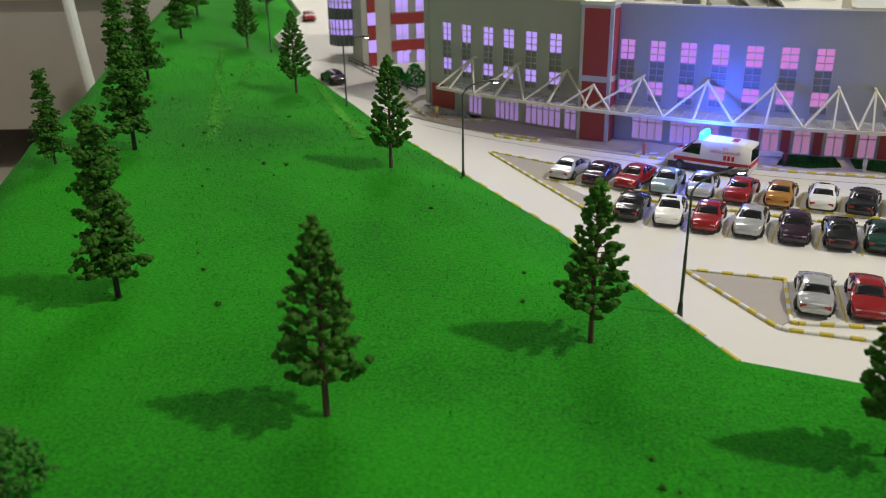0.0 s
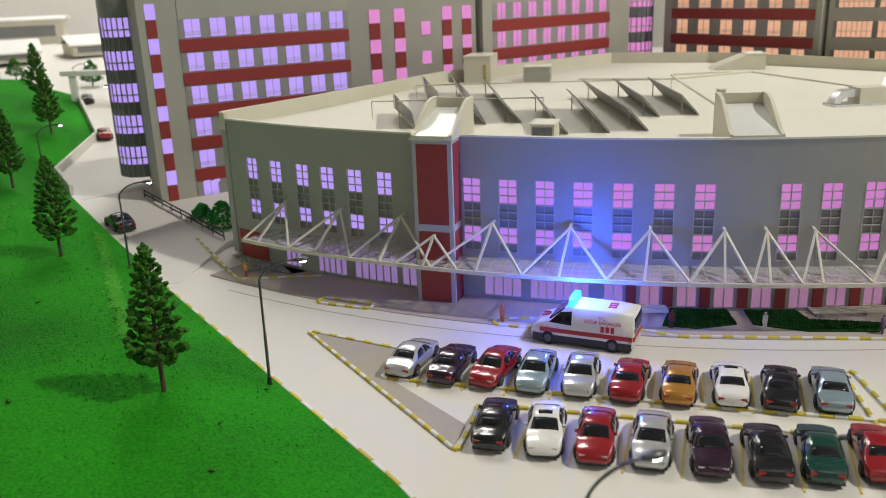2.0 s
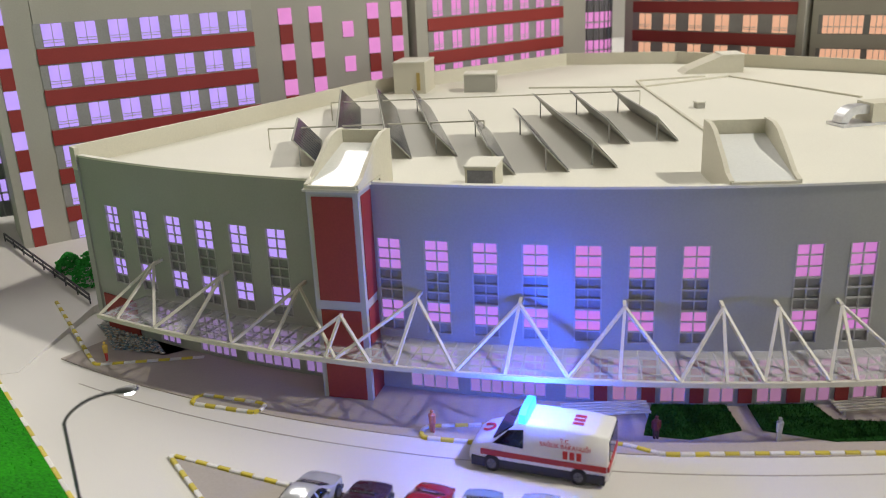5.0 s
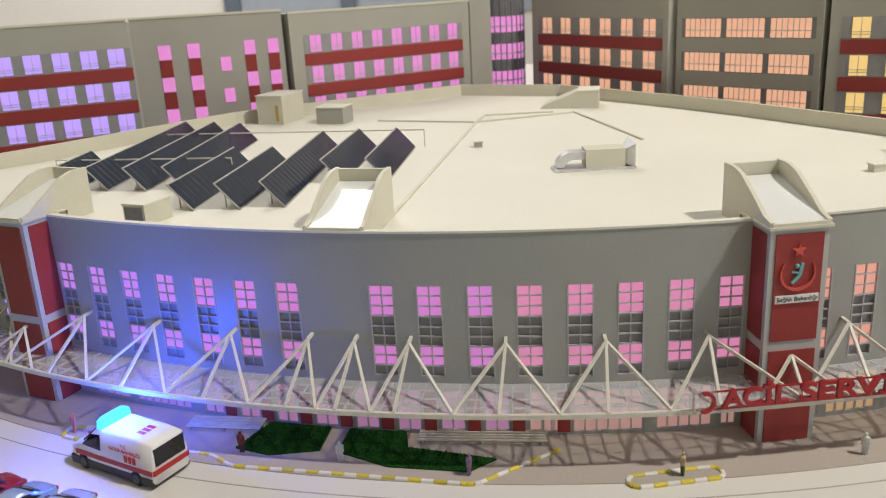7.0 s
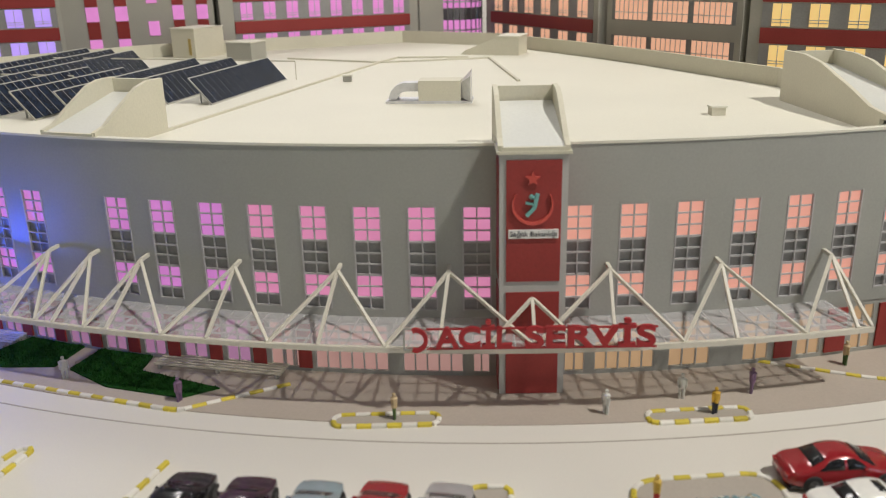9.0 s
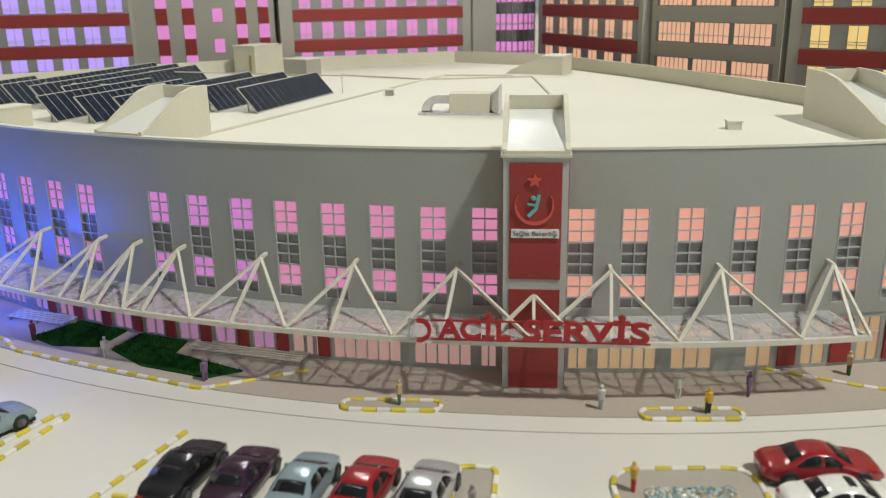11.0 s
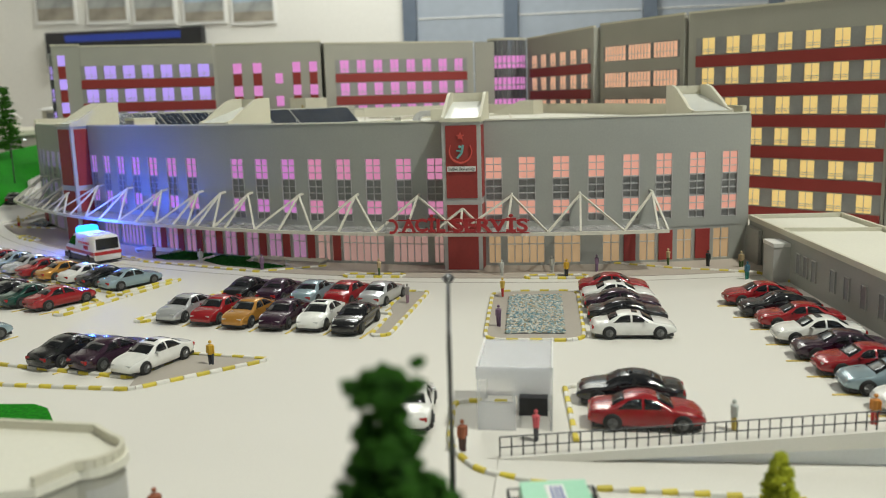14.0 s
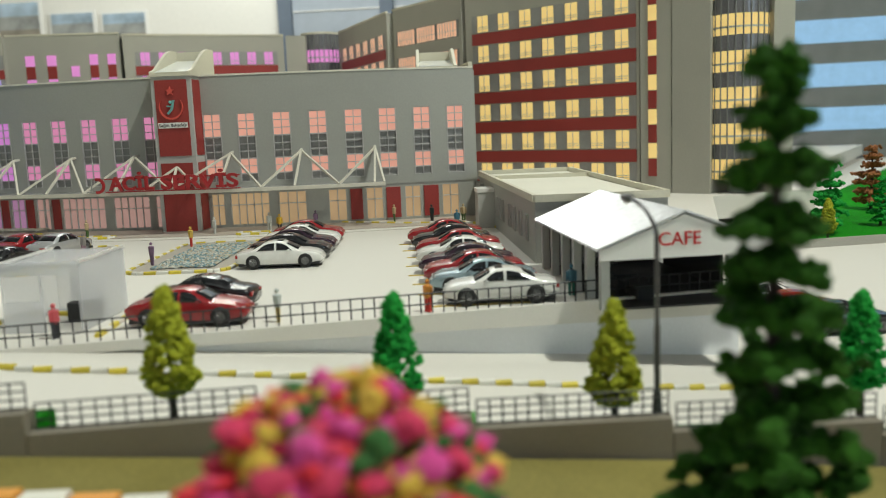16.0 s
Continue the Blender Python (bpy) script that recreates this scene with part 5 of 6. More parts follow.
# ---- sign on the canopy, emblem on the tower ----
M_SIGN = material("red_sign_letter", (0.36, 0.02, 0.025), 0.45, vary=0.08)
sign = thing("sign", "red raised letters standing on the canopy edge", "sign", m=arc_pose(0.90, 0.0365, 0.0312))
stand = Matrix(((1, 0, 0, 0), (0, 0, -1, 0), (0, 1, 0, 0), (0, 0, 0, 1)))
for txt, x, w in (("ACİL", -0.0215, 0.032), ("SERVİS", 0.0265, 0.054)):
    ob = lettering("lettering", txt, 0.0128, 0.0009, M_SIGN, Matrix.Translation((x, 0, 0.0062)) @ stand, sign, "", "CENTER", 0.03)
    xs = [v.co.x for v in ob.data.vertices]
    k = w / (max(xs) - min(xs))
    ob.matrix_local = Matrix.Translation((x, 0, 0.0056)) @ stand @ Matrix.Diagonal((k, 1, 1, 1))
bm = bmesh.new()
for z in (0.0005, 0.0095):
    bar(bm, (-0.049, 0.0014, z), (0.0545, 0.0014, z), 0.0006, 0.0008)
part("sign_rail", bm, M_SIGN, sign)
bm = bmesh.new()
rings = []
for i in range(19):
    t = radians(-110 + 220 * i / 18)
    rings.append([(-0.0455 + r * math.cos(t), y, 0.0052 + 1.1 * r * math.sin(t)) for r, y in ((0.0033, 0.0007), (0.0033, -0.0007), (0.0050, -0.0007), (0.0050, 0.0007))])
loft(bm, rings)
part("crescent_mark", bm, M_SIGN, sign)
bm = bmesh.new()
for p, q in (((-0.0505, 0.0005), (-0.0505, 0.0100)), ((-0.0505, 0.0100), (-0.0410, 0.0100)), ((-0.0505, 0.0005), (-0.0410, 0.0005))):
    bar(bm, (p[0], 0.0009, p[1]), (q[0], 0.0009, q[1]), 0.0008, 0.0008)
part("mark_frame", bm, M_GREY, sign)

M_EMB = material("emblem_red", (0.62, 0.09, 0.07), 0.4, vary=0.06)
M_TEAL = material("emblem_teal", (0.18, 0.42, 0.40), 0.4, vary=0.06)
emblem = thing("emblem", "raised red crescent ring, star and teal swoosh emblem", "emblem", m=pose(0.5265, 0.5715, 0, 0, 0, 1.2) @ Matrix.Translation((-0.0005, -0.0007, 0.0885)))
bm = bmesh.new()
rings = []
for i in range(33):
    t, w = radians(145 + 250 * i / 32), 0.0003 + 0.0011 * math.sin(math.pi * i / 32)
    rings.append([((0.0086 - a * w) * math.cos(t), y, (0.0086 - a * w) * math.sin(t)) for a, y in ((0, 0.0002), (0, -0.0010), (1, -0.0010), (1, 0.0002))])
loft(bm, rings)
part("ring", bm, M_EMB, emblem)
bm = bmesh.new()
ring_ = [((0.0032 if i % 2 == 0 else 0.0014) * math.sin(6.2832 * i / 10), 0.0112 + (0.0032 if i % 2 == 0 else 0.0014) * math.cos(6.2832 * i / 10)) for i in range(10)]
loft(bm, [[(x, -0.0010, z) for x, z in ring_], [(x, 0.0002, z) for x, z in ring_]])
part("star", bm, M_EMB, emblem)
bm = bmesh.new()
for p, q, w in (((-0.0026, -0.0046), (0.0008, -0.0010), 0.0016), ((0.0008, -0.0010), (0.0020, 0.0050), 0.0016), ((-0.0030, 0.0010), (0.0008, 0.0004), 0.0010)):
    bar(bm, (p[0], -0.0005, p[1]), (q[0], -0.0005, q[1]), 0.0009, w)
bmesh.ops.create_icosphere(bm, subdivisions=1, radius=0.0013, matrix=Matrix.Translation((-0.0004, -0.0005, 0.0036)))
part("swoosh", bm, M_TEAL, emblem)
plate = thing("name_plate", "white name plate with dark lettering on the tower", "sign", m=pose(0.5265, 0.5715, 0, 0, 0, 1.2) @ Matrix.Translation((0, -0.0007, 0.0760)))
bm = bmesh.new()
box(bm, -0.0105, 0.0105, -0.0007, 0.0003, -0.0019, 0.0019)
part("plate", bm, M_WHITE, plate)
ob = lettering("lettering", "Sağlık Bakanlığı", 0.0030, 0.0001, material("black_lettering", (0.02, 0.02, 0.03), 0.5), Matrix.Translation((0, -0.0008, 0)) @ stand, plate)
xs = [v.co.x for v in ob.data.vertices]
ob.matrix_local = Matrix.Translation((0, -0.0008, 0)) @ stand @ Matrix.Diagonal((0.0195 / (max(xs) - min(xs)), 1, 1, 1))

# ---- lawns, pebbles, benches before the facade ----
for pts in ([(0.252, 0.610), (0.268, 0.634), (0.302, 0.626), (0.296, 0.600), (0.270, 0.600)], [(0.305, 0.597), (0.312, 0.622), (0.341, 0.616), (0.341, 0.595), (0.384, 0.577), (0.369, 0.568), (0.33, 0.579)]):
    bm = bmesh.new()
    prism(bm, pts, 0, 0.0014)
    rg = random.Random(len(pts))
    xs, ys = [p[0] for p in pts], [p[1] for p in pts]
    me_pts = 0
    while me_pts < 2200:
        x, y = rg.uniform(min(xs), max(xs)), rg.uniform(min(ys), max(ys))
        inside = False
        for (xa, ya), (xb, yb) in zip(pts, pts[1:] + pts[:1]):
            if (ya > y) != (yb > y) and x < (xb - xa) * (y - ya) / (yb - ya) + xa:
                inside = not inside
        if inside:
            t = rg.uniform(0, 3.14)
            c, s = math.cos(t) * 0.0003, math.sin(t) * 0.0003
            bm.faces.new((bm.verts.new((x - c, y - s, 0.0012)), bm.verts.new((x + c, y + s, 0.0012)), bm.verts.new((x + rg.uniform(-1, 1) * 0.0006, y + rg.uniform(-1, 1) * 0.0006, rg.uniform(0.0020, 0.0030)))))
            me_pts += 1
    me = bpy.data.meshes.new("lawn")
    bm.to_mesh(me)
    bm.free()
    tagged(part("lawn", me, M_DGRASS), "small dark green flocked lawn by the facade", "lawn", kind="stuff")


def pebble_material():
    m = bpy.data.materials.new("mixed_pebbles")
    m.use_nodes = True
    nt = m.node_tree
    geo = nt.nodes.new("ShaderNodeNewGeometry")
    ramp = nt.nodes.new("ShaderNodeValToRGB")
    cols = [(0.0, (0.06, 0.15, 0.20)), (0.2, (0.22, 0.36, 0.40)), (0.4, (0.58, 0.56, 0.48)), (0.6, (0.09, 0.19, 0.22)), (0.75, (0.40, 0.29, 0.15)), (1.0, (0.68, 0.68, 0.64))]
    while len(ramp.color_ramp.elements) < len(cols):
        ramp.color_ramp.elements.new(0.5)
    for e, (p, c) in zip(ramp.color_ramp.elements, cols):
        e.position, e.color = p, (*c, 1)
    nt.links.new(geo.outputs["Random Per Island"], ramp.inputs[0])
    nt.links.new(ramp.outputs[0], nt.nodes["Principled BSDF"].inputs["Base Color"])
    nt.nodes["Principled BSDF"].inputs["Roughness"].default_value = 0.35
    return m


M_PEB = pebble_material()


def pebbles(quad, n, seed, size, label):
    """Loose pebbles strewn over a plan quadrangle."""
    rg = random.Random(seed)
    vs, fs = [], []
    a, b, c, d = [Vector(p) for p in quad]
    for i in range(n):
        u, v = rg.random(), rg.random()
        p = a.lerp(b, u).lerp(d.lerp(c, u), v)
        r, t, k = size * rg.uniform(0.6, 1.25), rg.uniform(0, 6.28), rg.uniform(0.55, 0.95)
        z = 0.0010 + rg.uniform(0, 0.0007)
        o = len(vs)
        for q in range(5):
            g = t + 6.2832 * q / 5
            vs.append((p.x + r * math.cos(g), p.y + r * k * math.sin(g), z + rg.uniform(-0.15, 0.15) * r))
        vs += [(p.x, p.y, z + r * 0.55), (p.x, p.y, z - r * 0.6)]
        for q in range(5):
            fs += [(o + q, o + (q + 1) % 5, o + 5), (o + (q + 1) % 5, o + q, o + 6)]
    me = bpy.data.meshes.new("pebbles")
    me.from_pydata(vs, [], fs)
    return tagged(part("pebbles", me, M_PEB), label, "pebbles", kind="stuff")


BED = [(0.569, 0.49), (0.602, 0.494), (0.608, 0.406), (0.577, 0.403)]
slab("bed_base", BED, 0.0007, 0.0011, M_SPAN, "dark base under the pebble bed", "ground")
pebbles(BED, 3600, 3, 0.00115, "loose grey, blue and cream pebbles filling the bed")
slab("bed_base", [(-0.015, 0.838), (0.002, 0.795), (0.030, 0.775), (0.046, 0.779), (0.010, 0.828)], 0.0, 0.0006, M_SPAN, "dark base under the pebble strip", "ground")
pebbles([(-0.014, 0.836), (0.000, 0.792), (0.030, 0.776), (0.020, 0.812)], 700, 5, 0.0010, "loose pebbles in a strip beside the building corner")


def bench(x, y, turn, length, rows=5, gap=0.0026):
    ob = thing("slatted_bench", "low cream slatted bench before the facade", "bench", "benches", m=pose(x, y, 0.0006, 0, 0, turn))
    for i in range(rows):
        bm = bmesh.new()
        box(bm, 0, length, i * gap, i * gap + 0.0011, 0.0022, 0.0030)
        part("slat", bm, M_CREAM, ob)
    for u in (0.04, 0.5, 0.96):
        bm = bmesh.new()
        box(bm, u * length - 0.0006, u * length + 0.0006, 0, rows * gap - 0.001, 0, 0.0022)
        part("leg", bm, M_STONE, ob)


bench(0.346, 0.598, -11, 0.066)
bench(0.222, 0.634, -14, 0.042)
bench(-0.052, 0.915, -60, 0.055, 4, 0.004)

# ---- things on the roof ----
ZT = 0.1035


def roof_block(name, label, x, y, turn, w, d, h, mat_, slope=False, glass=False):
    ob = thing(name, label, "roof unit", m=pose(x, y, ZT, 0, 0, turn))
    bm = bmesh.new()
    if slope:
        prof = [(0, 0), (0, h), (d * 0.35, h), (d * 0.9, h * 0.25), (d, 0)]
        loft(bm, [[(-w / 2 + w * 0.0, y_, z_) for y_, z_ in prof], [(w / 2, y_, z_) for y_, z_ in prof]])
    else:
        box(bm, -w / 2, w / 2, 0, d, 0, h)
    body = part("body", bm, mat_, ob)
    bm = bmesh.new()
    box(bm, -w / 2 - 0.0006, w / 2 + 0.0006, -0.0006, d * (0.35 if slope else 1) + 0.0006, h, h + 0.0009)
    part("lid", bm, M_ROOF, ob)
    if glass:
        bm = bmesh.new()
        box(bm, -w * 0.42, w * 0.42, -0.0005, 0.0003, h * 0.15, h * 0.9)
        part("glass_front", bm, M_FINE_GLASS, ob)
    return ob


roof_block("roof_hatch", "small cream roof hatch with a glazed front", 0.1985, 0.684, -27, 0.0150, 0.022, 0.0120, M_CREAM, False, True)
sh = roof_block("stair_house", "cream stair house with a small yellow door and sloping back", 0.2355, 1.0305, -25, 0.028, 0.040, 0.0265, M_CREAM)
bm = bmesh.new()
box(bm, 0.0065, 0.0095, -0.0005, 0.0003, 0.003, 0.018)
part("door", bm, material("yellow_door", (0.45, 0.33, 0.10), 0.5), sh, "narrow yellow door")
roof_block("roof_unit", "grey louvred roof unit beside the stair house", 0.2925, 1.0085, -22, 0.027, 0.023, 0.0150, M_STONE)
roof_block("stair_house", "cream stair house with a sloping side near the back edge", 0.549, 1.018, 72, 0.030, 0.055, 0.016, M_CREAM, True)
roof_block("roof_vent", "tiny cream roof vent box", 0.412, 0.848, 0, 0.0058, 0.006, 0.004, M_STONE)
roof_block("roof_vent", "tiny cream roof vent box", 0.6335, 0.688, 6, 0.0075, 0.006, 0.0042, M_CREAM)

duct = thing("air_unit", "cream rooftop air unit with foil ducts and a tall intake plate", "air unit", m=pose(0.4805, 0.744, ZT, 0, 0, -3))
bm = bmesh.new()
box(bm, -0.011, 0.0145, 0, 0.016, 0.0016, 0.0135)
part("cabinet", bm, M_CREAM, duct)
bm = bmesh.new()
box(bm, -0.031, 0.0215, -0.001, 0.017, 0, 0.0016)
part("skid", bm, M_SILVER, duct)
bm = bmesh.new()
rings = []
for i in range(9):
    t = radians(90 * i / 8)
    c = Vector((-0.0185 - 0.0085 * math.sin(t), 0.008, 0.0020 + 0.0075 * math.cos(t)))
    n = Vector((math.sin(t), 0, -math.cos(t)))
    rings.append([c + Vector((0, sy * 0.0048, 0)) - n * sz * 0.0026 for sy, sz in ((-1, -1), (1, -1), (1, 1), (-1, 1))])
rings = [[v + Vector((0.0078, 0, 0)) for v in rings[0]]] + rings
loft(bm, rings)
part("foil_duct", bm, M_SILVER, duct, "crumpled foil duct")
bm = bmesh.new()
rings = [[(0.0145, 0.003, 0.003), (0.0145, 0.013, 0.003), (0.0145, 0.013, 0.012), (0.0145, 0.003, 0.012)], [(0.0205, -0.002, 0.001), (0.0205, 0.018, 0.001), (0.0205, 0.018, 0.0185), (0.0205, -0.002, 0.0165)]]
loft(bm, rings)
part("intake", bm, M_SILVER, duct, "foil intake plate")

# solar panels: tilted strips of cells
M_CELL = material("dark_solar_cell", (0.018, 0.026, 0.048), 0.16, vary=0.6, bump=0, stain=160.0)


def solar_panel(x, y, length, turn):
    ob = thing("solar_panel", "dark tilted solar panel strip on the cream roof", "solar panel", "solar panels", m=pose(x, y, ZT, 0, 0, turn))
    w = 0.0212
    tilt = Matrix.Translation((-w * math.cos(radians(48)), 0, w * math.sin(radians(48)))) @ Matrix.Rotation(radians(48), 4, "Y")
    bm = bmesh.new()
    box(bm, -0.0004, w + 0.0004, -0.0004, length + 0.0004, 0, 0.0007, tilt)
    part("tray", bm, M_STONE, ob)
    cells = max(4, round(length / 0.0075))
    for i in range(cells):
        bm = bmesh.new()
        box(bm, 0.0006, w - 0.0006, length * i / cells + 0.0005, length * (i + 1) / cells - 0.0005, 0.0007, 0.00105, tilt)
        part("cell", bm, M_CELL, ob)
    for u in (0.06, 0.94):
        bm = bmesh.new()
        bar(bm, (-0.0106, length * u, 0), (-0.0106, length * u, 0.0116), 0.0008, 0.0008)
        part("strut", bm, M_FRAME, ob)


for x, y, ln, turn in ((0.2248, 0.711, 0.116, -10.8), (0.2528, 0.706, 0.114, -11), (0.2795, 0.704, 0.171, -9.4), (0.312, 0.757, 0.117, -11.5), (0.341, 0.752, 0.115, -11.7),
                       (0.1295, 0.776, 0.075, -7), (0.155, 0.782, 0.192, -8.2), (0.1823, 0.773, 0.189, -8.1), (0.2085, 0.769, 0.177, -8.1)):
    solar_panel(x, y, ln, turn)
for p, q in (((0.105, 0.835), (0.235, 0.80)), ((0.155, 0.925), (0.372, 0.865))):
    bm = bmesh.new()
    bar(bm, (*p, 0.1170), (*q, 0.1170), 0.0009, 0.0009)
    rod(bm, (*p, ZT), (*p, 0.1170), 0.0004, 5)
    rod(bm, (*q, ZT), (*q, 0.1170), 0.0004, 5)
    tagged(part("panel_rail", bm, M_CREAM), "thin cream rail across the solar panels", "rail")

# ---- annex and cafe ----
annex = thing("annex", "low grey flat-roofed annex beside the parking rows", "building")
PLAN = [(0.738, 0.630), (0.774, 0.396), (0.838, 0.402), (0.806, 0.640)]
bm = bmesh.new()
prism(bm, PLAN, 0, 0.0300)
part("wall", bm, M_GREY, annex)
bm = bmesh.new()
prism(bm, [(0.740, 0.628), (0.776, 0.398), (0.836, 0.404), (0.804, 0.638)], 0.0300, 0.0306)
part("roof", bm, M_ROOF, annex)
for (xa, ya), (xb, yb) in zip(PLAN, PLAN[1:] + PLAN[:1]):
    bm = bmesh.new()
    bar(bm, (xa, ya, 0.0318), (xb, yb, 0.0318), 0.0022, 0.0036)
    part("parapet", bm, M_CREAM, annex)
bm = bmesh.new()
bar(bm, (0.7475, 0.569, 0.0316), (0.815, 0.572, 0.0316), 0.0022, 0.0030)
part("parapet", bm, M_CREAM, annex)
d = Vector((0.036, -0.234)).normalized()
ang = math.degrees(math.atan2(d.y, d.x))
for u in (0.10, 0.112, 0.125, 0.153, 0.172, 0.193, 0.214):
    p = Vector((0.738, 0.630)) + d * u
    bm = bmesh.new()
    box(bm, -0.0032, 0.0032, -0.0005, 0.0006, 0.009, 0.0215)
    w_ = part("window", bm, M_SPAN, annex)
    w_.matrix_local = pose(p.x, p.y, 0, 0, 0, ang)
    bm = bmesh.new()
    for q in ((-0.0036, -0.0030), (0.0030, 0.0036)):
        box(bm, q[0], q[1], -0.0009, 0.0002, 0.0086, 0.0220)
    box(bm, -0.0036, 0.0036, -0.0009, 0.0002, 0.0216, 0.0221)
    part("frame", bm, M_FRAME, w_)
p = Vector((0.738, 0.630)) + d * 0.075
bm = bmesh.new()
box(bm, -0.010, 0.010, -0.011, 0.0, 0, 0.0235)
ob = part("porch", bm, M_FRAME, annex, "small grey glazed porch")
ob.matrix_local = pose(p.x, p.y, 0, 0, 0, ang)
bm = bmesh.new()
box(bm, -0.0105, 0.0105, -0.0115, -0.0002, 0.0237, 0.0262)
p2 = part("porch_lid", bm, M_WHITE, ob)
slab("entrance_wall", [(0.735, 0.627), (0.7385, 0.6285), (0.742, 0.60), (0.7395, 0.599)], 0, 0.026, M_GREY, "short grey wall joining the annex to the main facade", "wall", kind="")

cafe = thing("cafe", "open cafe shed with a silver corrugated roof and red lettering", "building", m=pose(0.7735, 0.3855, 0, 0, 0, -79.1))
# local x runs forward along the ridge, local y to the shed's far side
LEN, WID, EAVE, RIDGE = 0.104, 0.064, 0.0222, 0.0345
for s, name in ((0, "roof_sheet"), (1, "roof_sheet")):
    bm = bmesh.new()
    n = 44
    rings = []
    for i in range(n + 1):
        x = LEN * i / n
        z = 0.00045 * (1 if i % 2 == 0 else -1)
        y0, y1 = (0, WID / 2) if s == 0 else (WID, WID / 2)
        rings.append([(x, y0, EAVE + z), (x, y1, RIDGE + z), (x, y1, RIDGE + z + 0.0007), (x, y0, EAVE + z + 0.0007)])
    loft(bm, rings)
    part(name, bm, M_SILVER, cafe, "silver corrugated foil roof sheet")
bm = bmesh.new()
loft(bm, [[(LEN - 0.002, 0.001, EAVE - 0.0035), (LEN - 0.002, WID - 0.001, EAVE - 0.0035), (LEN - 0.002, WID - 0.001, EAVE), (LEN - 0.002, WID / 2, RIDGE - 0.0006), (LEN - 0.002, 0.001, EAVE)],
          [(LEN - 0.0008, 0.001, EAVE - 0.0035), (LEN - 0.0008, WID - 0.001, EAVE - 0.0035), (LEN - 0.0008, WID - 0.001, EAVE), (LEN - 0.0008, WID / 2, RIDGE - 0.0006), (LEN - 0.0008, 0.001, EAVE)]])
gable = part("gable", bm, M_WHITE, cafe, "white gable board")
lettering("lettering", "CAFE", 0.0068, 0.0002, M_RTEXT, Matrix(((0, 0, 1, LEN - 0.0006), (1, 0, 0, WID / 2 - 0.002), (0, 1, 0, EAVE + 0.0030), (0, 0, 0, 1))), gable)
for i in range(6):
    for y in (0.004, WID - 0.004):
        bm = bmesh.new()
        x = 0.004 + (LEN - 0.01) * i / 5
        box(bm, x - 0.0016, x + 0.0016, y - 0.0016, y + 0.0016, 0, EAVE + 0.0006)
        part("post", bm, M_FRAME, cafe)
# near-black floor: the shed's dark interior is put into its colour
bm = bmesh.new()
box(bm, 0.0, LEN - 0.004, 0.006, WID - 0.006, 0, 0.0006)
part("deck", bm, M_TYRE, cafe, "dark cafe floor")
bm = bmesh.new()
box(bm, 0.0, 0.0015, 0.004, WID - 0.004, 0.0, EAVE)
part("back_wall", bm, M_SPAN, cafe)
# tables coloured near black so they sink into the interior's shade
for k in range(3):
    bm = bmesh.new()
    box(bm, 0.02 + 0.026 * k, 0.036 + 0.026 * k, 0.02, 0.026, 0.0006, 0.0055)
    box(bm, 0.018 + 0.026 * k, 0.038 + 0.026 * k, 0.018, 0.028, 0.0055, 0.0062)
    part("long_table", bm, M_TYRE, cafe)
# added dark sheet, standing in for the shade inside the shed
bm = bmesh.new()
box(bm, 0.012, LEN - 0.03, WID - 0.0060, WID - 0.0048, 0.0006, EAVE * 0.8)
part("shade_sheet", bm, M_TYRE, cafe, "dark sheet added for shade along the far side")

# ---- terrace edge: fascia, recessed wall, wire rail ----
TA, TB, TC, TD = Vector((0.592, 0.245)), Vector((0.851, 0.322)), Vector((0.874, 0.44)), Vector((0.932, 0.725))
M_RETAIN = material("white_wall_card", (0.76, 0.77, 0.79), 0.6, vary=0.04, stain=12.0)
for (p, q) in ((TA, TB), (TB, TC), (TC, TD)):
    d = (q - p).normalized()
    out_ = Vector((d.y, -d.x))
    bm = bmesh.new()
    prism(bm, [tuple(p + out_ * 0.0004), tuple(q + out_ * 0.0004), tuple(q - out_ * 0.003), tuple(p - out_ * 0.003)], -0.05, -0.004)
    tagged(part("retaining_wall", bm, M_RETAIN), "smooth white card retaining wall under the terrace", "wall", kind="structure")
bm = bmesh.new()
nrm = Vector((0.285, -0.9585))
prism(bm, [tuple(TA + nrm * 0.0005), tuple(TB + nrm * 0.0005), tuple(TB + nrm * 0.0035), tuple(TA + nrm * 0.0035)], lambda x, y: max(-0.0088, ZR(x, y) - 0.002), 0.0012)
tagged(part("terrace_fascia", bm, M_ROAD), "cream card fascia along the terrace edge", "wall", kind="structure")


def wire_fence(p, q, z0, z1, height, step, label, group="wire fences", rails=3, r=0.00028):
    """A black wire mesh fence between two plan points."""
    P, Q = Vector((*p, z0)), Vector((*q, z1))
    ob = thing("wire_fence", label, "fence", group, m=pose(P.x, P.y, P.z))
    D = Q - P
    n = max(2, round(D.length / step))
    for i in range(n + 1):
        bm = bmesh.new()
        b = D * (i / n)
        rod(bm, b, b + Vector((0, 0, height)), r, 4)
        part("upright", bm, M_WIRE, ob)
    for k in range(rails):
        bm = bmesh.new()
        z = Vector((0, 0, height * (0.08 + 0.92 * k / (rails - 1))))
        rod(bm, z, D + z, r, 4)
        part("rail", bm, M_WIRE, ob)
    return ob


wire_fence((0.5925, 0.2435), (0.851, 0.3205), 0.0, 0.0, 0.0085, 0.0042, "black wire mesh railing along the terrace edge")

wire_fence((0.8515, 0.3225), (0.8735, 0.438), 0.0, 0.0, 0.0085, 0.0042, "black wire mesh railing along the terrace edge")

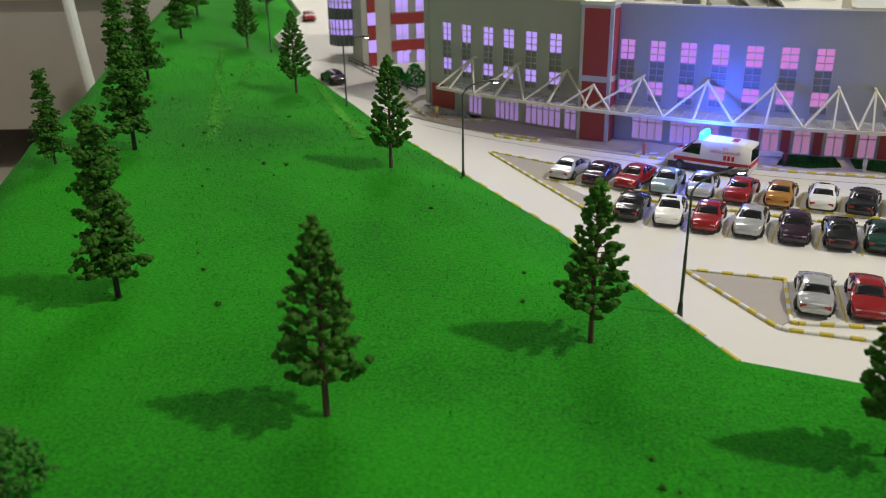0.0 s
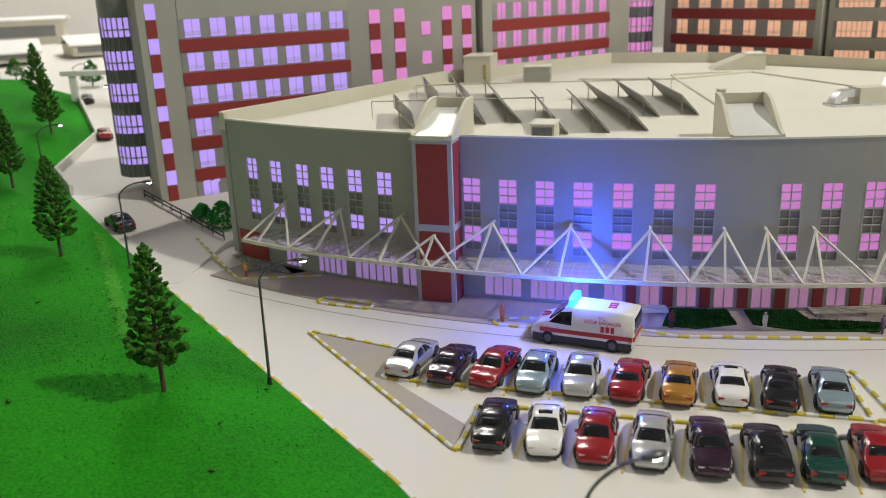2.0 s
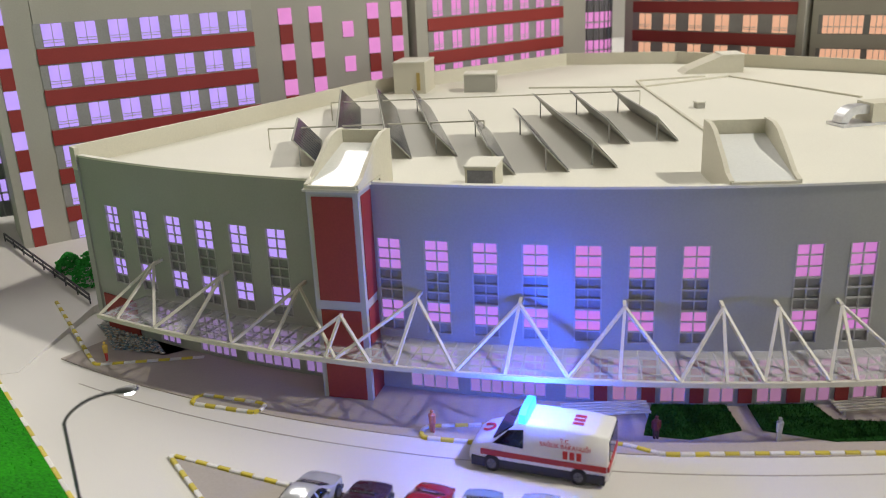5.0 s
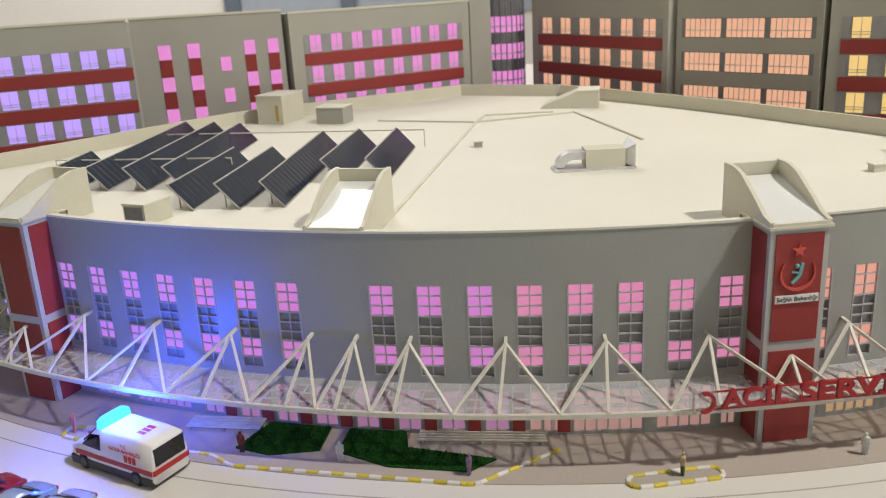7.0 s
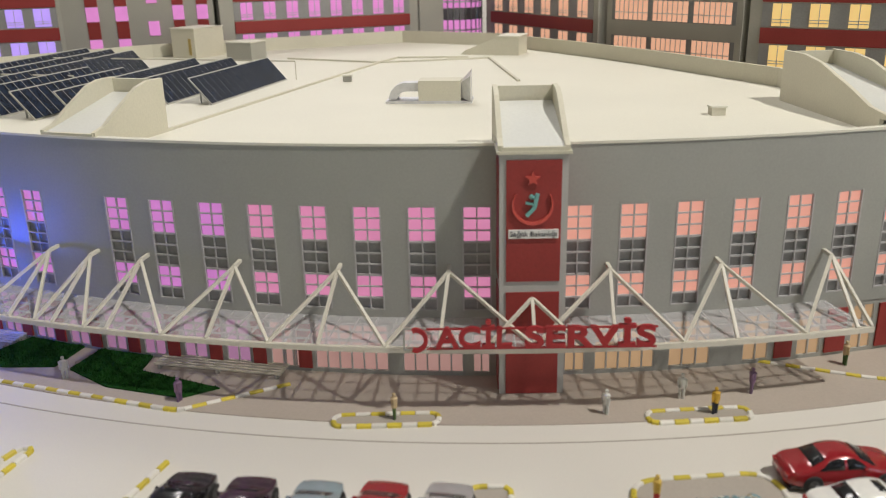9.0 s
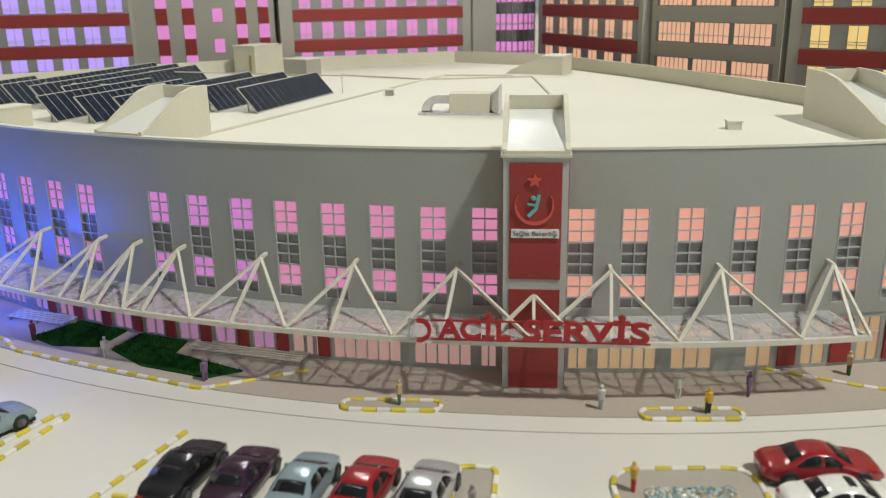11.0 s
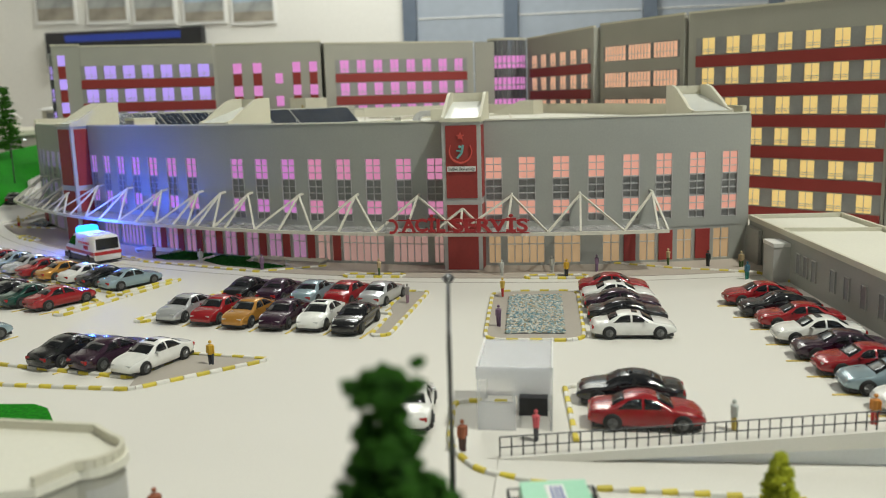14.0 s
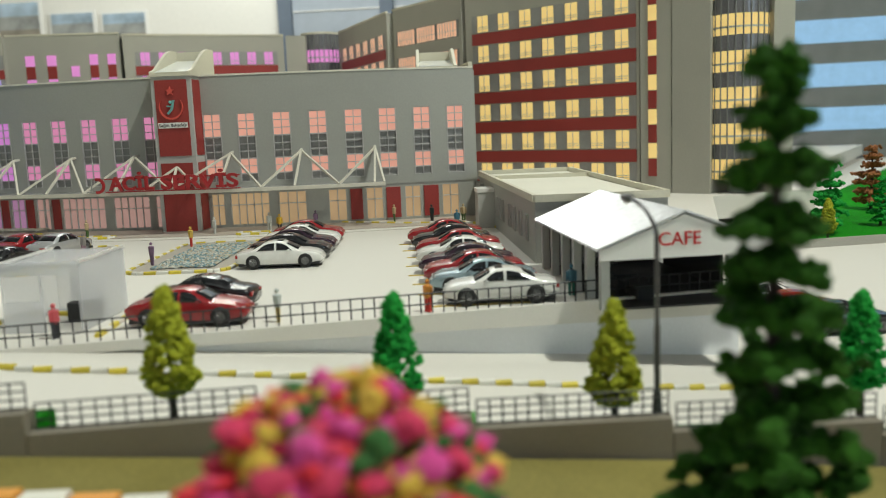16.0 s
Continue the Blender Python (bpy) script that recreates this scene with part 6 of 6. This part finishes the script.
# stepped front wall with its fence panels
STEPS = [(0.556, 0.600, 0.0105, 0.0100), (0.600, 0.651, 0.0062, 0.0062), (0.651, 0.7025, 0.0012, 0.0012), (0.7025, 0.753, -0.0030, -0.0030), (0.753, 0.803, -0.0062, -0.0062), (0.803, 0.856, -0.0098, -0.0098), (0.856, 0.91, -0.0135, -0.0135)]
FW = lambda x: 0.158 + (x - 0.60) * 0.21 if x < 0.76 else 0.1916 + (x - 0.76) * 0.12
swall = thing("stepped_wall", "taupe stepped retaining wall along the road", "wall")
M_SWALL = material("taupe_wall_card", (0.235, 0.21, 0.165), 0.7, vary=0.07)
for x0, x1, za, zb in STEPS:
    bm = bmesh.new()
    prism(bm, [(x0, FW(x0) - 0.004), (x1 - 0.0003, FW(x1) - 0.004), (x1 - 0.0003, FW(x1) + 0.0008), (x0, FW(x0) + 0.0008)], lambda x, y: ZF(x, y) - 0.004, za)
    part("wall_panel", bm, M_SWALL, swall)
    wire_fence((x0 + 0.001, FW(x0) - 0.001), (x1 - 0.001, FW(x1) - 0.001), za, zb, 0.0066, 0.0033, "black wire mesh fence panel on the stepped wall", "wire fences", 4, 0.00022)
    bm = bmesh.new()
    prism(bm, [(x0, FW(x0) + 0.0010), (x1, FW(x1) + 0.0010), (x1, FW(x1) + 0.009), (x0, FW(x0) + 0.009)], lambda x, y: min(ZR(x, y), 0) - 0.002, lambda x, y: max(min(ZR(x, y), 0) + 0.001, za - 0.003))
    tagged(part("planting_strip", bm, M_GRASS), "narrow green planting strip behind the stepped wall", "grass", kind="structure")

# green cabinet inside a wire cage
gen = thing("green_cabinet", "pale green equipment cabinet standing in a wire cage", "cabinet", m=pose(0.6165, 0.1735, 0.0045, 0, 0, 12) @ Matrix.Diagonal((1.16, 1.35, 1.14, 1.0)))
M_GEN = material("pale_green_paint", (0.33, 0.66, 0.45), 0.35, vary=0.06)
M_GEN2 = material("dark_green_paint", (0.02, 0.13, 0.05), 0.4, vary=0.1)
bm = bmesh.new()
box(bm, -0.0075, 0.0075, -0.006, 0.006, 0, 0.0125)
part("body", bm, M_GEN2, gen)
bm = bmesh.new()
box(bm, -0.0079, 0.0079, -0.0064, 0.0064, 0.0125, 0.0158)
part("lid", bm, M_GEN, gen, "pale green lid")
bm = bmesh.new()
box(bm, -0.0022, 0.0022, -0.0042, 0.0042, 0.0158, 0.0160)
lab = part("label_plate", bm, M_WHITE, gen)
bm = bmesh.new()
for k in range(3):
    box(bm, -0.0012 + 0.0011 * k, -0.0006 + 0.0011 * k, -0.0032, 0.0032, 0.0160, 0.0161)
part("lettering_bar", bm, material("blue_bar", (0.05, 0.10, 0.35), 0.5), lab)
for i, (p, q) in enumerate((((-0.0105, -0.0085), (0.0105, -0.0085)), ((0.0105, -0.0085), (0.0105, 0.0085)), ((0.0105, 0.0085), (-0.0105, 0.0085)), ((-0.0105, 0.0085), (-0.0105, -0.0085)))):
    mm = gen.matrix_world
    a_, b_ = mm @ Vector((*p, 0)), mm @ Vector((*q, 0))
    wire_fence(a_[:2], b_[:2], 0.0040, 0.0040, 0.0150, 0.0034, "black wire mesh side of the cabinet cage", "cage sides", 6)

# ---- white kiosk ----
kiosk = thing("kiosk", "white plastic kiosk with an open front and clear roof", "kiosk", m=pose(0.5940, 0.2905, 0, 0, 0, 3))
M_MILK = material("milky_plastic", (0.82, 0.83, 0.87), 0.25, vary=0.03, alpha=0.34)
for x0, x1, y0, y1, z0, z1, nm in ((-0.0145, -0.0135, -0.020, 0.020, 0, 0.0245, "side_wall"), (0.0135, 0.0145, -0.020, 0.020, 0, 0.0245, "side_wall"), (-0.0135, 0.0135, 0.019, 0.020, 0, 0.0245, "back_wall"), (-0.0135, 0.0, -0.020, -0.019, 0, 0.0115, "half_wall"), (0.0, 0.0135, 0.002, 0.003, 0, 0.0180, "inner_wall"), (-0.0005, 0.0005, -0.020, -0.019, 0, 0.0245, "post")):
    bm = bmesh.new()
    box(bm, x0, x1, y0, y1, z0, z1)
    part(nm, bm, M_MILK, kiosk)
bm = bmesh.new()
box(bm, -0.0148, 0.0148, -0.0203, 0.0203, 0.0245, 0.0250)
roof_ = part("roof_sheet", bm, M_MILK, kiosk)
for x in (-0.0145, 0.0145):
    bm = bmesh.new()
    bar(bm, (x, -0.0203, 0.0255), (x, 0.0203, 0.0255), 0.0006, 0.0010)
    part("roof_rib", bm, M_WHITE, roof_)
bm = bmesh.new()
box(bm, -0.0148, 0.0148, -0.0206, -0.0202, 0.0210, 0.0260)
part("fascia", bm, M_MILK, kiosk)
bm = bmesh.new()
box(bm, 0.001, 0.0125, -0.004, 0.001, 0, 0.0075)
part("counter", bm, M_BLACK, kiosk)

# ---- gate house with a rounded glazed corner ----
gate = thing("gate_house", "white gate house with a rounded glazed corner", "building")
bm = bmesh.new()
ring_ = [(0.430, 0.120), (0.484, 0.140)] + [(0.4865 + 0.0095 * math.cos(t), 0.1600 + 0.0095 * math.sin(t)) for t in [radians(-75 + 150 * i / 10) for i in range(11)]] + [(0.479, 0.176), (0.44, 0.176)]
prism(bm, ring_, 0, 0.0300)
part("wall", bm, M_STONE, gate)
bm = bmesh.new()
prism(bm, [(x + (x - 0.46) * 0.04, y + (y - 0.15) * 0.04) for x, y in ring_], 0.0300, 0.0326)
part("roof", bm, M_ROOF, gate)
for (xa, ya), (xb, yb) in zip(ring_[1:], ring_[2:]):
    bm = bmesh.new()
    bar(bm, (xa, ya, 0.0340), (xb, yb, 0.0340), 0.0014, 0.0028)
    part("parapet", bm, M_CREAM, gate)
bm = bmesh.new()
loft(bm, [[(0.4865 + 0.0098 * math.cos(t), 0.1600 + 0.0098 * math.sin(t), z) for t in [radians(-62 + 124 * i / 10) for i in range(11)]] for z in (0.0075, 0.0265)], close=False, caps=False)
part("curved_glass", bm, M_FRAME, gate, "pale curved glazing")
bm = bmesh.new()
box(bm, 0.4845, 0.4856, 0.1445, 0.1505, 0.006, 0.018)
part("door", bm, M_SPAN, gate)
kerb([(0.47, 0.118), (0.497, 0.128), (0.490, 0.139)], 0.004)
kerb([(0.585, 0.118), (0.556, 0.1170), (0.545, 0.134), (0.553, 0.146)], 0.004, step=0.0085)
slab("lawn_patch", [(0.30, 0.262), (0.385, 0.272), (0.394, 0.268), (0.412, 0.248), (0.40, 0.20), (0.30, 0.19)], 0, 0.0018, M_GRASS, "bright green flocked corner lawn", "lawn")

for p, q in (((0.962, 0.598), (1.75, 0.796)), ((0.960, 0.60), (0.955, 0.70))):
    bm = bmesh.new()
    bar(bm, (*p, ZL + 0.003), (*q, ZL + 0.003), 0.003, 0.006)
    tagged(part("lawn_wall", bm, M_STONE), "low grey card wall along the far lawn", "wall", kind="structure")
# ---- ground beyond the right wing, far scenery of the exhibition ----
slab("lawn_patch", [(0.985, 0.605), (1.75, 0.80), (1.75, 2.1), (1.09, 0.93), (1.05, 0.76), (0.965, 0.70)], ZL, ZL + 0.0015, M_GRASS, "bright green flocked lawn beyond the high wing", "lawn")
SM = shaggy_meshes(31, 0.05, 0.013, 7)
AUT = [m.copy() for m in SM]
for k, (x, y, s, autumn) in enumerate([(1.005, 0.66, 1.1, False), (1.10, 0.82, 1.2, True), (1.17, 0.90, 1.2, False), (1.06, 0.70, 0.8, False), (1.24, 0.86, 1.3, True), (1.30, 0.9, 1.3, False), (-0.31, 1.95, 1.0, False), (-0.52, 1.95, 1.0, False), (-0.42, 2.1, 1.1, False)]):
    plant("garden_tree", AUT if autumn else SM, (M_BARK, material("russet_flock", (0.28, 0.10, 0.03), 0.85, vary=0.4, bump=0.6) if autumn else L_GREEN), x, y, ZL + 0.001 if x > 0 else 0.001, 40 * k, s, "small %s model tree on a far lawn" % ("russet" if autumn else "green"), "garden trees")
plant("cone_tree", CN_A, (M_BARK, L_LIME), 0.992, 0.625, ZL + 0.001, 20, 0.9, "small cone-shaped olive green model tree on the lawn", "garden trees")
stripe = thing("striped_block", "far tall model block with pale blue and grey stripes", "building", m=pose(1.365, 1.75, 0, 0, 0, -8))
bm = bmesh.new()
box(bm, -0.12, 0.8, 0, 0.2, ZL, 0.62)
part("wall", bm, M_SPAN, stripe)
M_PBLUE = glow("pale_blue_glow", (0.36, 0.58, 0.85), 0.75)
for k in range(7):
    bm = bmesh.new()
    box(bm, -0.11, 0.79, -0.002, 0, 0.03 + 0.085 * k, 0.075 + 0.085 * k)
    part("lit_stripe", bm, M_PBLUE, stripe)

# photographs and a screen on the room's back wall, seen far off
def picture(x, z, w, h, tones, seed, label):
    ob = thing("picture", label, "picture", "wall pictures", m=pose(x, 3.597, z))
    bm = bmesh.new()
    box(bm, 0, w, -0.006, 0, 0, h)
    part("board", bm, M_WHITE, ob)
    rg = random.Random(seed)
    for k, c in enumerate(tones):
        bm = bmesh.new()
        box(bm, w * 0.06, w * 0.94, -0.0075 - 0.0003 * k, -0.006, h * (0.08 + 0.28 * k), h * (0.08 + 0.28 * (k + 1)))
        part("print_area", bm, material("print_tone", c, 0.4, vary=0.5, grain=14.0, stain=6.0, bump=0), ob)


for k, x in enumerate((-1.95, -1.69, -1.46, -1.22, -0.99)):
    picture(x, 0.50 - 0.01 * k, 0.21, 0.20 if k < 3 else 0.15, [(0.30, 0.27, 0.22), (0.35, 0.36, 0.35), (0.38, 0.48, 0.58)], k, "blurred landscape photograph mounted on the white room wall")
scr = thing("screen", "black wall screen glowing dark blue along its top", "screen", m=pose(-1.89, 3.579, 0.36))
bm = bmesh.new()
box(bm, 0, 0.77, -0.02, 0.02, -0.06, 0.10)
part("housing", bm, M_BLACK, scr)
bm = bmesh.new()
box(bm, 0.10, 0.67, -0.021, -0.02, 0.055, 0.085)
part("lit_strip", bm, glow("deep_blue_strip", (0.02, 0.05, 0.35), 0.5), scr)

# tall windows with grey-blue blinds in the back wall of the room
M_BLIND = material("grey_blue_blind", (0.36, 0.40, 0.46), 0.6, vary=0.08, grain=30.0, stain=3.0, bump=0.1)
M_POST = material("slate_window_post", (0.13, 0.16, 0.21), 0.5, vary=0.1, grain=30.0, stain=3.0, bump=0)
room_window = tagged(thing("window_1", "", ""), "tall room window with grey-blue blinds and slate posts", "window", kind="structure")
room_window.matrix_world = pose(0, 3.598, 0)
for x0, x1 in ((-0.15, 0.22), (0.28, 0.78), (0.84, 1.26)):
    bm = bmesh.new()
    box(bm, x0, x1, -0.006, 0, 0.10, 1.50)
    blind = part("blind", bm, M_BLIND, room_window)
    bm = bmesh.new()
    for k in range(1, 12):
        box(bm, x0, x1, -0.0085, -0.006, 0.10 + 1.4 * k / 12 - 0.002, 0.10 + 1.4 * k / 12 + 0.002)
    part("blind_fold", bm, M_WALL, blind)
for x in (-0.18, 0.25, 0.81, 1.29):
    bm = bmesh.new()
    box(bm, x - 0.028, x + 0.028, -0.03, 0, -0.2, 1.55)
    part("window_post", bm, M_POST, room_window)

# a neighbouring exhibit beyond the bank: its table edge and pale low models
tb = thing("neighbour_table", "beige boxed table of another exhibit beyond the bank", "table")
bm = bmesh.new()
prism(bm, [(-1.9, 1.16), (-0.405, 1.16), (-0.46, 1.62), (-1.9, 1.9)], -0.095, 0.078)
part("fascia", bm, M_ISLAND, tb, "taupe side panel")
bm = bmesh.new()
prism(bm, [(-1.9, 1.15), (-0.40, 1.15), (-0.455, 1.63), (-1.9, 1.91)], 0.078, 0.086)
part("tabletop", bm, M_CREAM, tb)
bm = bmesh.new()
rings = []
for i in range(14):
    t = i / 12
    rings.append([(-0.405 + 0.030 * t * t + 0.006 * math.cos(6.2832 * k / 10), 0.95 + 0.006 * math.sin(6.2832 * k / 10), 0.30 - 0.40 * t) for k in range(10)])
loft(bm, rings)
tagged(part("cable_sleeve", bm, M_WHITE), "pale hanging cable sleeve before the neighbouring table", "cable")


def low_model(x, y, z, turn, w, d, h, roof, label):
    ob = thing("far_building", label, "building", "far low models", m=pose(x, y, z, 0, 0, turn))
    bm = bmesh.new()
    box(bm, -w / 2, w / 2, -d / 2, d / 2, 0, h)
    part("wall", bm, M_CREAM, ob)
    bm = bmesh.new()
    box(bm, -w * 0.44, w * 0.44, -d / 2 - 0.001, -d / 2 + 0.001, h * 0.3, h * 0.75)
    part("window_band", bm, M_SPAN, ob)
    bm = bmesh.new()
    loft(bm, [[(sx * (w / 2 + 0.008), -d / 2 - 0.008, h), (sx * (w / 2 + 0.008), 0, h + roof), (sx * (w / 2 + 0.008), d / 2 + 0.008, h), (sx * (w / 2 + 0.008), d / 2 + 0.008, h - 0.003), (sx * (w / 2 + 0.008), 0, h + roof - 0.003), (sx * (w / 2 + 0.008), -d / 2 - 0.008, h - 0.003)] for sx in (-1, 1)])
    part("roof", bm, M_WHITE, ob)


for x, y, z, tu, w, d, h, r in ((-0.62, 1.40, 0.086, 10, 0.16, 0.10, 0.022, 0.012), (-0.86, 1.45, 0.086, -14, 0.20, 0.12, 0.030, 0.004), (-0.55, 2.05, 0.078, 16, 0.20, 0.12, 0.020, 0.022), (-0.80, 2.2, 0.085, -8, 0.26, 0.14, 0.036, 0.012), (-0.33, 2.15, 0.080, 24, 0.16, 0.10, 0.024, 0.018), (-0.62, 2.42, 0.092, 5, 0.30, 0.08, 0.058, 0.006), (-0.72, 1.62, 0.086, 22, 0.14, 0.08, 0.018, 0.014)):
    low_model(x, y, z, tu, w, d, h, r, "pale low model building standing beyond the bank")
# white gate across the climbing road
gate = thing("road_gate", "white flat gate beam on posts across the road", "gate")
bm = bmesh.new()
bar(bm, (-0.292, 1.565, 0.0900), (-0.125, 1.52, 0.0900), 0.016, 0.0075)
part("beam", bm, M_WHITE, gate)
for x, y in ((-0.277, 1.561), (-0.215, 1.545), (-0.140, 1.524)):
    bm = bmesh.new()
    box(bm, x - 0.005, x + 0.005, y - 0.006, y + 0.006, ZB(y), 0.0865)
    part("post", bm, M_WHITE, gate)
# lawn and trees past the gate
slab("lawn", [(-0.50, 1.85), (-0.395, 1.79), (-0.40, 1.73), (-0.52, 1.74)], 0.03, lambda x, y: ZB(y) + 0.003, M_GRASS, "small flocked lawn past the gate", "grass", kind="structure")
ROUND = cone_meshes(31, 0.036, 0.015)
for x, y, k in ((-0.433, 1.83, 1.1), (-0.465, 1.80, 1.0), (-0.279, 1.705, 1.25), (-0.70, 1.26, 1.3), (-0.40, 1.77, 0.7)):
    plant("round_tree", ROUND, (M_BARK, L_DEEP), x, y, ZB(y) if x > -0.6 else 0.086, 40 * x, k, "small round dark green model tree far along the road", "far round trees")
# low cream wall that holds the corner of the bank
bm = bmesh.new()
for (xa, ya), (xb, yb) in (((-0.181, 1.040), (-0.212, 1.118)), ((-0.212, 1.118), (-0.201, 1.290)), ((-0.201, 1.290), (-0.295, 1.635))):
    bar(bm, (xa + 0.003, ya, ZB(ya) + 0.004), (xb + 0.003, yb, ZB(yb) + 0.004), 0.0035, 0.013)
tagged(part("bank_wall", bm, M_ROAD), "low cream card wall along the edge of the grass bank", "wall", kind="structure")
# worn pale seams in the flock
M_SEAM = material("worn_yellow_flock", (0.07, 0.36, 0.02), 0.95, vary=0.3, grain=500.0, bump=0.7, dark=(0.03, 0.24, 0.008))
for p, q, n in (((-0.127, 0.895), (-0.060, 0.628), 90), ((-0.250, 1.0), (-0.180, 0.66), 30), ((-0.205, 0.95), (-0.17, 0.61), 20)):
    rg = random.Random(n)
    bm = bmesh.new()
    for k in range(n * 60):
        f = rg.random()
        x, y = p[0] + (q[0] - p[0]) * f + rg.gauss(0, 0.0024), p[1] + (q[1] - p[1]) * f
        z = bank_z(x, y) + 0.0011
        t = rg.uniform(0, 3.14)
        c, s = math.cos(t) * 0.0010, math.sin(t) * 0.0010
        bm.faces.new([bm.verts.new(v) for v in ((x - c, y - s, z), (x + c, y + s, z), (x + rg.uniform(-1, 1) * 0.001, y + rg.choice((-1, 1)) * 0.0012, z + rg.uniform(-0.0002, 0.0006)))])
    tagged(part("worn_seam", bm, M_SEAM), "pale worn seam in the grass flock", "grass", kind="stuff")
# joints in the road card
for p, q in (((-0.164, 1.0183), (-0.121, 1.0373)),):
    bm = bmesh.new()
    bar(bm, (*p, ZB(p[1]) + 0.0004), (*q, ZB(q[1]) + 0.0004), 0.0006, 0.0003)
    tagged(part("card_joint", bm, M_SPAN), "thin dark joint between road cards", "joint", kind="structure")
bm = bmesh.new()
arc_block(bm, -46, 19, 0.0575, 0.0581, 0.0, 0.0002)
tagged(part("card_joint", bm, M_ISLAND), "thin curved joint along the forecourt", "joint", kind="structure")
# scraps of flock and twigs on the bank
rg = random.Random(11)
bm = bmesh.new()
for k in range(46):
    y = rg.uniform(0.2, 1.0)
    x = edge_x(y) - rg.uniform(0.01, 0.24)
    clump(bm, Vector((x, y, bank_z(x, y) + 0.0008)), rg.uniform(0.0007, 0.0018), rg, 0.7)
tagged(part("flock_scraps", bm, L_CONIFER), "dark scraps of flock scattered on the grass", "scraps", kind="stuff")
